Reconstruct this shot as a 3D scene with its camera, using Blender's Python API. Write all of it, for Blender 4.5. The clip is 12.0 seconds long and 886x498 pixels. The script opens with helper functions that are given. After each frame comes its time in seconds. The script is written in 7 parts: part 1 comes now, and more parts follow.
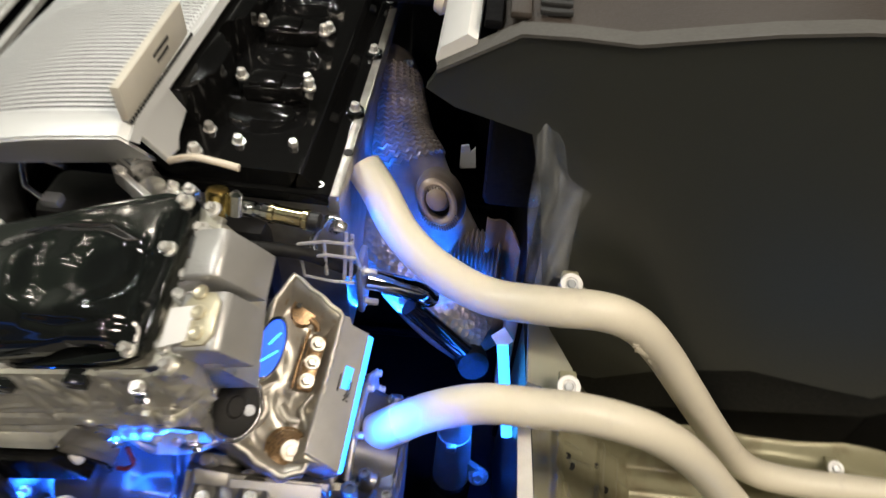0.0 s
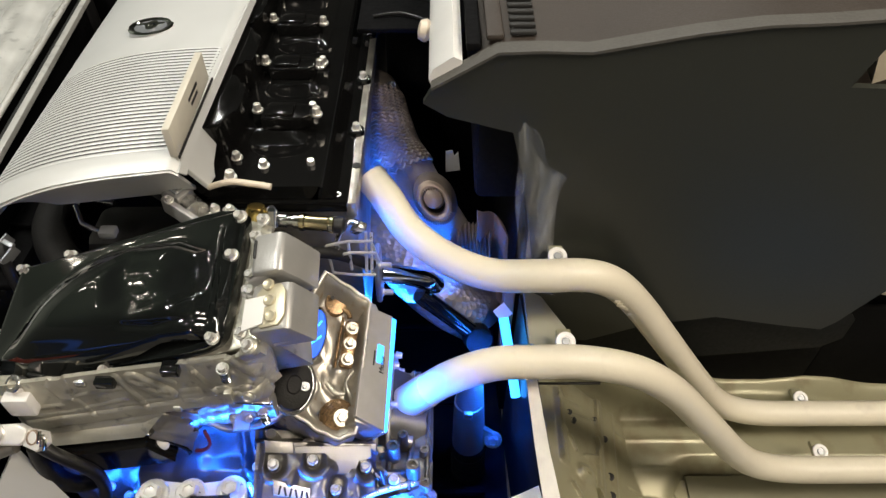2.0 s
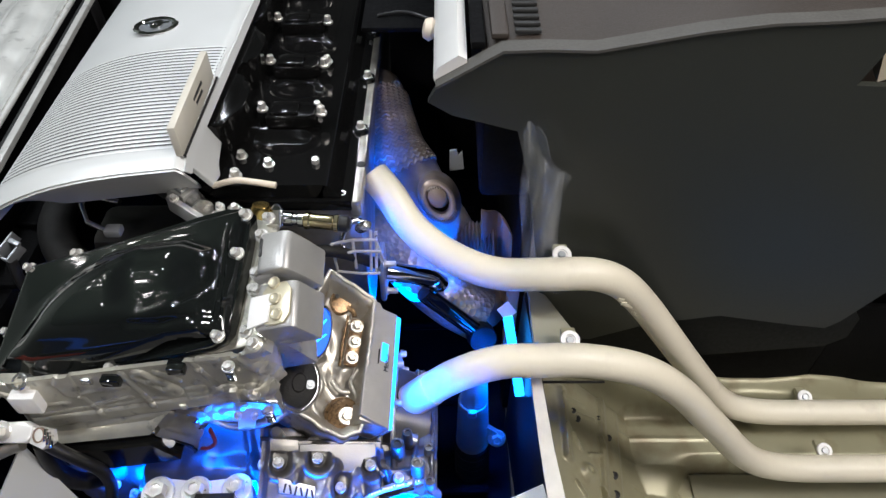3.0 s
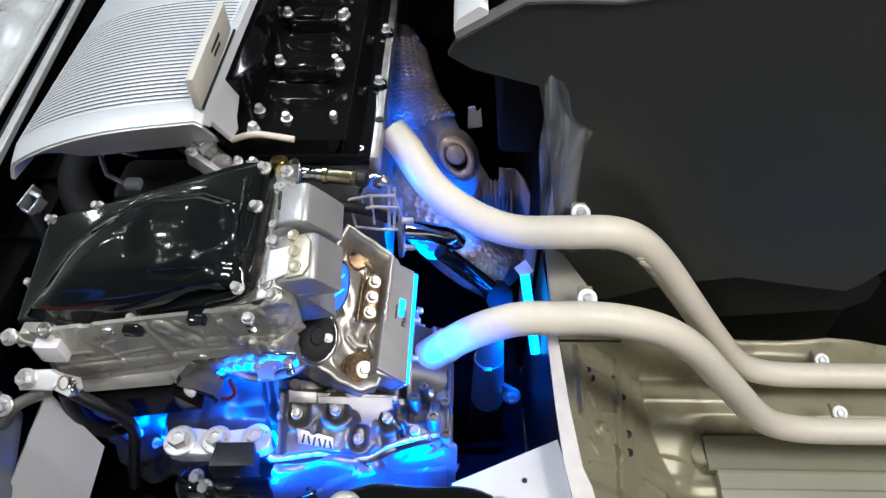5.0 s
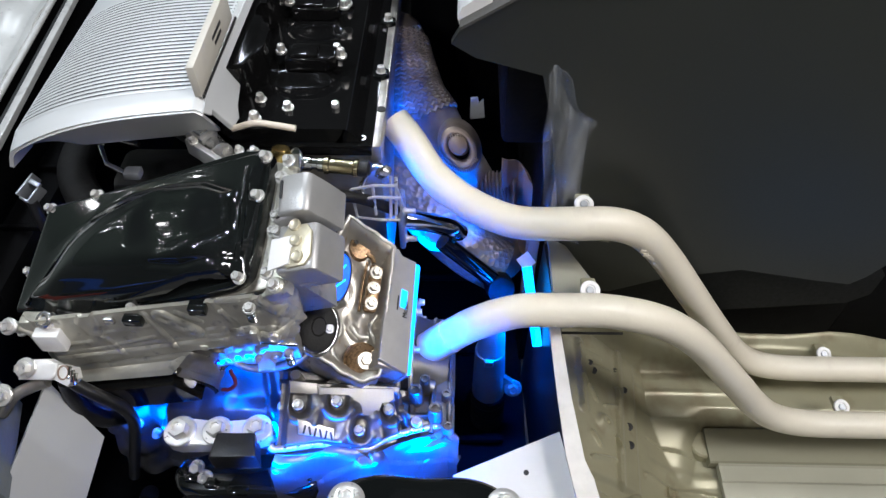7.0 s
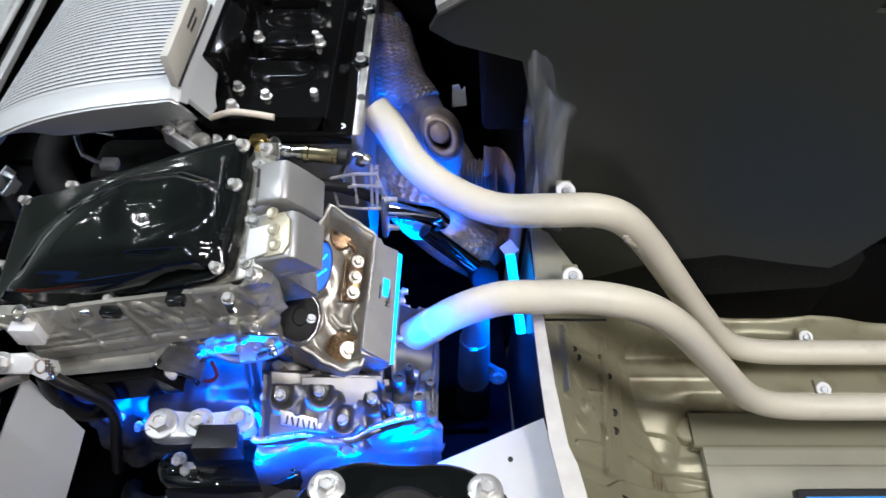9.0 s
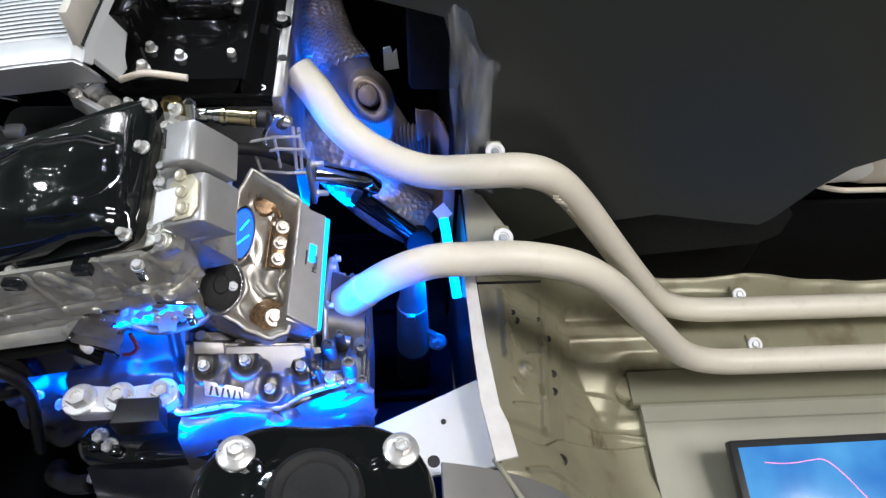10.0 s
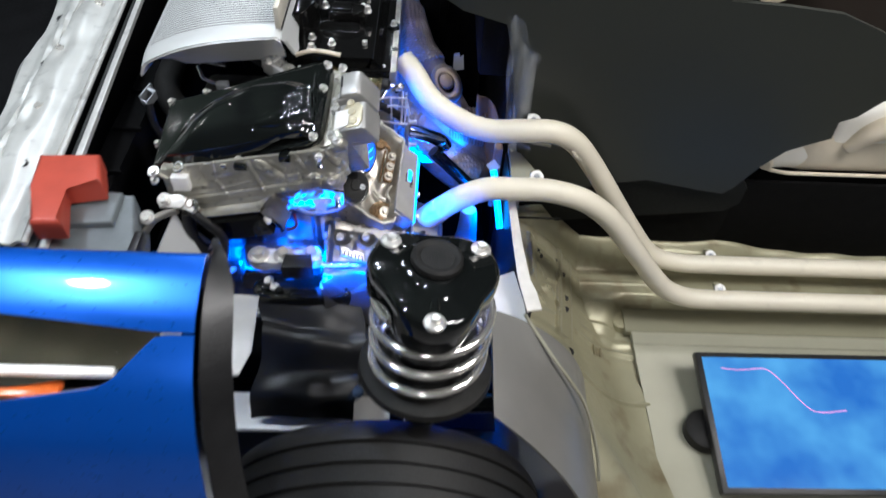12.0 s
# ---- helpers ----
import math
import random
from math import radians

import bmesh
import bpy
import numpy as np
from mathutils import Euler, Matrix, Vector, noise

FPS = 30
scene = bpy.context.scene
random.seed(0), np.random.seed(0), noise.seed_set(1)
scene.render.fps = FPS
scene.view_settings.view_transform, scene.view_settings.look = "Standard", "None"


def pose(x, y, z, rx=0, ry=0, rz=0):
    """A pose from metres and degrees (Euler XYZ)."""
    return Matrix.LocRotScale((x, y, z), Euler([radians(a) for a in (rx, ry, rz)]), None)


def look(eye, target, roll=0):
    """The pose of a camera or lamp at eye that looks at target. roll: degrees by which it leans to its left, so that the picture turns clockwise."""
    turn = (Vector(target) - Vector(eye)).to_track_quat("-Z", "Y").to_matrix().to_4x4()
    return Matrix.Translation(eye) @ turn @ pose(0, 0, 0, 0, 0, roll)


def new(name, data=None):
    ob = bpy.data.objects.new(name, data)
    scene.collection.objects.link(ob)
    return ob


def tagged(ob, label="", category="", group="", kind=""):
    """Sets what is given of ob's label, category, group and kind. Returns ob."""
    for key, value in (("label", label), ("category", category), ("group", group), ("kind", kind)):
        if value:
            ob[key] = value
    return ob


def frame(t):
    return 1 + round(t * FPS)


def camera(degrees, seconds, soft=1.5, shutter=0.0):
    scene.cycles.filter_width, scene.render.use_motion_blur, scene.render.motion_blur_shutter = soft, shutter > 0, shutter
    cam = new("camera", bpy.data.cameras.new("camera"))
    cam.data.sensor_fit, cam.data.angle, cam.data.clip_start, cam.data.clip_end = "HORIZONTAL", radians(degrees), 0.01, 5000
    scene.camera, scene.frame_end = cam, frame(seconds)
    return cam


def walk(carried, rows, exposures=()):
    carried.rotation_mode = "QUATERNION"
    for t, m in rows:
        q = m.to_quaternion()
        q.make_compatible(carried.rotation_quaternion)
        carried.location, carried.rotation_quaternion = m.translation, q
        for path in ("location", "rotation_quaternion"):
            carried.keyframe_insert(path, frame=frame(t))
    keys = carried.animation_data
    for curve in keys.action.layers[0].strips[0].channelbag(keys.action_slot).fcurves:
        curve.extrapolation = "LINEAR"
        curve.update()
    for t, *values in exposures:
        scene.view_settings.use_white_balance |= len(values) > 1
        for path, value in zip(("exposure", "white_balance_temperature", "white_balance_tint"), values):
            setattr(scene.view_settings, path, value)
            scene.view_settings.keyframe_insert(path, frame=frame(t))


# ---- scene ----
cam = camera(65.8, 12.0, soft=1.45, shutter=0.5)
PATH = [
    (0, (0.156, 0.272, 1.493), (0.077, 1.625, 0.022), 3.7),
    (0.5, (0.111, 0.138, 1.581), (0.121, 1.532, 0.147), 0.8),
    (1, (0.111, 0.13, 1.586), (0.108, 1.518, 0.146), -0.3),
    (1.5, (0.111, 0.131, 1.585), (0.108, 1.517, 0.143), -0.3),
    (2, (0.111, 0.129, 1.586), (0.115, 1.516, 0.145), -0.1),
    (2.5, (0.11, 0.128, 1.587), (0.105, 1.514, 0.145), -0.4),
    (4.3, (0.104, 0.125, 1.581), (0.108, 1.511, 0.139), -0.0),
    (4.5, (0.111, 0.129, 1.586), (0.092, 1.486, 0.117), -0.7),
    (5, (0.103, 0.121, 1.576), (0.057, 1.428, 0.064), -1.1),
    (5.5, (0.105, 0.119, 1.578), (0.062, 1.429, 0.068), -0.9),
    (6, (0.102, 0.119, 1.574), (0.069, 1.425, 0.059), -0.6),
    (6.5, (0.099, 0.122, 1.57), (0.056, 1.419, 0.048), -0.9),
    (8.5, (0.099, 0.124, 1.566), (0.054, 1.411, 0.036), -0.7),
    (9, (0.109, 0.122, 1.562), (0.098, 1.396, 0.019), -0.4),
    (9.5, (0.137, 0.119, 1.553), (0.205, 1.352, -0.02), 1.3),
    (10, (0.155, 0.117, 1.539), (0.262, 1.33, -0.048), 2.5),
    (10.5, (0.163, 0.09, 1.553), (0.169, 1.335, -0.013), -0.3),
    (11, (0.203, 0.022, 1.572), (0.119, 1.288, 0.026), -1.7),
    (11.5, (0.142, -0.158, 1.668), (0.133, 1.248, 0.246), 0.9),
    (11.6, (0.117, -0.219, 1.677), (0.13, 1.177, 0.245), 0.8),
    (12, (0.048, -0.383, 1.764), (0.111, 0.934, 0.261), 3.9),
]
walk(cam, [(t, look(eye, target, roll)) for t, eye, target, roll in PATH],
     [(0, -0.17, 7400, 12), (2.1, -0.16, 7400, 12), (2.6, -0.12, 6600, 13), (4.5, -0.1, 6050, 14), (10.5, -0.14, 6000, 14), (11.5, -0.1, 6350, 13), (12, -0.06, 6050, 12)])

# ---------------------------------------------------------------- light
world = bpy.data.worlds.new("hall_world")
scene.world = world
world.use_nodes = True
bg = world.node_tree.nodes["Background"]
bg.inputs["Color"].default_value = (0.75, 0.85, 1.0, 1)
bg.inputs["Strength"].default_value = 0.05


def area_lamp(name, eye, target, size, size_y, watts, color, shape="RECTANGLE"):
    data = bpy.data.lights.new(name, "AREA")
    data.shape, data.size, data.size_y = shape, size, size_y
    data.energy, data.color = watts, color
    ob = new(name, data)
    ob.matrix_world = look(eye, target)
    return ob


WARM, COOL = (1.0, 0.95, 0.87), (0.90, 0.97, 1.0)
area_lamp("hall_strip_lamp", (-0.75, 2.7, 3.4), (0.0, 0.9, 0.6), 0.30, 0.10, 22, COOL)
area_lamp("hall_strip_lamp", (0.9, 3.4, 3.4), (0.5, 1.0, 0.6), 0.30, 0.12, 20, COOL)
area_lamp("hall_key_lamp", (1.5, 0.1, 3.4), (0.6, 0.7, 0.3), 0.7, 0.5, 56, WARM)
area_lamp("hall_rear_lamp", (2.7, -0.25, 3.3), (0.7, 0.7, 0.2), 0.9, 0.7, 42, WARM)
area_lamp("hall_front_lamp", (-1.5, 0.5, 3.4), (-0.3, 0.7, 0.7), 0.15, 0.15, 44, COOL, "DISK")
area_lamp("hall_aisle_lamp", (-0.35, -2.3, 3.3), (-0.2, 0.6, 0.6), 0.24, 0.10, 30, WARM)
SPOTS = [(-0.55, 1.75), (-0.25, 2.05), (0.15, 1.85), (-0.8, 2.3), (-0.45, 2.4), (-1.1, 1.9)]
for sx, sy in SPOTS:
    area_lamp("hall_spot_lamp", (sx, sy, 3.35), (sx * 0.5, sy - 0.6, 0.5), 0.05, 0.05, 1.6, COOL, "DISK")
area_lamp("hall_wall_lamp", (-4.6, 2.6, 1.0), (-6.6, 3.0, 3.6), 1.6, 0.4, 90, (0.86, 1.0, 0.88))
BLUE = (0.0, 0.11, 1.0)
# led strips: before the sump, under the inverter, over the gear housing, under the head, beside the firewall and in the front corner
area_lamp("led_glow_lamp", (-0.105, 0.455, 0.690), (-0.10, 0.545, 0.632), 0.13, 0.012, 1.15, BLUE).data.spread = radians(90)
area_lamp("led_glow_lamp", (0.030, 0.455, 0.645), (0.03, 0.545, 0.602), 0.13, 0.012, 1.2, BLUE).data.spread = radians(90)
area_lamp("led_glow_lamp", (0.075, 0.50, 0.635), (0.06, 0.60, 0.630), 0.06, 0.012, 0.8, BLUE).data.spread = radians(80)
area_lamp("led_glow_lamp", (-0.205, 0.590, 0.690), (-0.20, 0.60, 0.60), 0.16, 0.012, 0.38, BLUE)
area_lamp("led_glow_lamp", (-0.165, 0.575, 0.735), (-0.165, 0.64, 0.790), 0.10, 0.010, 0.22, BLUE).data.spread = radians(60)
area_lamp("led_glow_lamp", (-0.155, 0.545, 0.640), (-0.16, 0.58, 0.615), 0.012, 0.05, 0.7, BLUE)
area_lamp("led_glow_lamp", (0.015, 0.975, 0.56), (0.02, 1.10, 0.68), 0.12, 0.02, 1.3, BLUE)
area_lamp("led_glow_lamp", (0.185, 0.955, 0.60), (0.06, 1.07, 0.66), 0.08, 0.02, 0.9, BLUE).data.spread = radians(75)
area_lamp("led_glow_lamp", (0.048, 0.69, 0.675), (0.085, 0.735, 0.64), 0.012, 0.06, 0.4, BLUE).data.spread = radians(90)
area_lamp("led_glow_lamp", (-0.005, 1.10, 0.80), (0.0, 1.28, 0.82), 0.03, 0.02, 0.16, BLUE)
area_lamp("led_glow_lamp", (-0.045, 0.90, 0.80), (0.06, 0.97, 0.79), 0.04, 0.02, 0.10, BLUE).data.spread = radians(90)
area_lamp("led_glow_lamp", (0.215, 0.835, 0.545), (0.12, 0.80, 0.42), 0.02, 0.12, 3.6, BLUE)
area_lamp("led_glow_lamp", (-0.36, 0.565, 0.60), (-0.34, 0.66, 0.60), 0.12, 0.02, 0.8, BLUE)


# ---------------------------------------------------------------- materials
def mat(name, color, rough=0.5, metal=0.0, vary=0.15, scale=18.0, bump=0.0, bump_scale=120.0, coat=0.0,
        wear_or_sheen=0.0, wear_or_sheen_color=(0.3, 0.3, 0.3), spec=0.5):
    m = bpy.data.materials.new(name)
    m.use_nodes = True
    nt = m.node_tree
    n, l = nt.nodes, nt.links
    b = n["Principled BSDF"]
    b.inputs["Metallic"].default_value = metal
    b.inputs["Coat Weight"].default_value = coat
    b.inputs["Coat Roughness"].default_value = 0.04
    b.inputs["Specular IOR Level"].default_value = spec
    geo = n.new("ShaderNodeNewGeometry")
    big = n.new("ShaderNodeTexNoise")
    big.inputs["Scale"].default_value, big.inputs["Detail"].default_value = scale, 4
    l.new(geo.outputs["Position"], big.inputs["Vector"])
    fine = n.new("ShaderNodeTexNoise")
    fine.inputs["Scale"].default_value, fine.inputs["Detail"].default_value = bump_scale, 3
    l.new(geo.outputs["Position"], fine.inputs["Vector"])
    ramp = n.new("ShaderNodeValToRGB")
    lo = [c * (1 - vary) for c in color]
    hi = [min(1, c * (1 + vary * 0.6)) for c in color]
    ramp.color_ramp.elements[0].color, ramp.color_ramp.elements[1].color = (*lo, 1), (*hi, 1)
    ramp.color_ramp.elements[0].position, ramp.color_ramp.elements[1].position = 0.3, 0.7
    l.new(big.outputs["Fac"], ramp.inputs["Fac"])
    col = ramp.outputs["Color"]
    if wear_or_sheen:
        mix = n.new("ShaderNodeMix")
        mix.data_type = "RGBA"
        wr = n.new("ShaderNodeValToRGB")
        wr.color_ramp.elements[0].position, wr.color_ramp.elements[1].position = 0.62 - wear_or_sheen * 0.2, 0.72
        wn = n.new("ShaderNodeTexNoise")
        wn.inputs["Scale"].default_value, wn.inputs["Detail"].default_value = scale * 2.3, 8
        l.new(geo.outputs["Position"], wn.inputs["Vector"])
        l.new(wn.outputs["Fac"], wr.inputs["Fac"])
        l.new(wr.outputs["Color"], mix.inputs["Factor"])
        l.new(col, mix.inputs[6])
        mix.inputs[7].default_value = (*wear_or_sheen_color, 1)
        col = mix.outputs[2]
    l.new(col, b.inputs["Base Color"])
    rr = n.new("ShaderNodeMapRange")
    rr.inputs["To Min"].default_value, rr.inputs["To Max"].default_value = rough * 0.75, min(1, rough * 1.25)
    l.new(fine.outputs["Fac"], rr.inputs["Value"])
    l.new(rr.outputs["Result"], b.inputs["Roughness"])
    if bump:
        bp = n.new("ShaderNodeBump")
        bp.inputs["Strength"].default_value, bp.inputs["Distance"].default_value = bump, 0.002
        l.new(fine.outputs["Fac"], bp.inputs["Height"])
        l.new(bp.outputs["Normal"], b.inputs["Normal"])
    return m


M_ARM = mat("bright_cast_arm", (0.84, 0.83, 0.80), 0.32, 0.3, 0.1, 30, 0.1, 200)
M_SUPPORT = mat("pale_support_steel", (0.66, 0.66, 0.63), 0.42, 0.4, 0.12, 16, 0.15, 120, wear_or_sheen=0.2, wear_or_sheen_color=(0.45, 0.45, 0.43))
M_SILVER = mat("silver_paint", (0.66, 0.67, 0.66), 0.44, 0.22, 0.05, 6, 0.05, 400)
M_CAST = mat("cast_aluminium", (0.60, 0.58, 0.52), 0.40, 0.6, 0.2, 22, 0.10, 260, wear_or_sheen=0.15, wear_or_sheen_color=(0.28, 0.27, 0.25))
# cast metal darkened to hold the shade low in the bay
M_GEARCAST = mat("shaded_gear_metal", (0.12, 0.118, 0.115), 0.40, 0.5, 0.3, 26, 0.1, 220)
M_DARKCAST = mat("dark_cast_metal", (0.36, 0.34, 0.30), 0.34, 0.8, 0.25, 30, 0.1, 240)
M_SPRING = mat("bright_spring_steel", (0.88, 0.86, 0.82), 0.15, 0.82, 0.1, 40)
M_LOWCAST = mat("grey_lower_cast", (0.19, 0.182, 0.17), 0.36, 0.8, 0.18, 30, 0.1, 260, wear_or_sheen=0.12, wear_or_sheen_color=(0.22, 0.21, 0.20))
# darker than the upper cast: shade below the inverter is in the colour
M_SUMP = mat("shaded_sump_cast", (0.13, 0.13, 0.135), 0.34, 0.7, 0.2, 18, 0.12, 160)
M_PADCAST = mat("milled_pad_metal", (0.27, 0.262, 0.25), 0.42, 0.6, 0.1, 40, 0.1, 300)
M_MILLED = mat("milled_aluminium", (0.74, 0.73, 0.70), 0.24, 0.9, 0.12, 30, 0.15, 300)
M_GREYCAST = mat("grey_cast_box", (0.47, 0.465, 0.45), 0.38, 0.5, 0.1, 20, 0.2, 300)
M_ENAMEL = mat("black_satin_enamel", (0.005, 0.005, 0.005), 0.11, 0.0, 0.2, 8, coat=0.0, spec=0.30)
M_GLOSS = mat("black_gloss_enamel", (0.006, 0.007, 0.007), 0.07, 0.0, 0.2, 8, coat=1.0)
M_BLACK = mat("black_plastic", (0.014, 0.014, 0.015), 0.38, 0.0, 0.3, 30, 0.2, 300)
M_RUBBER = mat("black_rubber", (0.013, 0.0125, 0.012), 0.6, 0.0, 0.3, 40, 0.3, 300, spec=0.25)
# near-black: insulation, and fillers whose colour stands for shade in the bay
M_WELL = mat("insulation_and_shade", (0.0035, 0.0035, 0.004), 0.65, 0.0, 0.4, 12, 0.4, 120, spec=0.08)
M_CHROME = mat("chrome", (0.82, 0.82, 0.82), 0.07, 1.0, 0.05, 20)
M_BOLT = mat("zinc_bolt", (0.80, 0.78, 0.74), 0.30, 0.72, 0.12, 90)
M_GOLDPLATE = mat("pale_gold_plate", (0.80, 0.68, 0.42), 0.16, 1.0, 0.1, 60)
M_BRASS = mat("brass", (0.62, 0.45, 0.16), 0.2, 1.0, 0.15, 60)
M_AMBER = mat("stained_cut_metal", (0.56, 0.53, 0.47), 0.38, 0.75, 0.2, 26, 0.1, 160, wear_or_sheen=0.25, wear_or_sheen_color=(0.42, 0.30, 0.16))
M_SEAL = mat("amber_sealer", (0.25, 0.155, 0.08), 0.28, 0.6, 0.3, 40, 0.1, 200)
M_LOWBOARD = mat("shaded_lower_board", (0.0050, 0.0056, 0.0050), 0.6, 0.0, 0.15, 4, spec=0.2)
M_PIPE = mat("ivory_pipe_paint", (0.76, 0.70, 0.565), 0.36, 0.0, 0.05, 9, 0.12, 160, wear_or_sheen=0.05, wear_or_sheen_color=(0.68, 0.62, 0.50))
M_PIPE_END = mat("tan_pipe_sleeve", (0.70, 0.61, 0.50), 0.45, 0.0, 0.08, 14)
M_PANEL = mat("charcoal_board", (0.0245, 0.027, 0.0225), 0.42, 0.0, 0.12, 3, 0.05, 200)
M_CARPET = mat("black_carpet", (0.0035, 0.0035, 0.0035), 0.9, 0.0, 0.3, 40, 0.5, 300, spec=0.1)
M_DASH = mat("brown_dash_skin", (0.038, 0.029, 0.023), 0.55, 0.0, 0.12, 10, 0.3, 400)
M_DASHEDGE = mat("grey_foam_edge", (0.080, 0.076, 0.069), 0.6, 0.0, 0.1, 30, 0.2, 250)
M_CREAM = mat("cream_leather", (0.72, 0.64, 0.50), 0.45, 0.0, 0.08, 14, 0.3, 300)
M_CREAMTRIM = mat("pale_seat_moulding", (0.84, 0.81, 0.73), 0.42, 0.0, 0.05, 14, 0.15, 300)
# brown blotches put reflections of the brown dash into the steel's colour
M_FLOOR = mat("galvanised_floor_steel", (0.345, 0.325, 0.215), 0.38, 0.25, 0.18, 5, 0.12, 60, wear_or_sheen=0.4, wear_or_sheen_color=(0.21, 0.175, 0.105))
M_COVER = mat("olive_grey_sheet", (0.325, 0.315, 0.24), 0.5, 0.1, 0.08, 5)
M_COVERDARK = mat("dark_olive_sheet", (0.20, 0.19, 0.125), 0.6, 0.0, 0.08, 5)
M_WHITE = mat("white_body_paint", (0.78, 0.77, 0.75), 0.35, 0.0, 0.05, 12)
M_EDGE = mat("white_cut_edge", (0.66, 0.63, 0.58), 0.5, 0.0, 0.1, 40, 0.2, 200)
M_BODY = mat("bare_body_steel", (0.34, 0.36, 0.38), 0.4, 0.7, 0.15, 14, 0.1, 160)
M_RIBSHADE = mat("rib_gap_shade", (0.07, 0.07, 0.07), 0.5, 0.0, 0.15, 9)
M_CASE = mat("inverter_case_cast", (0.56, 0.54, 0.455), 0.36, 0.62, 0.18, 24, 0.12, 260, wear_or_sheen=0.15, wear_or_sheen_color=(0.26, 0.25, 0.22))
M_LINER = mat("grey_liner", (0.175, 0.168, 0.155), 0.34, 0.0, 0.15, 6, 0.03, 40)
M_BLUE = mat("blue_pearl_paint", (0.004, 0.125, 0.72), 0.30, 0.55, 0.1, 5, coat=1.0)
M_TYRE = mat("tyre_rubber", (0.009, 0.0087, 0.0083), 0.55, 0.0, 0.3, 30, 0.3, 200)
M_RIM = mat("alloy_rim", (0.5, 0.5, 0.5), 0.3, 0.9, 0.1, 20)
M_REDWIRE = mat("dull_red_wire", (0.22, 0.02, 0.015), 0.5, 0.0, 0.1, 40)
M_RED = mat("red_plastic_cap", (0.50, 0.075, 0.045), 0.42, 0.0, 0.12, 20, 0.15, 200)
M_BATT = mat("grey_battery_case", (0.16, 0.18, 0.19), 0.4, 0.0, 0.15, 20, 0.2, 200)
M_TAN = mat("tan_duct_skin", (0.27, 0.19, 0.135), 0.4, 0.1, 0.2, 20)
M_LABEL = mat("white_sign_card", (0.80, 0.79, 0.77), 0.4, 0.0, 0.04, 20)
M_CREAMCARD = mat("cream_sign_card", (0.62, 0.585, 0.50), 0.5, 0.0, 0.05, 30)
M_SIGN = mat("brushed_sign_plate", (0.50, 0.49, 0.48), 0.34, 0.3, 0.08, 40, 0.1, 300)
M_INK = mat("black_ink", (0.02, 0.02, 0.02), 0.6, 0.0, 0.1, 20)
M_GROUND = mat("hall_floor_vinyl", (0.16, 0.155, 0.15), 0.35, 0.0, 0.15, 2, 0.05, 80)
M_WALL = mat("hall_wall_paint", (0.22, 0.23, 0.22), 0.7, 0.0, 0.1, 1.5)
M_CEIL = mat("hall_ceiling_paint", (0.10, 0.12, 0.10), 0.7, 0.0, 0.1, 1.5)
M_AMBERGLASS = mat("orange_reflector", (0.65, 0.13, 0.02), 0.15, 0.0, 0.1, 30, coat=1.0)
M_LAMPIN = mat("headlamp_dark_bowl", (0.10, 0.095, 0.07), 0.16, 0.6, 0.3, 14)
M_BADGEBLUE = mat("badge_blue_enamel", (0.10, 0.15, 0.26), 0.12, 0.5, 0.1, 30, coat=1.0)


def glow(name, color, strength):
    m = bpy.data.materials.new(name)
    m.use_nodes = True
    b = m.node_tree.nodes["Principled BSDF"]
    b.inputs["Base Color"].default_value = (*color, 1)
    b.inputs["Emission Color"].default_value = (*color, 1)
    b.inputs["Emission Strength"].default_value = strength
    return m


M_SPOT = glow("spot_lens", (1.0, 0.97, 0.9), 60.0)
M_LED = glow("blue_led_strip", (0.01, 0.30, 1.0), 6.0)
M_LEDDEEP = glow("led_lit_glow", (0.0, 0.13, 1.0), 0.9)


def shield_material():
    m = mat("embossed_heat_shield", (0.37, 0.32, 0.28), 0.34, 0.4, 0.25, 14, 0.0)
    nt = m.node_tree
    n, l = nt.nodes, nt.links
    geo = n.new("ShaderNodeNewGeometry")
    vor = n.new("ShaderNodeTexVoronoi")
    vor.inputs["Scale"].default_value = 95
    l.new(geo.outputs["Position"], vor.inputs["Vector"])
    bp = n.new("ShaderNodeBump")
    bp.inputs["Strength"].default_value, bp.inputs["Distance"].default_value = 0.8, 0.005
    l.new(vor.outputs["Distance"], bp.inputs["Height"])
    l.new(bp.outputs["Normal"], n["Principled BSDF"].inputs["Normal"])
    return m


M_SHIELD = shield_material()


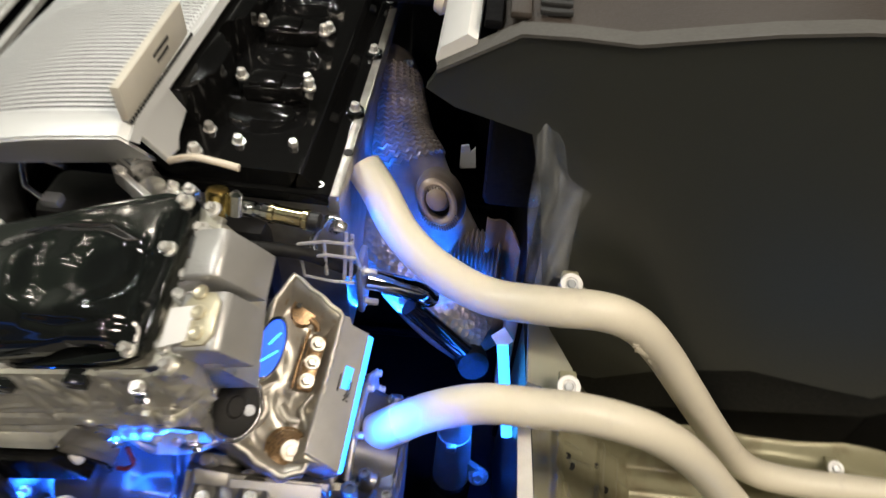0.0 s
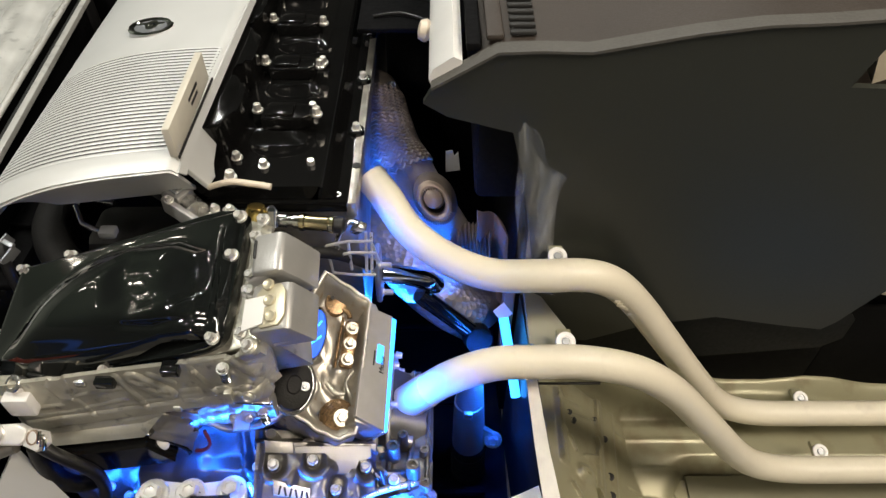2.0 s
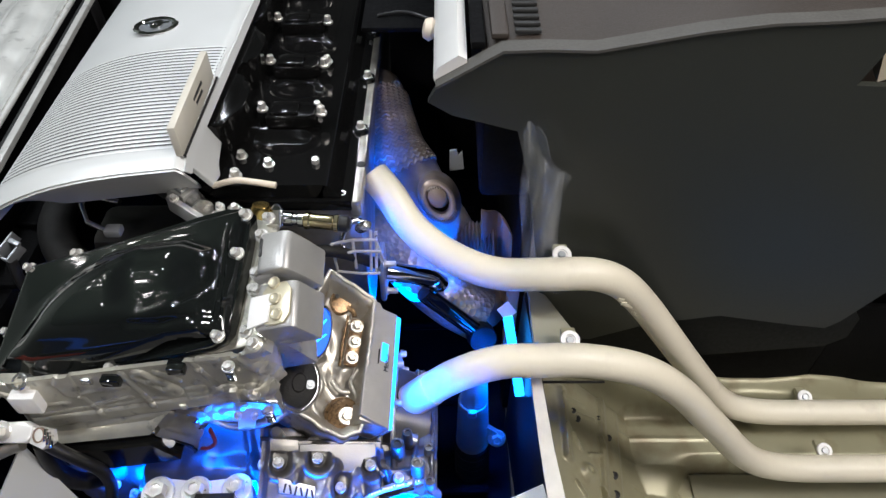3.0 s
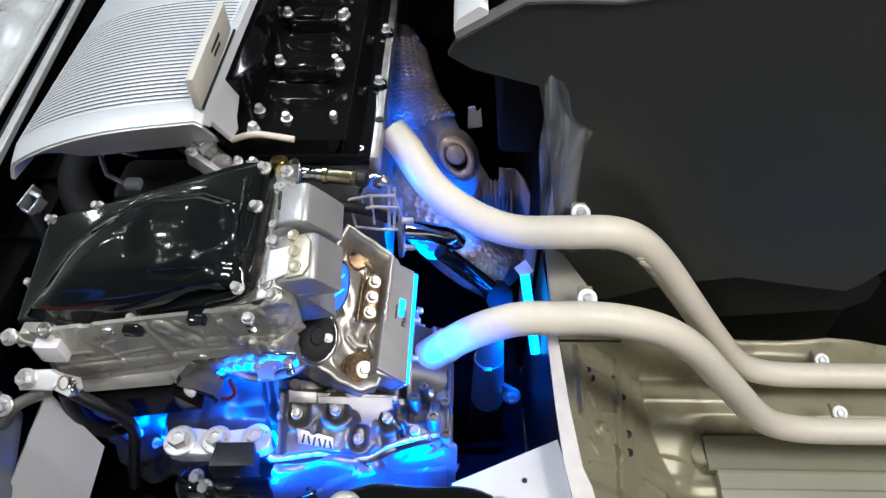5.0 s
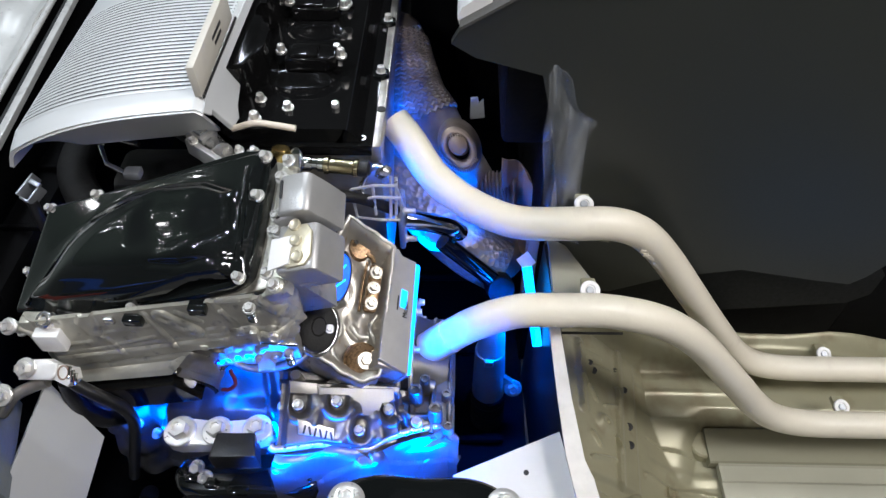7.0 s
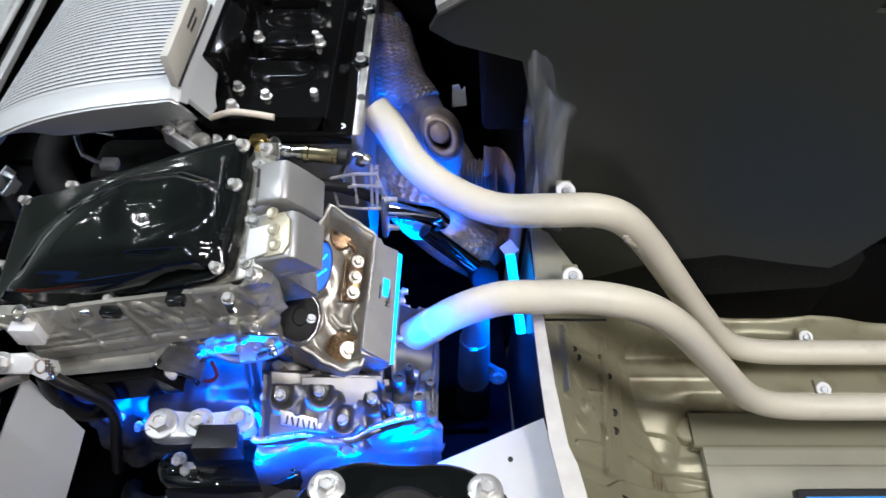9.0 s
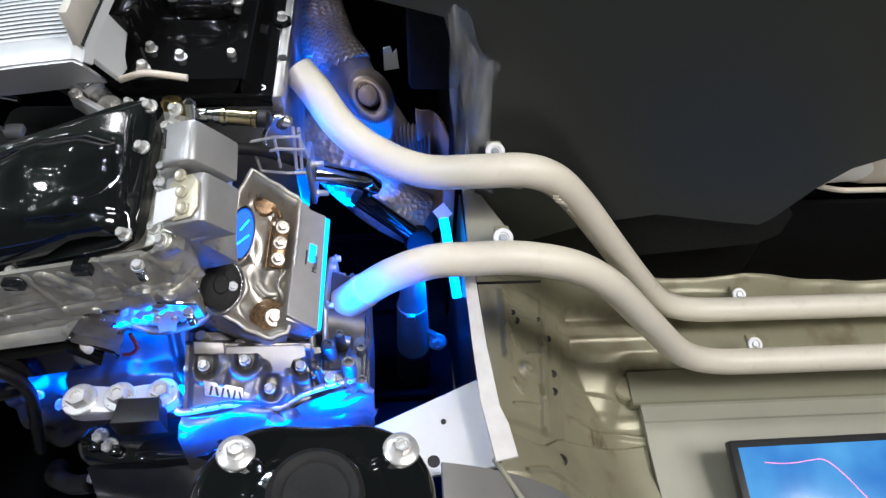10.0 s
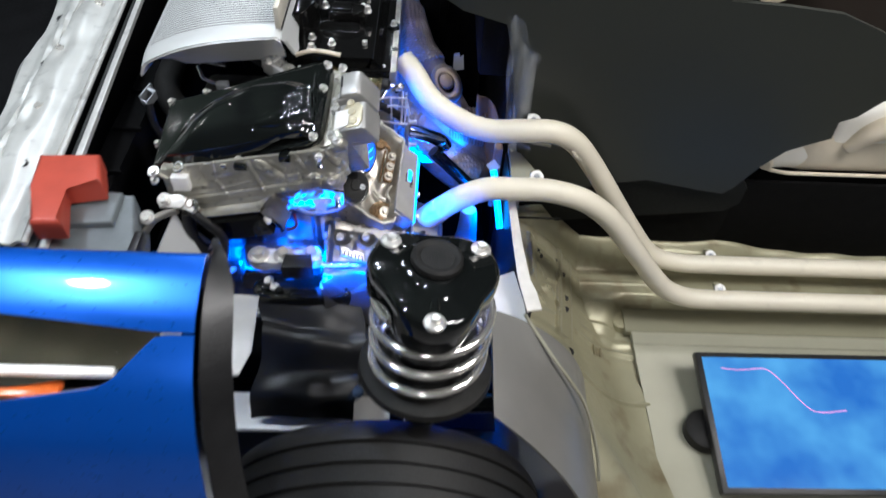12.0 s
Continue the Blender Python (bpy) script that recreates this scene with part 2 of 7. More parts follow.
def film_material():
    m = bpy.data.materials.new("clear_plastic_film")
    m.use_nodes = True
    nt = m.node_tree
    n, l = nt.nodes, nt.links
    b = n["Principled BSDF"]
    b.inputs["Base Color"].default_value = (0.75, 0.78, 0.8, 1)
    b.inputs["Roughness"].default_value = 0.12
    b.inputs["Specular IOR Level"].default_value = 1.0
    tr = n.new("ShaderNodeBsdfTransparent")
    mix = n.new("ShaderNodeMixShader")
    geo = n.new("ShaderNodeNewGeometry")
    stretch = n.new("ShaderNodeMapping")
    stretch.inputs["Scale"].default_value = (60, 60, 9)
    l.new(geo.outputs["Position"], stretch.inputs["Vector"])
    streak = n.new("ShaderNodeTexNoise")
    streak.inputs["Scale"].default_value, streak.inputs["Detail"].default_value = 1.0, 3
    l.new(stretch.outputs["Vector"], streak.inputs["Vector"])
    amount = n.new("ShaderNodeMapRange")
    amount.inputs["From Min"].default_value, amount.inputs["From Max"].default_value = 0.35, 0.75
    amount.inputs["To Min"].default_value, amount.inputs["To Max"].default_value = 0.03, 0.15
    l.new(streak.outputs["Fac"], amount.inputs["Value"])
    l.new(amount.outputs["Result"], mix.inputs[0])
    l.new(tr.outputs[0], mix.inputs[1])
    l.new(b.outputs[0], mix.inputs[2])
    l.new(mix.outputs[0], n["Material Output"].inputs["Surface"])
    return m


M_FILM = film_material()


def lens_material():
    m = bpy.data.materials.new("headlamp_lens")
    m.use_nodes = True
    b = m.node_tree.nodes["Principled BSDF"]
    b.inputs["Base Color"].default_value = (0.95, 0.95, 0.93, 1)
    b.inputs["Roughness"].default_value = 0.03
    b.inputs["Transmission Weight"].default_value = 1.0
    b.inputs["IOR"].default_value = 1.3
    return m


M_LENS = lens_material()


def screen_material():
    """A lit monitor picture: blue field, paler clouds and a thin pink line."""
    m = bpy.data.materials.new("monitor_picture")
    m.use_nodes = True
    nt = m.node_tree
    n, l = nt.nodes, nt.links
    b = n["Principled BSDF"]
    geo = n.new("ShaderNodeNewGeometry")
    noi = n.new("ShaderNodeTexNoise")
    noi.inputs["Scale"].default_value, noi.inputs["Detail"].default_value = 5, 3
    l.new(geo.outputs["Position"], noi.inputs["Vector"])
    ramp = n.new("ShaderNodeValToRGB")
    ramp.color_ramp.elements[0].position, ramp.color_ramp.elements[1].position = 0.35, 0.75
    ramp.color_ramp.elements[0].color = (0.02, 0.16, 0.55, 1)
    ramp.color_ramp.elements[1].color = (0.13, 0.50, 0.85, 1)
    l.new(noi.outputs["Fac"], ramp.inputs["Fac"])
    l.new(ramp.outputs["Color"], b.inputs["Emission Color"])
    b.inputs["Base Color"].default_value = (0.01, 0.01, 0.01, 1)
    b.inputs["Roughness"].default_value = 0.1
    b.inputs["Emission Strength"].default_value = 1.1
    return m


M_SCREEN = screen_material()
M_PINK = glow("pink_screen_line", (0.75, 0.28, 0.55), 0.8)


# ---------------------------------------------------------------- building helpers
def world_of(ob):
    return (world_of(ob.parent) @ ob.matrix_basis) if ob.parent else ob.matrix_basis.copy()


def thing(name, label, category, at=(0, 0, 0), group="", kind=""):
    ob = new(name)
    ob.empty_display_size = 0.05
    ob.matrix_basis = at if isinstance(at, Matrix) else Matrix.Translation(at)
    return tagged(ob, label, category, group, kind)


def finish(bm, name, material, sharp=38):
    bmesh.ops.recalc_face_normals(bm, faces=bm.faces)
    me = bpy.data.meshes.new(name)
    bm.to_mesh(me)
    bm.free()
    me.materials.append(material)
    me.shade_smooth()
    me.set_sharp_from_angle(angle=radians(sharp))
    return me


def part(name, bm, material, parent, label="", m=None, sharp=38):
    """Links a bmesh, or a mesh, as one object under parent; m is its pose in the world."""
    me = bm if isinstance(bm, bpy.types.Mesh) else finish(bm, name, material, sharp)
    ob = new(name, me)
    ob.parent = parent
    ob.matrix_basis = world_of(parent).inverted() @ (m or Matrix.Identity(4))
    return tagged(ob, label)


def single(name, bm, material, label, category, kind="", group="", m=None, sharp=38):
    ob = new(name, finish(bm, name, material, sharp))
    if m:
        ob.matrix_basis = m
    return tagged(ob, label, category, group, kind)


def axes(origin, x_to, y_hint):
    """A frame at origin, x towards x_to, y near y_hint."""
    o, x = Vector(origin), (Vector(x_to) - Vector(origin)).normalized()
    z = x.cross(Vector(y_hint) - o).normalized()
    y = z.cross(x)
    m = Matrix((x, y, z)).transposed().to_4x4()
    m.translation = o
    return m


def along(p, normal):
    m = Vector(normal).to_track_quat("Z", "Y").to_matrix().to_4x4()
    m.translation = p
    return m


def add_box(bm, center, size, bevel=0.0, m=None, segments=2):
    r = bmesh.ops.create_cube(bm, size=1.0)
    vs = r["verts"]
    bmesh.ops.scale(bm, vec=size, verts=vs)
    bmesh.ops.translate(bm, vec=center, verts=vs)
    if m:
        bmesh.ops.transform(bm, matrix=m, verts=vs)
    if bevel:
        es = list({e for v in vs for e in v.link_edges})
        bmesh.ops.bevel(bm, geom=es, offset=bevel, segments=segments, affect="EDGES", profile=0.5)
    return bm


def add_lathe(bm, profile, m=None, seg=32, shape=None):
    """profile: (radius, height) from bottom to top; shape(angle) scales the radius."""
    rings = []
    for r, h in profile:
        ring = []
        for k in range(seg):
            a = 2 * math.pi * k / seg
            q = r * (shape(a) if shape else 1)
            ring.append(bm.verts.new((q * math.cos(a), q * math.sin(a), h)))
        rings.append(ring)
    for a, b in zip(rings, rings[1:]):
        for k in range(seg):
            bm.faces.new((a[k], a[(k + 1) % seg], b[(k + 1) % seg], b[k]))
    bm.faces.new(rings[0][::-1])
    bm.faces.new(rings[-1])
    if m:
        bmesh.ops.transform(bm, matrix=m, verts=[v for ring in rings for v in ring])
    return bm


def smooth_path(pts, steps=8):
    """Catmull-Rom through pts."""
    p = [Vector(q) for q in pts]
    p = [p[0] * 2 - p[1]] + p + [p[-1] * 2 - p[-2]]
    out = []
    for i in range(1, len(p) - 2):
        for s in range(steps):
            t = s / steps
            a, b, c, d = p[i - 1], p[i], p[i + 1], p[i + 2]
            out.append(0.5 * ((2 * b) + (c - a) * t + (2 * a - 5 * b + 4 * c - d) * t * t + (3 * b - a - 3 * c + d) * t ** 3))
    out.append(p[-2])
    return out


def add_tube(bm, pts, radius, seg=20, steps=8, smooth=True, caps=True):
    """A round tube; radius is a number or f(fraction along)."""
    path = smooth_path(pts, steps) if smooth else [Vector(q) for q in pts]
    n = len(path)
    side = None
    rings = []
    for i, q in enumerate(path):
        d = (path[min(i + 1, n - 1)] - path[max(i - 1, 0)]).normalized()
        if side is None:
            side = d.orthogonal().normalized()
        side = (side - d * side.dot(d)).normalized()
        other = d.cross(side)
        r = radius(i / (n - 1)) if callable(radius) else radius
        rings.append([bm.verts.new(q + r * (math.cos(2 * math.pi * k / seg) * side + math.sin(2 * math.pi * k / seg) * other))
                      for k in range(seg)])
    for a, b in zip(rings, rings[1:]):
        for k in range(seg):
            bm.faces.new((a[k], a[(k + 1) % seg], b[(k + 1) % seg], b[k]))
    if caps:
        bm.faces.new(rings[0][::-1])
        bm.faces.new(rings[-1])
    return bm


def add_prism(bm, outline, lo, hi, m=None, bevel=0.0, rounded=0):
    """An outline in local x, y pulled from z = lo to z = hi; rounded: corner cuts by smoothing."""
    pts = [Vector((x, y)) for x, y in outline]
    for _ in range(rounded):
        cut = []
        for a, b in zip(pts, pts[1:] + pts[:1]):
            cut += [a.lerp(b, 0.2), a.lerp(b, 0.8)]
        pts = cut
    bot = [bm.verts.new((q.x, q.y, lo)) for q in pts]
    top = [bm.verts.new((q.x, q.y, hi)) for q in pts]
    n = len(pts)
    bm.faces.new(bot[::-1])
    face = bm.faces.new(top)
    for k in range(n):
        bm.faces.new((bot[k], bot[(k + 1) % n], top[(k + 1) % n], top[k]))
    vs = bot + top
    if bevel:
        r = bmesh.ops.bevel(bm, geom=list(face.edges), offset=bevel, segments=3, affect="EDGES", profile=0.5)
        vs = list({v for f in r["faces"] for v in f.verts} | {v for v in vs if v.is_valid})
    if m:
        bmesh.ops.transform(bm, matrix=m, verts=vs)
    return bm


def add_sheet(bm, f, nu, nv, thick=0.0, m=None):
    """f(u, v) gives a place; a sheet with a back side thick away along -normal."""
    g = [[bm.verts.new(f(i / nu, j / nv)) for j in range(nv + 1)] for i in range(nu + 1)]
    faces = [bm.faces.new((g[i][j], g[i + 1][j], g[i + 1][j + 1], g[i][j + 1])) for i in range(nu) for j in range(nv)]
    vs = [v for row in g for v in row]
    if thick:
        bm.normal_update()
        back = [[bm.verts.new(v.co - v.normal * thick) for v in row] for row in g]
        for i in range(nu):
            for j in range(nv):
                bm.faces.new((back[i][j + 1], back[i + 1][j + 1], back[i + 1][j], back[i][j]))
        rim = [(i, 0) for i in range(nu)] + [(nu, j) for j in range(nv)] + [(i, nv) for i in range(nu, 0, -1)] + [(0, j) for j in range(nv, 0, -1)]
        for (a, b), (c, d) in zip(rim, rim[1:] + rim[:1]):
            bm.faces.new((g[c][d], g[a][b], back[a][b], back[c][d]))
        vs += [v for row in back for v in row]
    if m:
        bmesh.ops.transform(bm, matrix=m, verts=vs)
    return bm


def step(a, b, x):
    t = min(1, max(0, (x - a) / (b - a)))
    return t * t * (3 - 2 * t)


BOLTS = {}


def bolt_mesh(r, high, washer, material):
    key = (r, high, washer, material.name)
    if key not in BOLTS:
        bm = bmesh.new()
        w = r * washer
        add_lathe(bm, [(w * 0.96, -0.002), (w, 0.0), (w, r * 0.22), (w * 0.93, r * 0.32), (r * 1.05, r * 0.34)], seg=20)
        hexa = lambda a: 1.0 / math.cos((a + math.pi / 6) % (math.pi / 3) - math.pi / 6) * 0.9
        add_lathe(bm, [(r, r * 0.33), (r, high * 0.8), (r * 0.9, high), (r * 0.55, high), (r * 0.5, high * 0.86), (r * 0.1, high * 0.84)], seg=24, shape=hexa)
        BOLTS[key] = finish(bm, "bolt", material, 30)
    return BOLTS[key]


def bolt(parent, p, normal=(0, 0, 1), r=0.007, high=0.011, washer=1.5, material=None, label="", turn=0):
    m = along(p, normal) @ pose(0, 0, 0, 0, 0, turn)
    return part("bolt", bolt_mesh(r, high, washer, material or M_BOLT), None, parent, label, m)



def seg_d(x, y, a, b):
    """Distance of (x, y) from the segment a b."""
    ex, ey = b[0] - a[0], b[1] - a[1]
    t = min(1, max(0, ((x - a[0]) * ex + (y - a[1]) * ey) / (ex * ex + ey * ey)))
    return math.hypot(x - a[0] - t * ex, y - a[1] - t * ey)


def rise(d, r, soft):
    """1 within r, falling to 0 over soft."""
    return 1 - step(r - soft / 2, r + soft / 2, d)


def poly_d(x, y, pts):
    """Distance from a closed outline, negative inside."""
    best, inside = 9.0, False
    for a, b in zip(pts, pts[1:] + pts[:1]):
        best = min(best, seg_d(x, y, a, b))
        if (a[1] > y) != (b[1] > y) and x < (b[0] - a[0]) * (y - a[1]) / (b[1] - a[1]) + a[0]:
            inside = not inside
    return -best if inside else best


# ---------------------------------------------------------------- hall
bm = bmesh.new()
add_box(bm, (0, 1, -0.06), (16, 16, 0.12))
single("ground", bm, M_GROUND, "dark grey showroom floor under the cutaway car", "floor", "structure")
for nm, c, sz in (("wall_north", (0, 7.1, 1.8), (14, 0.2, 3.8)), ("wall_south", (0, -5.1, 1.8), (14, 0.2, 3.8)),
                  ("wall_east", (7.1, 1, 1.8), (0.2, 12, 3.8)), ("wall_west", (-7.1, 1, 1.8), (0.2, 12, 3.8))):
    bm = bmesh.new()
    add_box(bm, c, sz)
    single(nm, bm, M_WALL, "dark painted showroom wall", "wall", "structure")
bm = bmesh.new()
add_box(bm, (0, 1, 3.75), (14, 12, 0.1))
single("ceiling", bm, M_CEIL, "dark showroom ceiling above the display", "ceiling", "structure")


# ---------------------------------------------------------------- engine bay shell
def well_floor(u, v):
    x, y = -1.0 + 1.25 * u, 0.42 + 1.4 * v
    return (x, y, 0.16 + 0.02 * noise.noise((x * 7, y * 7, 0)))


# added dark sheet in place of the shade below the engine
bm = bmesh.new()
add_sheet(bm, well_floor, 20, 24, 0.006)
tray_low = thing("undertray", "added near-black ribbed undertray for the dark below the engine", "undertray", (-0.35, 1.1, 0.16))
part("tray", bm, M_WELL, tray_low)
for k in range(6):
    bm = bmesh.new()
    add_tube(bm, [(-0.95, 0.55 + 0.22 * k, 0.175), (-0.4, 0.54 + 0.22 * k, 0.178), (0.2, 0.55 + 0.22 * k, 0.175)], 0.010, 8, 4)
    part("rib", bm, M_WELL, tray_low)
# added dark panel that hides the lit floor beyond the bay
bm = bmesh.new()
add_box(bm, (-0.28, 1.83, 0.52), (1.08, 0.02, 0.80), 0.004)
apron_far = thing("far_dark_panel", "added near-black panel for the dark far side of the bay", "body panel", (-0.28, 1.83, 0.12))
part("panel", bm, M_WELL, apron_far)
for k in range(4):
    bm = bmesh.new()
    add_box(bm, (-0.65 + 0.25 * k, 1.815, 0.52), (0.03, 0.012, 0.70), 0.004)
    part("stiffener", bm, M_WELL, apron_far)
for sx, sy in ((-4.6, 2.0), (-4.9, 2.5), (-5.2, 2.2), (-5.5, 2.9), (-4.4, 3.0), (-5.0, 3.3), (-5.8, 2.4), (-4.1, 2.4), (-3.6, 3.1), (-5.4, 3.7), (-6.1, 3.2), (-4.7, 1.5)):
    spot = thing("ceiling_spot", "small round ceiling spot light, switched on", "ceiling light", (sx, sy, 3.62), "ceiling spots")
    bm = bmesh.new()
    add_lathe(bm, [(0.045, 0.0), (0.06, 0.0), (0.065, 0.01), (0.065, 0.08), (0.05, 0.08)], Matrix.Translation((sx, sy, 3.62)), 20)
    part("ring", bm, M_BLACK, spot)
    bm = bmesh.new()
    add_lathe(bm, [(0.044, 0.0), (0.044, 0.004), (0.002, 0.004)], Matrix.Translation((sx, sy, 3.614)), 20)
    part("lens", bm, M_SPOT, spot, "glowing lens")

SIDE = Matrix(((1, 0, 0, 0), (0, 0, 1, 0), (0, 1, 0, 0), (0, 0, 0, 1)))
firewall = thing("firewall", "cut steel firewall with black insulation and a white cut edge", "firewall", (0.26, 0.9, 0.2))
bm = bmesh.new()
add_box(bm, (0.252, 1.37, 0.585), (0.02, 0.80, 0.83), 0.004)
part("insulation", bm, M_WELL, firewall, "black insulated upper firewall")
# added dark box that closes the gap behind the head
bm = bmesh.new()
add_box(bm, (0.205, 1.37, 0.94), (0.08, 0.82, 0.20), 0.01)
part("cowl_box", bm, M_WELL, firewall, "added black box that darkens the cowl gap")
bm = bmesh.new()
add_prism(bm, [(0.120, 0.66), (0.150, 0.665), (0.146, 0.71), (0.138, 0.70), (0.134, 0.715), (0.120, 0.712)], 1.245, 1.25, SIDE)
part("patch", bm, M_SUPPORT, firewall, "small pale patch")


def lower_wall(u, v):
    y = 0.462 + 0.45 * v
    return (0.243 + 0.03 * u * 0.2 + 0.028 * (1 - v), y, 0.2 + u * (0.425 + 0.03 * v))


bm = bmesh.new()
add_sheet(bm, lower_wall, 6, 10, 0.006)
part("lower_wall", bm, M_BLACK, firewall, "black painted lower firewall")
# white painted cut edge, a flat strip with a wider foot
bm = bmesh.new()
add_prism(bm, [(0.268, 0.446), (0.300, 0.452), (0.291, 0.50), (0.280, 0.525), (0.271, 0.62), (0.260, 0.80), (0.244, 0.80), (0.250, 0.62), (0.255, 0.53)],
          0.629, 0.634, None, 0.001)
for v in bm.verts:
    v.co.z += 0.05 * (v.co.y - 0.45)
part("cut_edge", bm, M_EDGE, firewall, "white painted cut edge")
# bracket plates beside the pipes
bm = bmesh.new()
add_prism(bm, [(0.255, 0.80), (0.330, 0.775), (0.320, 0.83), (0.285, 0.90), (0.255, 0.92)], 0.655, 0.665, None, 0.002)
part("bracket", bm, M_COVER, firewall, "pale bracket plate")
bm = bmesh.new()
add_prism(bm, [(0.30, 0.87), (0.345, 0.86), (0.33, 0.93), (0.29, 0.935)], 0.72, 0.728, None, 0.002)
part("bracket", bm, M_COVER, firewall)


def tan_duct(u, v):
    top = 0.705 - 0.035 * u - 0.045 * u ** 2
    return (0.180 + 0.066 * u, 1.075 - 0.05 * (1 - v) + 0.02 * math.sin(u * 3) - 0.006 * math.sin(u * 9), 0.48 + (top - 0.48) * v)


bm = bmesh.new()
add_sheet(bm, tan_duct, 10, 6, 0.006)
single("heat_flap", bm, M_TAN, "tan curved heat flap in front of the firewall", "heat flap")


def film(u, v):
    z = 0.72 + 0.31 * v
    wide = np.interp(v, [0.0, 0.2, 0.45, 0.72, 0.80, 0.86, 1.0], [0.022, 0.045, 0.062, 0.072, 0.045, 0.036, 0.030])
    x = 0.240 - 0.026 * v + 0.002 * math.sin(v * 9) + u * float(wide)
    y = 0.925 - 0.03 * v + 0.010 * math.sin(u * 6 + v * 5) + 0.005 * math.sin(u * 13 - v * 9) - 0.012 * u
    return (x, y, z)


bm = bmesh.new()
add_sheet(bm, film, 24, 40, 0.0006)
wrap = thing("plastic_film", "crumpled clear plastic film hanging on the firewall edge", "plastic film", (0.25, 0.92, 0.72))
part("sheet", bm, M_FILM, wrap)
bm = bmesh.new()
add_sheet(bm, lambda u, v: (0.262 + 0.030 * u - 0.010 * v, 0.905 - 0.016 * math.sin(u * 3) - 0.01 * v, 0.80 + 0.17 * v - 0.02 * u), 10, 20, 0.0006)
part("loose_flap", bm, M_FILM, wrap)
bm = bmesh.new()
add_sheet(bm, lambda u, v: (0.246 + 0.055 * u, 0.90 - 0.02 * u + 0.012 * math.sin(v * 5), 0.690 + 0.035 * v - 0.02 * u * v), 10, 10, 0.0006)
part("lower_flap", bm, M_FILM, wrap)

# white apron plate beside the strut
bm = bmesh.new()
add_prism(bm, [(0.095, 0.522), (0.258, 0.594), (0.282, 0.458), (0.10, 0.44)], 0.575, 0.583, None, 0.002)
apron = thing("apron_plate", "white painted apron plate with a small hole beside the strut", "body panel", (0.18, 0.5, 0.575))
part("plate", bm, M_WHITE, apron)
for hx, hy, hr in ((0.203, 0.527, 0.004), (0.186, 0.468, 0.009)):
    bm = bmesh.new()
    add_lathe(bm, [(hr, 0.5825), (hr, 0.5845), (hr * 0.7, 0.5845)], Matrix.Translation((hx, hy, 0)), 16)
    part("plug", bm, M_INK, apron, "small black hole plug")


def wheelhouse(u, v):
    a = radians(58 - 54 * u)
    r = 0.385 + 0.07 * u
    y = 0.45 - 0.40 * v * (0.55 + 0.45 * u)
    return (-0.01 + r * math.cos(a), y, 0.30 + r * math.sin(a) - 0.04 * v)


house = thing("wheelhouse_liner", "dark grey wheelhouse liner with a pale folded edge", "wheel arch", (0.3, 0.3, 0.3))
bm = bmesh.new()
add_sheet(bm, wheelhouse, 18, 10, 0.005)
part("liner", bm, M_LINER, house)
bm = bmesh.new()
add_tube(bm, [(0.270, 0.462, 0.60), (0.290, 0.44, 0.580), (0.330, 0.388, 0.552), (0.402, 0.33, 0.474), (0.437, 0.27, 0.392), (0.45, 0.22, 0.33)], 0.004, 8, 6)
part("folded_edge", bm, M_COVER, house, "pale folded steel edge")


# ---------------------------------------------------------------- cabin floor
TUN_X = [0.5, 0.66, 0.73, 0.83, 0.92, 1.02, 1.12, 1.2, 1.45, 2.0]
TUN_H = [0.08, 0.085, 0.073, 0.066, 0.085, 0.065, 0.045, 0.04, 0.03, 0.03]


def tunnel_edge(x):
    """Height of the wavy cut edge of the tunnel over the floor."""
    return float(np.interp(x, TUN_X, TUN_H)) + 0.003 * math.sin(x * 40)


LIP = [(0.28, 0.590), (0.326, 0.586), (0.375, 0.574), (0.400, 0.580), (0.428, 0.602), (0.455, 0.610), (0.55, 0.628), (0.648, 0.642), (0.72, 0.645)]
LOWBEAD = [(0.335, 0.514), (0.380, 0.526), (0.421, 0.516), (0.480, 0.492), (0.660, 0.505)]
RIDGE = [(0.447, 0.918), (0.430, 0.80), (0.410, 0.66), (0.403, 0.612)]


def line_d(x, y, pts):
    return min(seg_d(x, y, a, b) for a, b in zip(pts, pts[1:]))


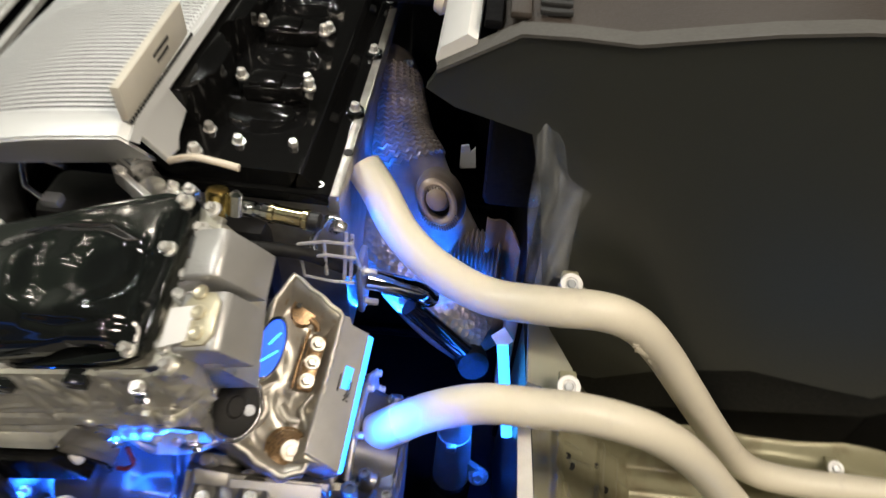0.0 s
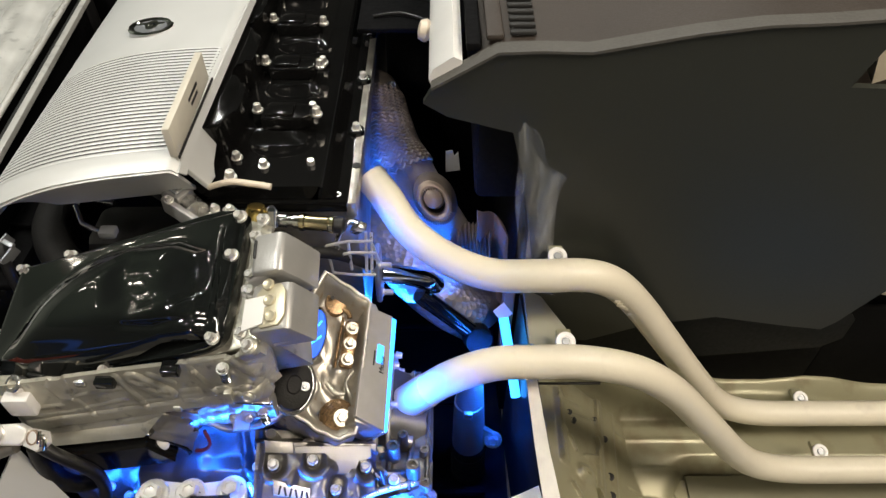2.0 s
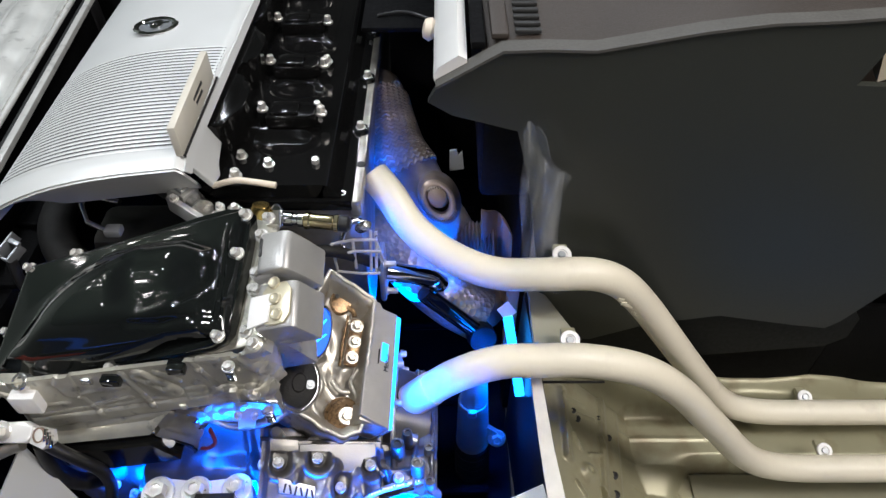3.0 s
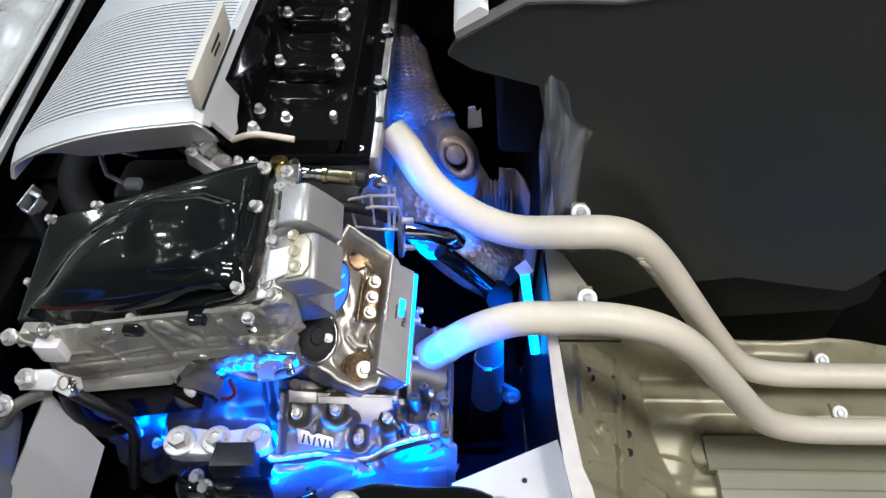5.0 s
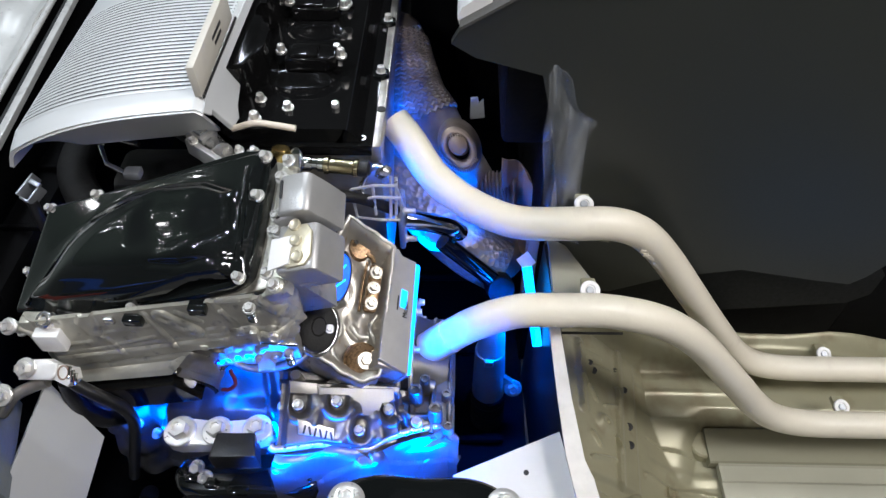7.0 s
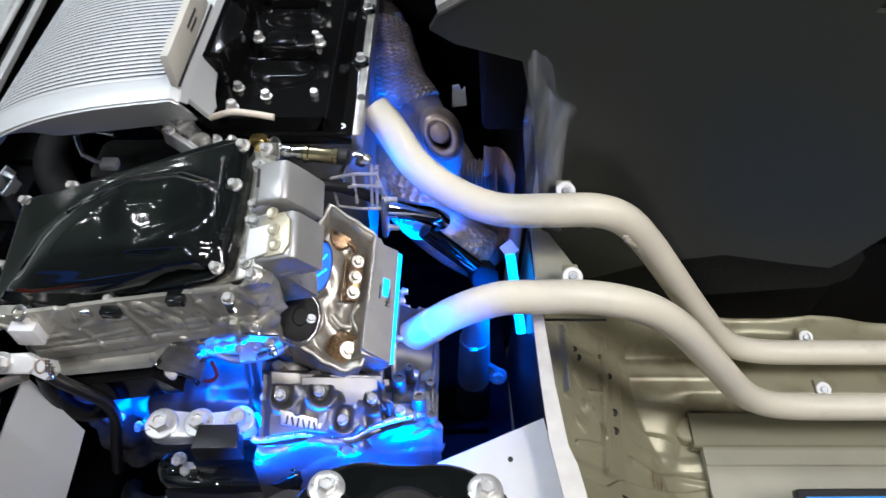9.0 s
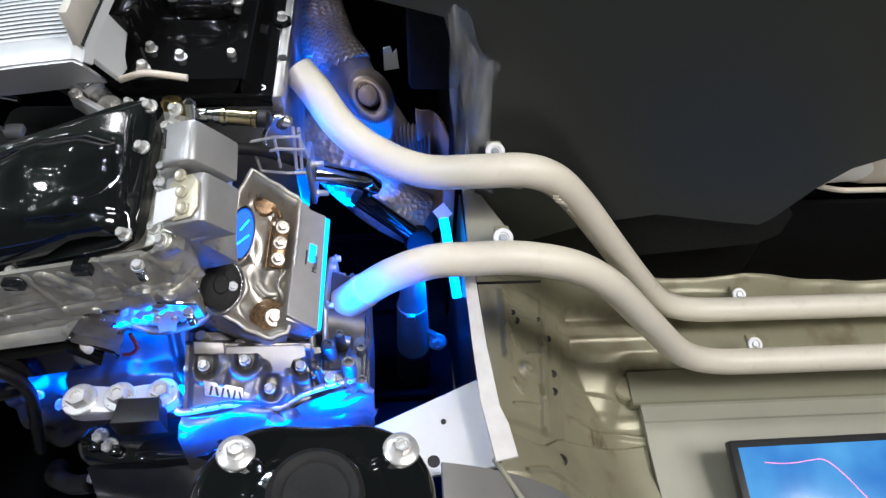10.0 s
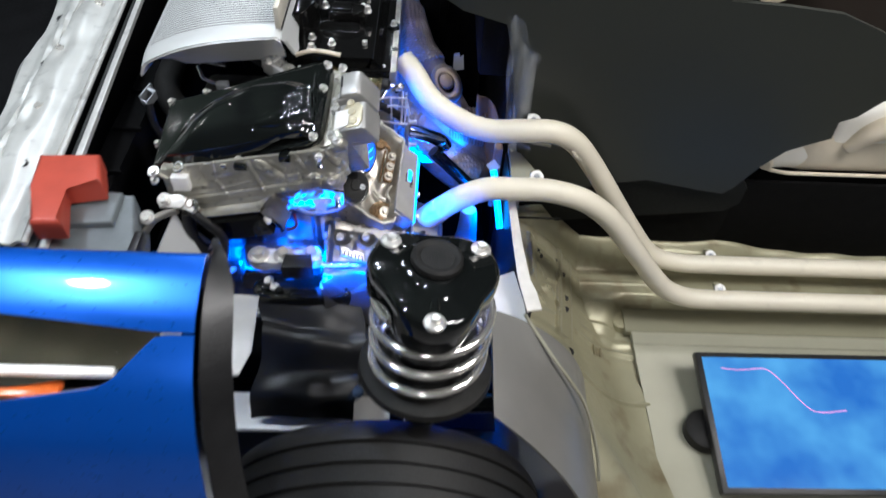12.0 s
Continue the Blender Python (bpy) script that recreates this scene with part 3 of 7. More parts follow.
def floor_z(x, y):
    z = 0.14 + 0.26 * (1 - step(0.28, 0.62, x))
    far = step(0.56, 0.65, x)
    z = max(z, 0.14 + 0.060 * step(0.60 + 0.19 * far, 0.85 - 0.01 * far, y))
    # wavy cut edge of the tunnel
    z += tunnel_edge(x) * step(0.92, 0.985, y) * step(0.30, 0.42, x)
    if x < 0.74:
        # raised near panel with a curved lip and a pressed bead
        lip = float(np.interp(x, [p[0] for p in LIP], [p[1] for p in LIP]))
        z += 0.015 * (1 - step(lip - 0.003, lip + 0.004, y)) * (1 - step(0.640, 0.655, x))
        if y < 0.56:
            z += 0.010 * rise(line_d(x, y, LOWBEAD), 0.004, 0.006) - 0.005 * step(0.0, 0.012, 0.51 - y)
        # mounting band: bar beside the firewall, ridge, domed boss and short embossed marks
        if 0.55 < y < 0.95 and x < 0.56:
            z += 0.016 * rise(seg_d(x, y, (0.345, 0.882), (0.340, 0.735)), 0.006, 0.016)
            z += 0.014 * rise(line_d(x, y, RIDGE), 0.007, 0.010)
            edge = 0.453 + 0.132 * (y - 0.641)
            z += 0.012 * (1 - step(edge - 0.003, edge + 0.003, x)) * step(0.600, 0.612, y) * (1 - step(0.915, 0.925, y))
            boss = math.hypot(x - 0.384, y - 0.720)
            z += 0.016 * math.exp(-(boss / 0.017) ** 4) - 0.008 * rise(boss, 0.005, 0.004)
            for a, b in (((0.360, 0.790), (0.370, 0.764)), ((0.424, 0.815), (0.428, 0.790)), ((0.352, 0.690), (0.366, 0.668)), ((0.406, 0.700), (0.416, 0.668)),
                         ((0.345, 0.868), (0.392, 0.866)), ((0.372, 0.838), (0.415, 0.850)), ((0.345, 0.800), (0.352, 0.80)), ((0.345, 0.640), (0.395, 0.652)), ((0.390, 0.760), (0.415, 0.772))):
                z += 0.009 * rise(seg_d(x, y, a, b), 0.003, 0.006)
        # beads that run aft, the lip of the seat rail and a wavy ridge with cross ribs
        if x > 0.45:
            on = step(0.478, 0.492, x)
            z += 0.002 * rise(abs(y - 0.812), 0.002, 0.004) * on + 0.004 * step(0.808, 0.816, y) * on * (1 - step(0.90, 0.92, y))
            z += 0.003 * math.exp(-((y - 0.872) / 0.006) ** 2) * on
            z -= 0.006 * rise(seg_d(x, y, (0.501, 0.757), (0.600, 0.742)), 0.002, 0.004)
            z += 0.008 * rise(abs(y - 0.664 - 0.004 * math.sin(x * 55)), 0.005, 0.012) * step(0.468, 0.480, x) * (1 - step(0.655, 0.665, x))
            z += 0.008 * rise(abs(x - 0.552), 0.003, 0.004) * step(0.628, 0.636, y) * (1 - step(0.66, 0.665, y))
            z += 0.008 * rise(abs(x - 0.530), 0.002, 0.003) * step(0.628, 0.636, y) * (1 - step(0.66, 0.665, y))
            z += 0.005 * rise(abs(y - 0.700), 0.010, 0.018) * step(0.49, 0.51, x)
    z += 0.010 * math.exp(-((y - 0.935 + 0.02 * math.sin(x * 6)) / 0.008) ** 2) * step(0.62, 0.8, x)
    z += 0.003 * noise.noise((x * 9, y * 9, 3))
    return z


def floor_pan(u, v):
    y = 0.12 + 0.866 * v ** 0.8
    x = 0.285 + 0.62 * max(0, 0.46 - y) + 1.7 * u ** 1.9
    edge = 0.10 * max(0, 1 - v * 2.2) * step(0.0, 0.15, u)
    return (x + edge, y, floor_z(x, y))


pan = thing("floor_pan", "bare galvanised steel floor pan with pressed beads and holes", "floor pan", (0.9, 0.6, 0.14))
bm = bmesh.new()
add_sheet(bm, floor_pan, 330, 330, 0.004)
part("pressing", bm, M_FLOOR, pan)
for hx, hy, hr in ((0.428, 0.560, 0.0085), (0.445, 0.747, 0.0055), (0.440, 0.705, 0.0055), (0.448, 0.830, 0.0045), (0.429, 0.863, 0.0035), (0.371, 0.829, 0.005), (0.365, 0.844, 0.004), (0.346, 0.496, 0.006), (0.93, 0.80, 0.007)):
    bm = bmesh.new()
    add_lathe(bm, [(hr * 1.5, -0.003), (hr * 1.5, 0.002), (hr, 0.003), (hr * 0.92, 0.0005), (hr * 0.2, 0.0005)], Matrix.Translation((hx, hy, floor_z(hx, hy))), 16)
    part("plug", bm, M_INK, pan, "black floor plug")
bm = bmesh.new()
add_box(bm, (0.335, 0.80, 0.543), (0.115, 0.004, 0.004), 0.001)
part("black_strip", bm, M_BLACK, pan, "black rubber strip")

# raised board over the seat mounts
board = thing("floor_board", "plain olive grey floor board with a stepped front", "floor board", (0.9, 0.6, 0.14))
BD = Matrix(((0, 0, 1, 0.636), (1, 0, 0, 0), (0, 1, 0, 0.028), (0, 0, 0, 1)))
bm = bmesh.new()
add_prism(bm, [(0.726, 0.140), (0.722, 0.136), (0.690, 0.1355), (0.687, 0.132), (0.655, 0.1315), (0.650, 0.128), (0.20, 0.126), (0.20, 0.118), (0.726, 0.118)], 0.018, 1.36, BD)
part("board", bm, M_COVER, board)
bm = bmesh.new()
add_prism(bm, [(0.804, 0.144), (0.800, 0.149), (0.730, 0.143), (0.726, 0.139), (0.726, 0.118), (0.804, 0.118)], 0.0, 1.36, BD)
part("upper_board", bm, M_COVERDARK, board, "darker olive upper strip")
bm = bmesh.new()
add_lathe(bm, [(0.030, -0.02), (0.030, 0.004), (0.026, 0.008), (0.004, 0.009)], Matrix.Translation((0.633, 0.770, 0.158)), 24)
part("end_cap", bm, M_FLOOR, board, "round pressed cap")

# carpet edge and the black tunnel side behind the pipes
bm = bmesh.new()
add_box(bm, (0.62, 0.992, 0.40), (0.60, 0.012, 0.46), 0.003)
add_box(bm, (1.43, 0.992, 0.345), (1.02, 0.012, 0.35), 0.003)
single("tunnel_carpet", bm, M_CARPET, "black carpet along the centre tunnel", "carpet")

# ---------------------------------------------------------------- dashboard
dash = thing("dashboard", "cut dashboard closed by a plain charcoal board, brown top", "dashboard", (0.6, 0.95, 0.6))
TOP = [(0.086, 1.040), (0.098, 1.062), (0.187, 1.116), (0.245, 1.118), (0.31, 1.116), (0.445, 1.142), (0.53, 1.153), (0.612, 1.156), (0.715, 1.164)]
OUT = TOP + [(0.690, 1.115), (0.672, 1.064), (0.80, 1.058), (0.92, 1.046), (1.02, 1.01), (1.17, 0.94), (1.21, 0.89), (1.117, 0.832), (1.078, 0.785), (1.043, 0.768),
             (1.048, 0.718), (1.012, 0.702), (0.955, 0.674), (0.911, 0.621), (0.867, 0.542), (0.845, 0.520), (0.78, 0.530), (0.63, 0.560), (0.50, 0.535), (0.393, 0.487), (0.30, 0.50), (0.27, 0.70), (0.238, 0.90), (0.215, 0.990), (0.12, 1.018)]
# shaded lower part of the board; the shade is in its colour
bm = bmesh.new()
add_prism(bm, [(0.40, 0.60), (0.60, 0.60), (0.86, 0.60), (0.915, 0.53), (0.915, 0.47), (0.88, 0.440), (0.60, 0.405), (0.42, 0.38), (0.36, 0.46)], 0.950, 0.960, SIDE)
part("lower_board", bm, M_LOWBOARD, dash, "lower board, its shade put into the dark colour")
bm = bmesh.new()
add_prism(bm, OUT, 0.935, 0.947, SIDE)
part("closing_board", bm, M_PANEL, dash, "plain charcoal closing board")
bm = bmesh.new()
rim = TOP[1:]
add_prism(bm, [(x, z + 0.001) for x, z in rim] + [(x - 0.001, z + 0.005) for x, z in rim[::-1]], 0.931, 0.958, SIDE)
part("foam_edge", bm, M_DASHEDGE, dash, "pale grey foam cut edge")


def dash_top(u, v):
    x = 0.16 + 0.56 * u
    k = np.interp(x, [p[0] for p in TOP], [p[1] for p in TOP])
    return (x, 0.958 + 0.75 * v, float(k) + 0.002 + 0.02 * math.sin(v * 2.5))


bm = bmesh.new()
add_sheet(bm, dash_top, 30, 20, 0.01)
part("top_skin", bm, M_DASH, dash, "brown grained dash top")
for k in range(16):
    bm = bmesh.new()
    y = 0.975 + 0.0175 * k
    add_box(bm, (0.222, y, 1.126 + 0.0009 * k), (0.036, 0.009, 0.006), 0.002)
    part("vent_slot", bm, M_INK, dash, "dark defroster slot")
bm = bmesh.new()
add_box(bm, (0.1835, 1.33, 1.125), (0.024, 0.74, 0.010), 0.004)
part("trim_strip", bm, M_DASH, dash, "brown trim strip")
bm = bmesh.new()
add_box(bm, (0.155, 1.33, 1.112), (0.02, 0.74, 0.012), 0.003)
part("gap_strip", bm, M_WELL, dash)

bm = bmesh.new()
add_box(bm, (0.10, 1.56, 0.93), (0.30, 0.44, 0.012), 0.004)
tray = thing("cowl_tray", "dark cowl tray under the windscreen base", "cowl tray", (0.1, 1.4, 0.9))
part("tray", bm, M_WELL, tray)
for k in range(4):
    bm = bmesh.new()
    add_tube(bm, [(-0.02 + 0.02 * k, 1.38 + 0.09 * k, 0.94), (0.03, 1.39 + 0.08 * k, 0.942), (0.09, 1.36 + 0.085 * k, 0.94)], 0.003, 8, 4)
    part("drain_rib", bm, M_BLACK, tray)

cowl = thing("cowl_beam", "white painted cowl beam at the windscreen base", "body panel", (0.11, 1.3, 1.0))
bm = bmesh.new()
add_prism(bm, [(0.104, 1.036), (0.140, 1.044), (0.140, 1.098), (0.128, 1.104), (0.100, 1.085), (0.094, 1.07)], 0.95, 1.75, SIDE, 0.003)
part("beam", bm, M_WHITE, cowl)
bm = bmesh.new()
add_lathe(bm, [(0.014, 0), (0.018, 0.006), (0.014, 0.016), (0.006, 0.018)], along((0.094, 1.10, 1.06), (-1, 0, 0.2)), 18)
part("grommet", bm, M_PIPE_END, cowl, "cream rubber grommet")

# passenger seat behind the closing board
seat = thing("passenger_seat", "cream leather passenger seat on a black base", "car seat", (1.3, 1.2, 0.2))
bm = bmesh.new()
add_prism(bm, [(0.985, 0.24), (0.975, 0.48), (0.99, 0.512), (1.75, 0.512), (1.75, 0.24)], 1.04, 1.50, SIDE, 0.02, 1)
part("base", bm, M_CARPET, seat, "black seat base")


def cushion(u, v):
    """Rolled front and near side, flat middle; u along the seat, v round the section."""
    x = 0.945 + 0.85 * u
    tip = math.sqrt(max(0.0, 1 - (1 - min(1, u / 0.16)) ** 2))
    a = math.pi * (v - 0.5)
    wide, high = 0.05 + 0.21 * tip, 0.012 + 0.075 * tip
    c, s = math.cos(a), math.sin(a)
    return (x, 1.255 - wide * math.copysign(abs(c) ** 0.35, c) * (1 if v < 2 else 0), 0.522 + 0.018 * (1 - tip) + high * (1 + math.copysign(abs(s) ** 0.6, s)) * (1 + 0.25 * u))


bm = bmesh.new()
add_sheet(bm, cushion, 40, 24, 0.02)
part("cushion", bm, M_CREAM, seat, "cream leather cushion", None, 70)
bm = bmesh.new()
add_tube(bm, [(0.950, 1.16, 0.556), (0.962, 1.03, 0.552), (1.005, 0.998, 0.550), (1.1, 0.994, 0.549), (1.4, 0.994, 0.551), (1.78, 0.994, 0.555)], 0.0055, 8, 6)
part("piping", bm, M_CREAM, seat)


def side_trim(u, v):
    """Moulded side of the cushion: low rounded nose that steps up to the bolster."""
    x = 0.950 + 0.75 * u
    top = float(np.interp(x, [0.950, 0.957, 0.972, 0.995, 1.05, 1.095, 1.108, 1.13, 1.20, 1.35, 1.70], [0.552, 0.578, 0.604, 0.627, 0.652, 0.668, 0.715, 0.735, 0.780, 0.83, 0.86]))
    low = 0.545 + 0.004 * u
    z = low + (top - low) * v
    roll = math.sqrt(max(0.0, 1 - (2 * v - 1) ** 2))
    return (x, 1.030 - 0.032 * roll * min(1, (x - 0.945) / 0.03), z)


bm = bmesh.new()
add_sheet(bm, side_trim, 70, 20, 0.0)
part("side_trim", bm, M_CREAMTRIM, seat, "pale moulded seat side", None, 70)
bm = bmesh.new()
add_lathe(bm, [(0.014, -0.012), (0.021, -0.006), (0.022, 0.002), (0.016, 0.007), (0.002, 0.008)], along((0.966, 1.004, 0.570), (-0.4, -0.9, 0.0)) @ Matrix.Diagonal((0.8, 0.9, 1, 1)), 24)
part("nose_cap", bm, M_CREAM, seat, "yellowed front cap")
bm = bmesh.new()
add_tube(bm, [(1.15, 1.0, 0.64), (1.19, 0.992, 0.70), (1.27, 0.99, 0.735), (1.40, 0.99, 0.74)], lambda t: 0.020 + 0.022 * t, 20, 8)
part("bolster", bm, M_CREAM, seat, "cream side bolster", None, 70)


def seat_far(u, v):
    return (0.80 + 0.55 * u, 1.10 + 0.5 * v, 1.02 + 0.16 * math.sin(math.pi * (0.15 + 0.7 * v)) * math.sin(math.pi * (0.1 + 0.8 * u)))


bm = bmesh.new()
add_sheet(bm, seat_far, 16, 12, 0.1)
single("door_trim", bm, M_CREAM, "cream padded trim of the far door", "door trim")


# dark inner side of the far door
bm = bmesh.new()
add_prism(bm, [(0.30, 0.25), (2.0, 0.25), (2.0, 1.02), (1.2, 1.03), (0.75, 1.0), (0.30, 0.95)], 1.72, 1.76, SIDE, 0.01)
single("far_door", bm, M_DASH, "dark brown inner panel of the far door", "car door")


# ---------------------------------------------------------------- white pipes
def pipe_clamp(p, normal=(0, -0.4, 1)):
    ob = thing("pipe_clamp", "steel pipe clamp with a flanged bolt", "clamp", p, "pipe clamps")
    bm = bmesh.new()
    add_box(bm, (0, 0.008, -0.008), (0.024, 0.04, 0.012), 0.003, Matrix.Translation(p))
    part("foot", bm, M_FLOOR, ob)
    bm = bmesh.new()
    add_lathe(bm, [(0.0155, -0.001), (0.0160, 0.001), (0.0150, 0.0035), (0.0095, 0.003), (0.0085, 0.0005), (0.001, 0.0005)], along(p, normal), 28)
    part("ring_washer", bm, M_LABEL, ob, "white ring washer")
    bm = bmesh.new()
    add_lathe(bm, [(0.0062, 0.0), (0.0062, 0.003), (0.005, 0.004), (0.001, 0.004)], along(p, normal), 18)
    part("screw", bm, M_BODY, ob, "dark recessed screw")
    return ob


ENG_A = [(-0.010, 1.017, 0.840), (0.016, 0.99, 0.823), (0.057, 0.945, 0.785), (0.114, 0.90, 0.768), (0.188, 0.87, 0.757), (0.272, 0.85, 0.775), (0.342, 0.853, 0.772), (0.396, 0.86, 0.741),
         (0.450, 0.868, 0.673), (0.513, 0.875, 0.578), (0.567, 0.882, 0.495), (0.620, 0.89, 0.415), (0.675, 0.895, 0.339), (0.727, 0.895, 0.297), (0.80, 0.895, 0.277), (0.92, 0.895, 0.274), (1.2, 0.895, 0.274), (2.0, 0.895, 0.274)]
pipe_a = thing("conduit_pipe", "ivory painted bent pipe from the valve cover to the floor tunnel", "pipe", (0.5, 0.88, 0.6), "white conduit pipes")
bm = bmesh.new()
add_tube(bm, ENG_A, 0.0268, 26, 8)
part("tube", bm, M_PIPE, pipe_a)
ENG_B = [(0.068, 0.733, 0.610), (0.125, 0.737, 0.660), (0.191, 0.74, 0.692), (0.26, 0.742, 0.694), (0.33, 0.743, 0.692), (0.402, 0.745, 0.671), (0.455, 0.748, 0.637), (0.508, 0.75, 0.585),
         (0.563, 0.752, 0.513), (0.616, 0.755, 0.442), (0.670, 0.758, 0.370), (0.723, 0.762, 0.315), (0.785, 0.765, 0.284), (0.86, 0.765, 0.277), (1.0, 0.765, 0.277), (1.3, 0.765, 0.277), (2.0, 0.765, 0.277)]
pipe_b = thing("conduit_pipe", "ivory painted bent pipe from the motor to the floor tunnel", "pipe", (0.5, 0.75, 0.5), "white conduit pipes")
bm = bmesh.new()
add_tube(bm, ENG_B, 0.0268, 26, 8)
part("tube", bm, M_PIPE, pipe_b)
bm = bmesh.new()
add_tube(bm, [(0.052, 0.7315, 0.594), (0.068, 0.733, 0.610), (0.088, 0.7345, 0.629)], 0.0282, 26, 5)
part("sleeve", bm, M_PIPE_END, pipe_b, "tan rubber sleeve")
for p in ((0.306, 0.772, 0.706), (0.893, 0.807, 0.272), (0.90, 0.935, 0.270), (0.300, 0.895, 0.772)):
    pipe_clamp(p)
# rough seam of flaked paint on the upper pipe
bm = bmesh.new()
for k in range(9):
    a = k / 8
    add_box(bm, (0.3945 + 0.05 * a, 0.8365 + 0.0115 * a, 0.7285 - 0.062 * a + 0.003 * math.sin(k * 5)), (0.010, 0.006, 0.008 + 0.004 * math.sin(k * 3)), 0.0015)
part("paint_flakes", bm, M_PIPE, pipe_a)

# ---------------------------------------------------------------- valve cover and head
head = thing("engine", "black enamelled valve cover on a cast aluminium cylinder head", "engine", (-0.15, 1.25, 0.5))
bm = bmesh.new()
add_box(bm, (-0.145, 1.30, 0.70), (0.24, 0.74, 0.30), 0.01)
part("block", bm, M_DARKCAST, head, "cast aluminium cylinder head")


def cover_h(x, y):
    h = 0.906 - 0.030 * step(-0.075, -0.044, x)
    h += 0.010 * step(-0.242, -0.215, x) * (1 - step(-0.125, -0.100, x)) * step(1.02, 1.05, y)
    for cy in (1.02, 1.165, 1.315):
        d = math.hypot((x + 0.150) / 0.050, (y - cy) / 0.032)
        h -= 0.006 * (1 - step(0.55, 1.05, d))
    return h


def cover_top(u, v):
    x, y = -0.272 + 0.229 * u, 0.916 + 0.70 * v
    x += 0.018 * (1 - u) * (0.5 + 0.5 * math.sin(y * 34)) * step(0.93, 0.98, y)
    e = min(u, 1 - u) / 0.025
    drop = 0.010 * (1 - min(1, e)) ** 2
    return (x, y, cover_h(x, y) - drop)


bm = bmesh.new()
add_sheet(bm, cover_top, 64, 150, 0.03)
part("valve_cover", bm, M_ENAMEL, head, "glossy black valve cover", None, 60)
bm = bmesh.new()
add_box(bm, (-0.155, 1.265, 0.868), (0.245, 0.71, 0.022), 0.004)
part("gasket_flange", bm, M_ENAMEL, head)
bm = bmesh.new()
add_box(bm, (-0.029, 1.27, 0.862), (0.018, 0.72, 0.03), 0.004)
part("head_rail", bm, M_DARKCAST, head, "milled aluminium rail")
bm = bmesh.new()
add_lathe(bm, [(0.007, 0.876), (0.007, 0.8785), (0.002, 0.8785)], Matrix.Translation((-0.027, 1.0, 0)), 16)
part("rail_hole", bm, M_INK, head)
for p in ((-0.212, 0.986, 0.905), (-0.166, 0.966, 0.905), (-0.093, 0.970, 0.903), (-0.050, 0.929, 0.868), (-0.106, 1.108, 0.914), (-0.106, 1.255, 0.914)):
    bolt(head, p, (0, -0.1, 1), 0.0062, 0.012, 1.5)
bm = bmesh.new()
add_prism(bm, [(-0.300, 0.985), (-0.236, 0.985), (-0.224, 0.998), (-0.216, 1.022), (-0.206, 1.035), (-0.206, 1.095), (-0.214, 1.112), (-0.236, 1.122), (-0.240, 1.150), (-0.232, 1.172), (-0.214, 1.182), (-0.210, 1.196),
               (-0.210, 1.255), (-0.220, 1.272), (-0.240, 1.282), (-0.242, 1.315), (-0.226, 1.335), (-0.222, 1.41), (-0.245, 1.43), (-0.245, 1.60), (-0.300, 1.60)], 0.900, 0.966, None, 0.006, 2)
part("lobed_shoulder", bm, M_ENAMEL, head, "lobed shoulder along the engine cover", None, 60)
for y in (1.09, 1.25, 1.42):
    bm = bmesh.new()
    add_lathe(bm, [(0.014, 0.86), (0.0135, 0.884), (0.010, 0.886)], Matrix.Translation((-0.034, y, 0)), 18)
    part("rail_boss", bm, M_GLOSS, head)
    bolt(head, (-0.034, y, 0.884), (0, 0, 1), 0.0065, 0.012, 1.4)
for k, cy in enumerate((1.067, 1.215, 1.371, 1.52)):
    coil = thing("ignition_coil", "black ignition coil bolted on the valve cover", "ignition coil", (-0.145, cy, 0.945), "ignition coils")
    dx = -0.012 * k
    bm = bmesh.new()
    add_prism(bm, [(-0.045, -0.022), (0.02, -0.022), (0.035, -0.012), (0.035, 0.012), (0.02, 0.022), (-0.045, 0.022)], 0.0, 0.022, Matrix.Translation((-0.135 + dx, cy, 0.918)), 0.004)
    part("body", bm, M_ENAMEL, coil)
    bm = bmesh.new()
    add_box(bm, (-0.150 + dx, cy - 0.002, 0.941), (0.045, 0.034, 0.010), 0.003)
    part("connector", bm, M_ENAMEL, coil)
    bolt(coil, (-0.190 + dx, cy + 0.008, 0.934), (0, 0, 1), 0.0062, 0.012, 1.5)
    bolt(coil, (-0.093 + dx, cy + 0.002, 0.930), (0, 0, 1), 0.0068, 0.013, 1.4)

# ---------------------------------------------------------------- silver engine cover
def lid_z(x):
    t = (x + 0.25) / -0.30
    return 0.992 - 0.012 * t - 0.055 * max(0, t) ** 3.2


cover = thing("engine_cover", "silver ribbed plastic engine cover with an oval chrome badge", "engine cover", (-0.4, 1.2, 0.93))


def lid(u, v):
    y = 0.868 + 0.75 * v
    xl, xr = -0.558 - 0.03 * math.sin(v * 1.5), -0.256 + 0.012 * v
    x = xl + (xr - xl) * u
    z = lid_z(x) - 0.012 * max(0, 1 - v / 0.05) ** 2
    z -= 0.02 * max(0, 1 - u / 0.06) ** 2 + 0.008 * max(0, 1 - (1 - u) / 0.03) ** 2
    y -= 0.045 * math.sin(min(1, 1 - u) * 1.2) * 0.5 * (1 - v) ** 4
    return (x, y, z)


bm = bmesh.new()
add_sheet(bm, lid, 40, 60, 0.004)
part("shell", bm, M_SILVER, cover, "", None, 60)


def lid_front(u, v):
    p = lid(u, 0)
    low = 0.880 + 0.020 * u
    return (p[0] + 0.010 * v * (0.5 - u), p[1] + 0.002 + 0.052 * v, p[2] - 0.002 + (min(low, p[2] - 0.012) - p[2] + 0.002) * v * (0.3 + 0.7 * step(0.0, 0.3, u)))


bm = bmesh.new()
add_sheet(bm, lid_front, 30, 4, 0.004)
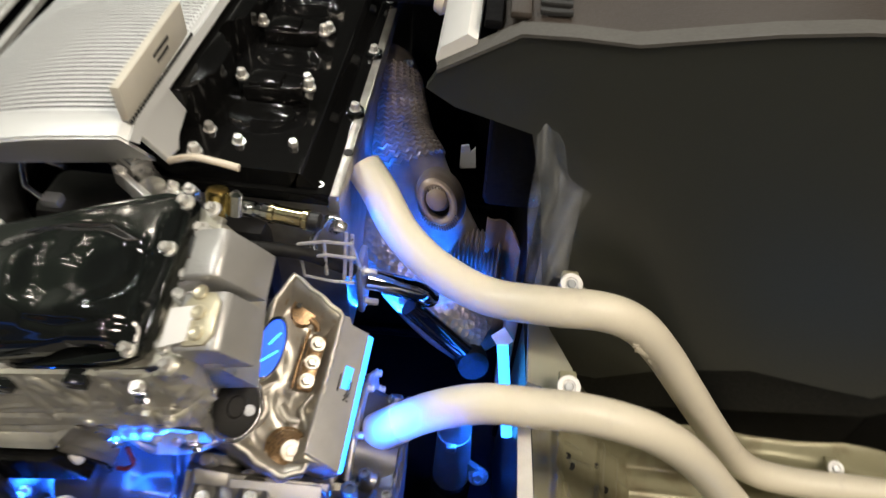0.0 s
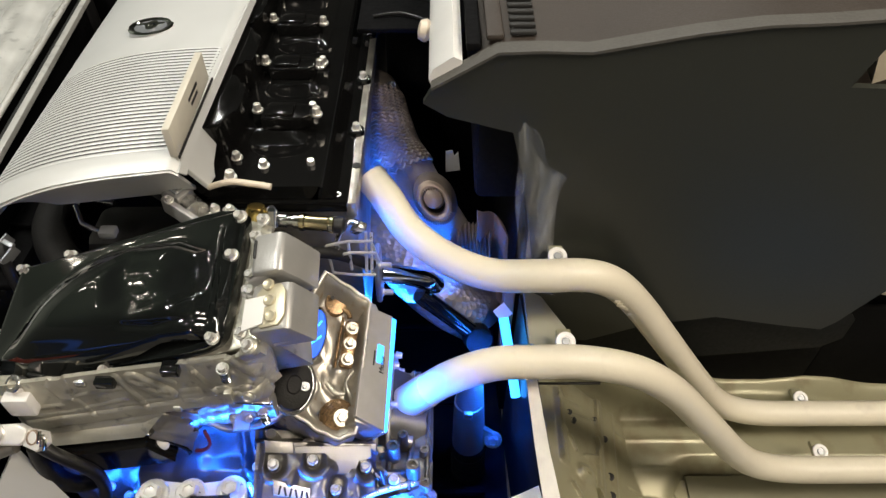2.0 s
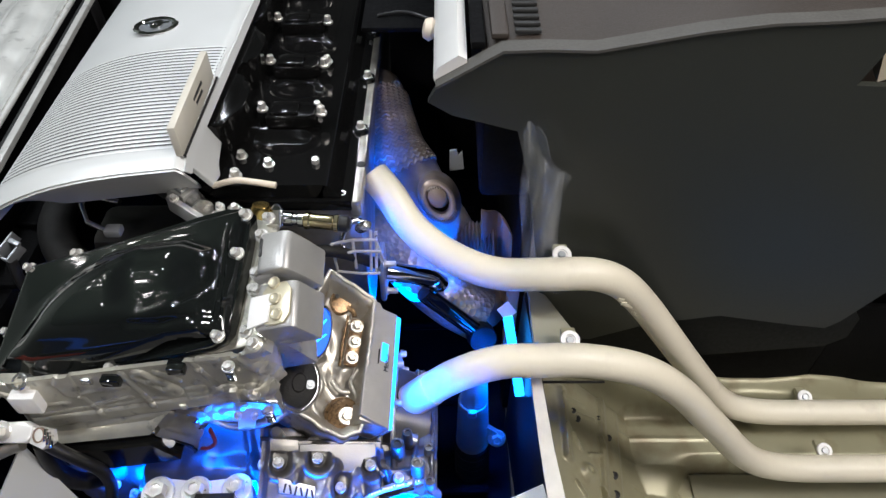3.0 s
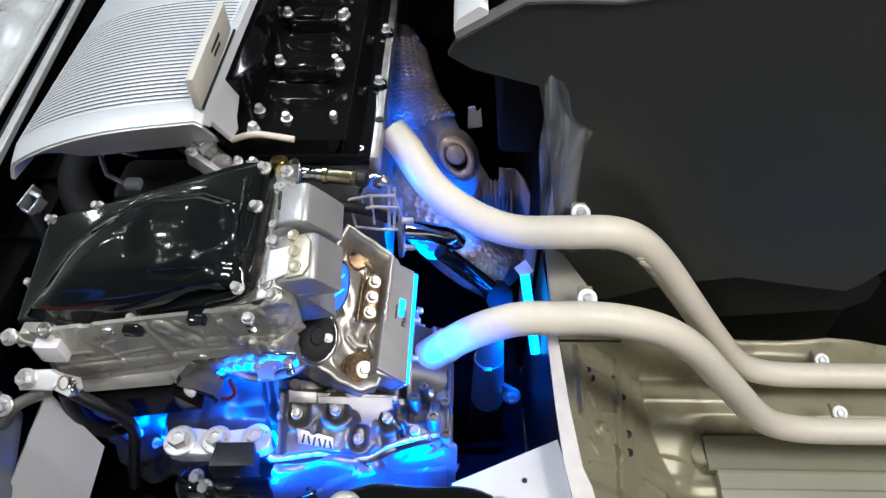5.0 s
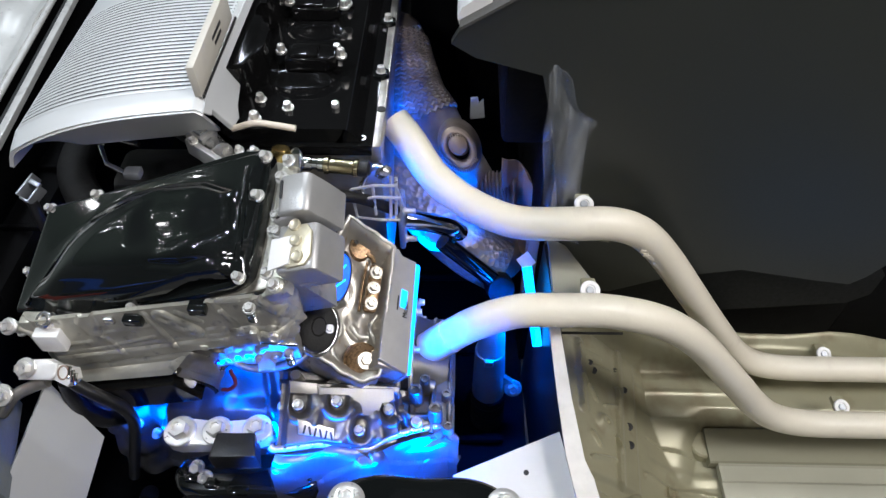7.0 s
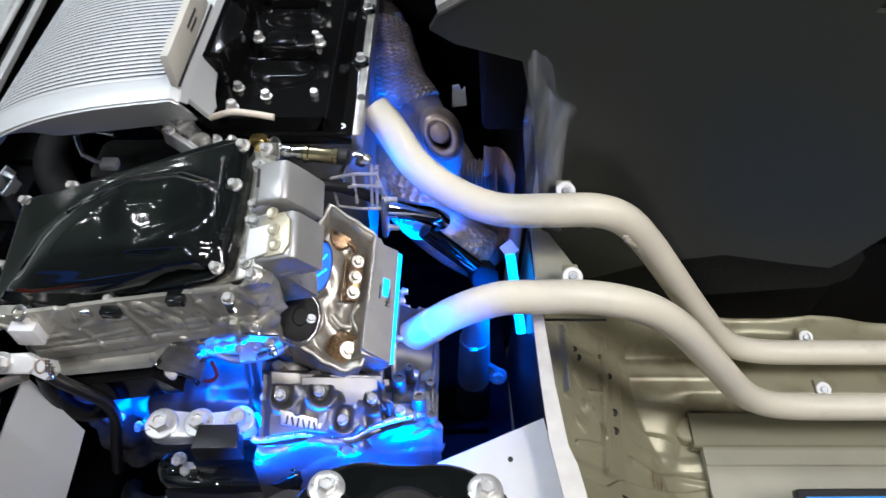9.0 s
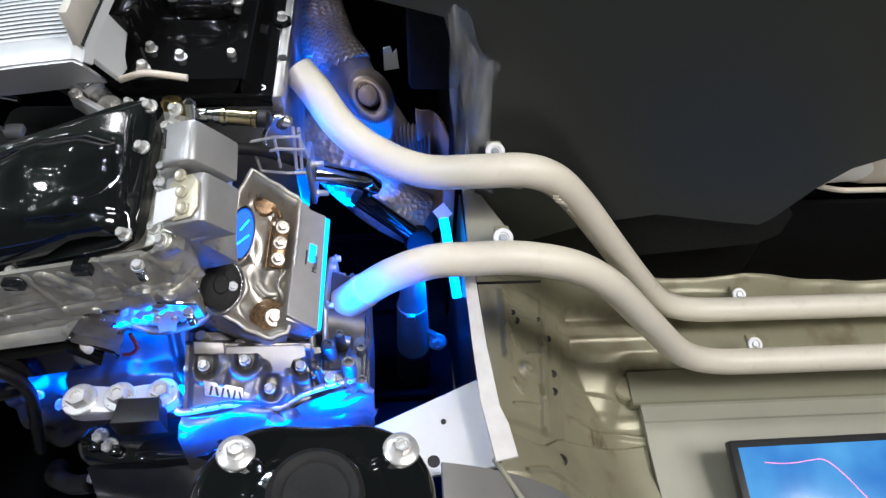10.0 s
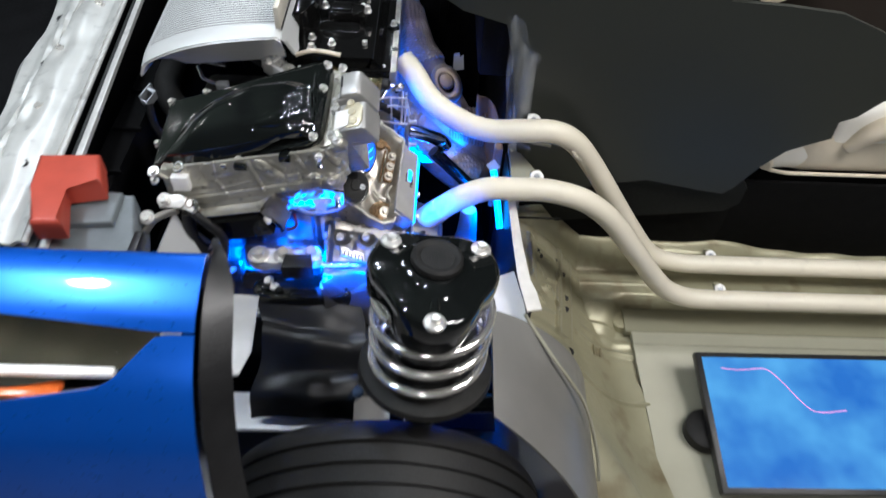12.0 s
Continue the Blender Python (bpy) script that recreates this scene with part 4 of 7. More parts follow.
part("front_skirt", bm, M_SILVER, cover)


def lid_side(u, v):
    p = lid(1, u)
    return (p[0] - 0.001 + 0.006 * v, p[1] + 0.008 * v, p[2] + 0.001 - 0.011 * v)


bm = bmesh.new()
add_sheet(bm, lid_side, 30, 4, 0.004)
part("side_skirt", bm, M_SILVER, cover)
bm = bmesh.new()
add_prism(bm, [(0.0, 0.0), (0.055, 0.012), (0.06, 0.04), (0.045, 0.055), (0.042, 0.10), (0.0, 0.11)], 0, 0.008, Matrix.Translation((-0.262, 0.890, 0.966)) @ pose(0, 0, 0, 0, 66, 0), 0.003)
part("tab", bm, M_SILVER, cover)
for k in range(30):
    v = (0.024 + 0.0094 * k + 0.008) / 0.75

    def rib(a, b, v=v):
        q = Vector(lid(0.035 + 0.95 * a, v + 0.0078 * b))
        q.z += 0.0011 * math.sin(math.pi * b) ** 0.6 + 0.0003
        return q

    bm = bmesh.new()
    add_sheet(bm, rib, 24, 4, 0.0)
    part("rib", bm, M_SILVER, cover, "", None, 70)
    if k < 29:
        # shade between the ribs is painted as a dark strip
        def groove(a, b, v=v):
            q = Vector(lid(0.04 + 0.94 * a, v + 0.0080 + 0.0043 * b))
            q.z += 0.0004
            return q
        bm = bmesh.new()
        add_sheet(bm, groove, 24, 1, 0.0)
        part("groove", bm, M_RIBSHADE, cover, "dark strip for the shade between two ribs")
bz = Matrix.Translation((-0.405, 1.262, lid_z(-0.405) + 0.001)) @ pose(0, 0, 0, 0, -4, 0)
bm = bmesh.new()
add_lathe(bm, [(0.031, 0), (0.0335, 0.003), (0.031, 0.006), (0.0275, 0.005), (0.026, 0.002), (0.002, 0.002)], bz @ Matrix.Diagonal((1.22, 0.90, 1, 1)), 40)
badge = part("badge", bm, M_CHROME, cover, "oval chrome badge, plain")
bm = bmesh.new()
add_lathe(bm, [(0.024, 0.002), (0.024, 0.0035), (0.002, 0.0035)], bz @ Matrix.Diagonal((1.22, 0.90, 1, 1)), 32)
part("enamel", bm, M_BODY, badge, "grey enamel field")
bm = bmesh.new()
add_lathe(bm, [(0.0135, 0.0035), (0.0135, 0.006), (0.009, 0.006), (0.009, 0.004), (0.001, 0.004)], bz @ Matrix.Translation((0.003, 0, 0)) @ Matrix.Diagonal((0.85, 1.2, 1, 1)), 28)
part("inner_ring", bm, M_CHROME, badge)
bm = bmesh.new()
add_box(bm, (0, 0.006, 0.0048), (0.048, 0.006, 0.003), 0.0012, bz)
part("crossbar", bm, M_CHROME, badge)


# upright sign plate on the engine cover
def ink_bars(parent, m, rows, width, high):
    for k in range(rows):
        bm = bmesh.new()
        w = width * (0.75 + 0.25 * math.sin(k * 2.3 + 1))
        add_box(bm, (0, -k * high * 2.1, 0), (w, high, 0.0008), 0, m)
        part("ink_bar", bm, M_INK, parent, "unreadable printed line")


sign = thing("sign_plate", "cream acrylic sign plate standing on the engine cover", "sign", (-0.262, 0.98, 0.99))
bm = bmesh.new()
add_box(bm, (-0.262, 0.983, 1.012), (0.011, 0.200, 0.048), 0.0015, Matrix.Translation((-0.262, 0.983, 1.0)) @ pose(0, 0, 0, 0, 0, 1) @ Matrix.Translation((0.262, -0.983, -1.0)))
part("plate", bm, M_CREAMCARD, sign)
bm = bmesh.new()
for k in range(30):
    add_box(bm, (-0.2535, 0.884 + 0.0068 * k, 0.9885), (0.003, 0.0042, 0.005), 0.001)
part("edge_beading", bm, M_INK, sign, "dark beaded strip along the foot")
ink_bars(sign, Matrix.Translation((-0.2565, 1.0, 1.018)) @ Matrix(((0, 0, 1, 0), (1, 0, 0, 0), (0, 1, 0, 0), (0, 0, 0, 1))), 2, 0.05, 0.005)


def lettering(text, size, m, parent, material):
    """Words as a flat mesh in the built-in font."""
    cu = bpy.data.curves.new("lettering", "FONT")
    cu.body, cu.size, cu.extrude, cu.align_x = text, size, 0.0004, "CENTER"
    tmp = new("lettering", cu)
    bpy.context.view_layer.update()
    me = bpy.data.meshes.new_from_object(tmp.evaluated_get(bpy.context.evaluated_depsgraph_get()))
    bpy.data.objects.remove(tmp)
    me.materials.clear()
    me.materials.append(material)
    return part("lettering", me, None, parent, "black printed word", m)


# ---------------------------------------------------------------- inverter
IV = axes((-0.493, 0.647, 0.820), (-0.153, 0.621, 0.934), (-0.479, 0.786, 0.870))
inverter = thing("inverter", "hybrid inverter with a glossy black lid on a cast aluminium case", "inverter", IV)
LID = [(-0.004, -0.012), (0.012, 0.140), (0.10, 0.152), (0.206, 0.160), (0.330, 0.172), (0.372, 0.168), (0.378, 0.140), (0.367, 0.03), (0.360, -0.008), (0.33, -0.018), (0.196, -0.022), (0.077, -0.027)]


DOME = [(0.016, -0.004), (0.052, 0.036), (0.076, 0.083), (0.121, 0.117), (0.169, 0.134), (0.229, 0.137), (0.289, 0.131), (0.335, 0.110), (0.346, 0.065), (0.350, 0.015), (0.343, -0.010), (0.295, -0.018), (0.179, -0.021), (0.079, -0.019)]
SCOOP = [(0.222, 0.119), (0.204, 0.087), (0.218, 0.042), (0.251, 0.022), (0.312, 0.034), (0.334, 0.052), (0.336, 0.088), (0.309, 0.109)]


LID_N, LID_M = 150, 90


def lid_plan(u, v):
    lo = (-0.004 + 0.366 * u, -0.010 - 0.018 * math.sin(math.pi * min(1, u * 1.25)) + 0.004 * u)
    hi = (0.014 + 0.360 * u, 0.148 + 0.018 * u)
    return lo[0] + (hi[0] - lo[0]) * v, lo[1] + (hi[1] - lo[1]) * v


def softened(grid, passes):
    """Heights evened out over their neighbours."""
    for _ in range(passes):
        g = np.pad(grid, 1, mode="edge")
        grid = (2 * g[1:-1, 1:-1] + g[:-2, 1:-1] + g[2:, 1:-1] + g[1:-1, :-2] + g[1:-1, 2:]) / 6
    return grid


lid_at = [[lid_plan(i / LID_N, j / LID_M) for j in range(LID_M + 1)] for i in range(LID_N + 1)]
dome_h = softened(np.array([[0.013 * step(-0.002, 0.014, -poly_d(x, y, DOME)) for x, y in row] for row in lid_at]), 5)
dome_h += softened(np.array([[0.022 * step(0.002, 0.050, -poly_d(x, y, DOME)) for x, y in row] for row in lid_at]), 90)
dome_h -= softened(np.array([[0.0075 * step(-0.004, 0.020, -poly_d(x, y, SCOOP)) for x, y in row] for row in lid_at]), 30)


def lid_out(u, v):
    """Lid between its four sides: a shouldered dome with a scoop, a hooked channel and a crease."""
    x, y = lid_plan(u, v)
    h = 0.004 + float(dome_h[round(u * LID_N), round(v * LID_M)])
    hook = min(seg_d(x, y, a, b) for a, b in (((0.338, 0.094), (0.341, 0.068)), ((0.341, 0.068), (0.334, 0.048)), ((0.334, 0.048), (0.314, 0.036))))
    crease = min(seg_d(x, y, a, b) for a, b in (((0.242, 0.016), (0.284, 0.010)), ((0.284, 0.010), (0.345, 0.016))))
    h -= 0.0045 * rise(hook, 0.0035, 0.009) + 0.004 * rise(crease, 0.002, 0.012)
    h += 0.0020 * rise(seg_d(x, y, (0.150, 0.089), (0.230, 0.128)), 0.002, 0.018)
    # double rib beside the flange and rolled rim
    for rx in (0.350, 0.357):
        h += 0.004 * math.exp(-((x - rx) / 0.0022) ** 2) * step(0.0, 0.02, y) * (1 - step(0.12, 0.15, y))
    q = min(u, 1 - u, v * 0.5, (1 - v) * 0.5) / 0.02
    h -= 0.010 * max(0, 1 - q) ** 2
    return (x, y, h)


bm = bmesh.new()
add_sheet(bm, lid_out, LID_N, LID_M, 0.010, IV)
part("lid", bm, M_GLOSS, inverter, "glossy black enamelled lid", None, 70)
bm = bmesh.new()
add_prism(bm, LID, -0.020, -0.003, IV, 0.003, 1)
part("lid_flange", bm, M_GLOSS, inverter)
bm = bmesh.new()
add_prism(bm, [(0.0, 0.0), (0.02, 0.145), (0.20, 0.155), (0.405, 0.165), (0.410, 0.06), (0.405, -0.014), (0.33, -0.020), (0.196, -0.021), (0.05, -0.024), (0.01, -0.02)], -0.026, -0.020, IV, 0.002, 1)
part("case_flange", bm, M_CASE, inverter, "cast aluminium flange")


def wall_relief(x, z):
    """Cast shapes on the near wall: how far the metal stands out at (x, z)."""
    h = 0.009 * rise(abs(z - 0.766 - 0.237 * (x + 0.43)), 0.008, 0.004)
    h += 0.003 * rise(abs(z - 0.782 - 0.237 * (x + 0.43)), 0.0025, 0.002)
    wedge = poly_d(x, z, [(-0.381, 0.853), (-0.374, 0.828), (-0.357, 0.826), (-0.357, 0.869), (-0.367, 0.875)])
    h += 0.007 * rise(wedge, 0.0, 0.0015)
    for a, b, r, q in (((-0.357, 0.826), (-0.341, 0.789), 0.0022, 0.0055), ((-0.354, 0.832), (-0.290, 0.850), 0.0025, 0.004),
                       ((-0.349, 0.805), (-0.292, 0.826), 0.002, 0.004), ((-0.289, 0.874), (-0.268, 0.810), 0.003, 0.006),
                       ((-0.246, 0.878), (-0.222, 0.862), 0.003, 0.006), ((-0.200, 0.912), (-0.191, 0.884), 0.0025, 0.005),
                       ((-0.191, 0.884), (-0.172, 0.846), 0.0022, 0.005), ((-0.191, 0.900), (-0.165, 0.905), 0.002, 0.004),
                       ((-0.152, 0.930), (-0.118, 0.878), 0.005, 0.010), ((-0.118, 0.878), (-0.104, 0.835), 0.004, 0.008),
                       ((-0.430, 0.800), (-0.380, 0.812), 0.003, 0.004), ((-0.180, 0.842), (-0.160, 0.848), 0.006, 0.008)):
        h += q * rise(seg_d(x, z, a, b), r * 0.7, 0.0014)
    cap = seg_d(x, z, (-0.267, 0.871), (-0.234, 0.841))
    h += 0.011 * rise(cap, 0.0085, 0.002) - 0.004 * rise(cap, 0.004, 0.0015)
    h += 0.006 * rise(math.hypot(x + 0.256, z - 0.861), 0.004, 0.003) + 0.006 * rise(math.hypot(x + 0.238, z - 0.846), 0.005, 0.003)
    e = math.hypot((x + 0.121) / 0.014, (z - 0.918) / 0.018)
    h += 0.007 * math.exp(-((e - 1.0) / 0.20) ** 2) - 0.008 * rise(e, 0.8, 0.2)
    boss = math.hypot(x + 0.131, z - 0.842)
    h += 0.010 * rise(boss, 0.011, 0.004) + 0.004 * rise(math.hypot(x + 0.098, z - 0.872), 0.010, 0.012)
    h += 0.006 * step(-0.30, -0.298, x) * rise(abs(z - 0.838 - 0.2 * (x + 0.2)), 0.011, 0.003) * rise(abs(x + 0.205), 0.012, 0.003)
    return 0.36 * h + 0.0006 * noise.noise((x * 45, z * 45, 2))


def near_wall(u, v):
    """Near side of the case: u along it, v down it."""
    x = -0.458 + 0.358 * u
    top, foot = 0.850 + 0.200 * (x + 0.456), 0.752 + 0.237 * (x + 0.447)
    z = top + (foot - top) * v
    y = 0.606 - 0.004 * v + 0.030 * step(0.90, 1.0, u) ** 2 + 0.012 * step(0.06, 0.0, u)
    return Vector((x, y - wall_relief(x, z), z))


bm = bmesh.new()
add_sheet(bm, near_wall, 400, 120, 0.006)
part("near_wall", bm, M_CASE, inverter, "cast wall with raised shapes", None, 32)
bm = bmesh.new()
add_prism(bm, [(0.01, 0.01), (0.03, 0.14), (0.39, 0.15), (0.408, -0.006), (0.33, -0.008), (0.196, -0.012), (0.05, -0.018)], -0.140, -0.022, IV)
part("case", bm, M_CASE, inverter, "cast aluminium case")
# white end block, lugs, studs and sprung bolts on the wall
bm = bmesh.new()
add_box(bm, (-0.424, 0.600, 0.823), (0.034, 0.030, 0.036), 0.003)
part("end_block", bm, M_LABEL, inverter, "pale machined end block")
bm = bmesh.new()
add_lathe(bm, [(0.011, -0.01), (0.0115, 0.002), (0.010, 0.004), (0.0065, 0.004), (0.006, 0.0), (0.001, 0.0)], along((-0.424, 0.603, 0.853), (-0.2, -0.5, 0.85)), 22)
part("end_eye", bm, M_MILLED, inverter)
bm = bmesh.new()
add_box(bm, (-0.448, 0.612, 0.812), (0.030, 0.020, 0.070), 0.004)
part("end_web", bm, M_CASE, inverter)
bm = bmesh.new()
add_tube(bm, [(-0.452, 0.604, 0.822), (-0.470, 0.606, 0.834), (-0.482, 0.608, 0.842)], 0.006, 12, 4)
part("end_arm", bm, M_CASE, inverter)
bolt(inverter, (-0.474, 0.600, 0.842), (-0.1, -0.5, 0.9), 0.0075, 0.010, 1.5)
bm = bmesh.new()
add_box(bm, (-0.336, 0.601, 0.862), (0.014, 0.012, 0.012), 0.002)
part("cast_pad", bm, M_MILLED, inverter, "bright milled pad")
for x, z, w in ((-0.302, 0.868, 0.024), (-0.215, 0.893, 0.022)):
    bm = bmesh.new()
    add_box(bm, (x, 0.598, z), (w, 0.018, 0.014), 0.002)
    part("lug", bm, M_GLOSS, inverter, "black enamelled lug")
for p, r in (((-0.150, 0.592, 0.893), 0.0068), ((-0.124, 0.598, 0.782), 0.0062)):
    bm = bmesh.new()
    add_tube(bm, [Vector(p) + Vector((0, 0, 0.010 - 0.0009 * k)) for k in range(30)], lambda t, r=r: r * (0.80 + 0.2 * math.sin(t * 44)), 14, 1, False)
    part("sprung_stud", bm, M_CHROME, inverter, "sprung steel stud")
    bolt(inverter, Vector(p) + Vector((0, 0, 0.008)), (0, -0.15, 1), r * 0.85, 0.007, 1.35)
bolt(inverter, (-0.131, 0.592, 0.842), (0, -1, 0.35), 0.0062, 0.008, 1.4)
bm = bmesh.new()
add_box(bm, (-0.156, 0.596, 0.838), (0.010, 0.016, 0.026), 0.002)
part("ear", bm, M_CASE, inverter)
bm = bmesh.new()
add_box(bm, (-0.229, 0.596, 0.810), (0.012, 0.012, 0.012), 0.004)
part("knob", bm, M_CASE, inverter)
up_iv = IV.to_3x3() @ Vector((0, 0, 1))
for x, y, z in ((0.020, 0.142, 0.0), (0.372, 0.154, 0.0), (0.366, 0.100, 0.0), (0.352, -0.006, 0.0), (0.195, -0.024, -0.006), (0.105, -0.030, -0.012), (-0.006, 0.054, -0.012), (-0.006, -0.028, -0.02), (0.10, 0.150, -0.002)):
    bolt(inverter, IV @ Vector((x, y, z)), up_iv, 0.0058, 0.010, 1.5)
for x, y in ((0.390, 0.127), (0.388, 0.074), (0.386, 0.053), (0.382, 0.000), (0.398, 0.150)):
    bolt(inverter, IV @ Vector((x, y, -0.012)), up_iv, 0.0055, 0.009, 1.6)
M_GOLD = mat("gold_passivated_plate", (0.60, 0.55, 0.40), 0.34, 0.5, 0.15, 60, 0.2, 200)


# cable boxes on the case
def cable_box(x0, x1, y0, y1, top, deep, label, plate):
    ob = thing("cable_box", label, "cable box", IV @ Matrix.Translation(((x0 + x1) / 2, (y0 + y1) / 2, top - deep)), "cable boxes")
    bm = bmesh.new()
    w, h = x1 - x0, y1 - y0
    if plate:
        prof = [(x0, -deep), (x0, -0.004), (x0 + 0.004, 0.0), (x1 - 0.004, 0.0), (x1 + 0.002, -0.005), (x1 + 0.010, -deep)]
    else:
        prof = [(x0 - 0.004, -deep), (x0 - 0.004, -0.008), (x0 + 0.003, 0.0), (x0 + 0.034, 0.0), (x0 + 0.040, -0.004), (x1 + 0.006, -0.034), (x1 + 0.012, -deep)]
    add_prism(bm, prof, 0.0, h, IV @ Matrix.Translation((0, y0, top)) @ SIDE, 0.0)
    bmesh.ops.bevel(bm, geom=list(bm.edges), offset=0.0035, segments=2, affect="EDGES", profile=0.5)
    part("body", bm, M_GREYCAST, ob, "", None, 40)
    bm = bmesh.new()
    add_prism(bm, [(x0 - 0.002, y0 - 0.003), (x1 + 0.006, y0 + 0.001), (x1 + 0.006, y1 + 0.002), (x0 - 0.002, y1 + 0.001)], top - 0.050, top - 0.042, IV, 0.002, 1)
    part("seam", bm, M_GREYCAST, ob)
    if plate:
        bm = bmesh.new()
        add_prism(bm, [(x0 + 0.010, y0 + 0.003), (x1 - 0.003, y0 + 0.005), (x1 - 0.003, y1 - 0.003), (x0 + 0.010, y1 - 0.003)], top, top + 0.003, IV, 0.001, 1)
        pl = part("top_plate", bm, M_GOLD, ob, "gold passivated plate")
        for k in range(3):
            bm = bmesh.new()
            add_lathe(bm, [(0.0075, 0.0), (0.0075, 0.002), (0.006, 0.003), (0.004, 0.0022), (0.001, 0.0022)], IV @ Matrix.Translation((x1 - 0.020 - 0.003 * k, y0 + 0.016 + 0.020 * k, top + 0.003)), 20)
            part("eyelet", bm, M_GOLD, pl)
        bm = bmesh.new()
        add_prism(bm, [(x0 - 0.006, y0 + 0.002), (x0 + 0.022, y0 + 0.008), (x0 + 0.022, y0 + 0.028), (x0 + 0.030, y0 + 0.030), (x0 + 0.030, y1 - 0.016), (x0 - 0.004, y1 - 0.018)], top + 0.003, top + 0.005, IV, 0.0005)
        part("tag", bm, M_LABEL, ob, "white blank tag")
    else:
        bm = bmesh.new()
        add_box(bm, (x0 + 0.004, (y0 + y1) / 2 + 0.006, top + 0.0005), (0.0035, 0.024, 0.003), 0.001, IV)
        part("latch", bm, M_INK, ob, "narrow dark slot")
        bm = bmesh.new()
        add_prism(bm, [(x0 - 0.016, y0 - 0.006), (x0 + 0.020, y0 + 0.000), (x0 + 0.034, y0 + 0.014), (x0 + 0.008, y0 + 0.016)], top - 0.024, top - 0.008, IV, 0.005, 1)
        part("ear", bm, M_GREYCAST, ob)
    return ob


cable_box(0.413, 0.454, 0.055, 0.106, 0.026, 0.070, "grey cast cable box with a chamfered top", False)
cable_box(0.406, 0.457, -0.012, 0.047, 0.010, 0.056, "grey cast cable box with a gold top plate", True)

# bolted strip between lid and cable boxes
bm = bmesh.new()
add_prism(bm, [(0.380, -0.030), (0.408, -0.026), (0.416, 0.050), (0.414, 0.112), (0.392, 0.128), (0.384, 0.118)], -0.030, -0.012, IV, 0.004)
flange = part("box_flange", bm, M_CASE, inverter, "cast strip with screws")
for x, y in ((0.398, -0.020), (0.397, 0.048), (0.402, 0.074), (0.404, 0.116)):
    bm = bmesh.new()
    add_lathe(bm, [(0.0115, -0.006), (0.011, 0.003), (0.009, 0.005), (0.002, 0.005)], IV @ Matrix.Translation((x, y, -0.010)), 20)
    part("boss", bm, M_CASE, flange)
    bolt(inverter, IV @ Vector((x, y, -0.005)), up_iv, 0.0058, 0.008, 1.4)

# black cooler box that hangs under the inverter
cooler = thing("cooler_box", "black cooler box with a pale metal rim under the inverter", "cooler", (-0.36, 0.62, 0.66))


def strip_between(bm, a, b, c, d, thick, bead=0.0, nu=24, nv=6):
    """A plate between the edges a b and d c, with a long bead pressed into it."""
    A, B, C, D = Vector(a), Vector(b), Vector(c), Vector(d)

    def f(u, v):
        q = A.lerp(B, u).lerp(D.lerp(C, u), v)
        return q + Vector((0, -0.6, 0.8)) * bead * (rise(abs(v - 0.45), 0.22, 0.1) * rise(abs(u - 0.5), 0.46, 0.04))
    return add_sheet(bm, f, nu, nv, thick)


# dark of the recess under the wall rail, drawn as a black strip
bm = bmesh.new()
strip_between(bm, (-0.452, 0.612, 0.752), (-0.240, 0.612, 0.806), (-0.240, 0.612, 0.790), (-0.452, 0.612, 0.730), 0.01)
part("recess_shade", bm, M_BLACK, cooler, "black strip for the dark recess above the flange")
bm = bmesh.new()
strip_between(bm, (-0.450, 0.608, 0.744), (-0.243, 0.606, 0.799), (-0.282, 0.590, 0.757), (-0.422, 0.590, 0.727), 0.012, -0.004, 40, 20)
part("top_flange", bm, M_CASE, cooler, "pale cast top flange")
bm = bmesh.new()
strip_between(bm, (-0.243, 0.606, 0.799), (-0.214, 0.612, 0.780), (-0.246, 0.606, 0.690), (-0.282, 0.590, 0.757), 0.010, 0.004, 20, 20)
part("end_cheek", bm, M_DARKCAST, cooler)
bm = bmesh.new()
add_tube(bm, [(-0.424, 0.588, 0.726), (-0.35, 0.588, 0.741), (-0.290, 0.588, 0.754), (-0.276, 0.589, 0.748), (-0.244, 0.603, 0.692)], 0.0032, 10, 6)
part("rim", bm, M_MILLED, cooler, "pale metal rim")
bm = bmesh.new()
strip_between(bm, (-0.424, 0.590, 0.722), (-0.284, 0.590, 0.752), (-0.258, 0.594, 0.704), (-0.392, 0.594, 0.672), 0.020)
strip_between(bm, (-0.284, 0.590, 0.752), (-0.246, 0.603, 0.692), (-0.252, 0.600, 0.690), (-0.258, 0.594, 0.704), 0.012)
part("body", bm, M_ENAMEL, cooler, "glossy black body")
bm = bmesh.new()
add_tube(bm, [(-0.396, 0.591, 0.670), (-0.33, 0.590, 0.686), (-0.262, 0.592, 0.702)], 0.0026, 8, 4)
part("foot_rim", bm, M_MILLED, cooler, "pale lower rim")
bm = bmesh.new()
add_lathe(bm, [(0.010, -0.004), (0.010, 0.003), (0.007, 0.006), (0.001, 0.007)], along((-0.272, 0.588, 0.728), (0.1, -1, 0.3)), 22)
part("plug", bm, M_LABEL, cooler, "round white plug")
for x, z in ((-0.346, 0.711), (-0.336, 0.712), (-0.314, 0.714)):
    bolt(cooler, (x, 0.590, z), (0.0, -1, 0.25), 0.0045, 0.006, 1.4)
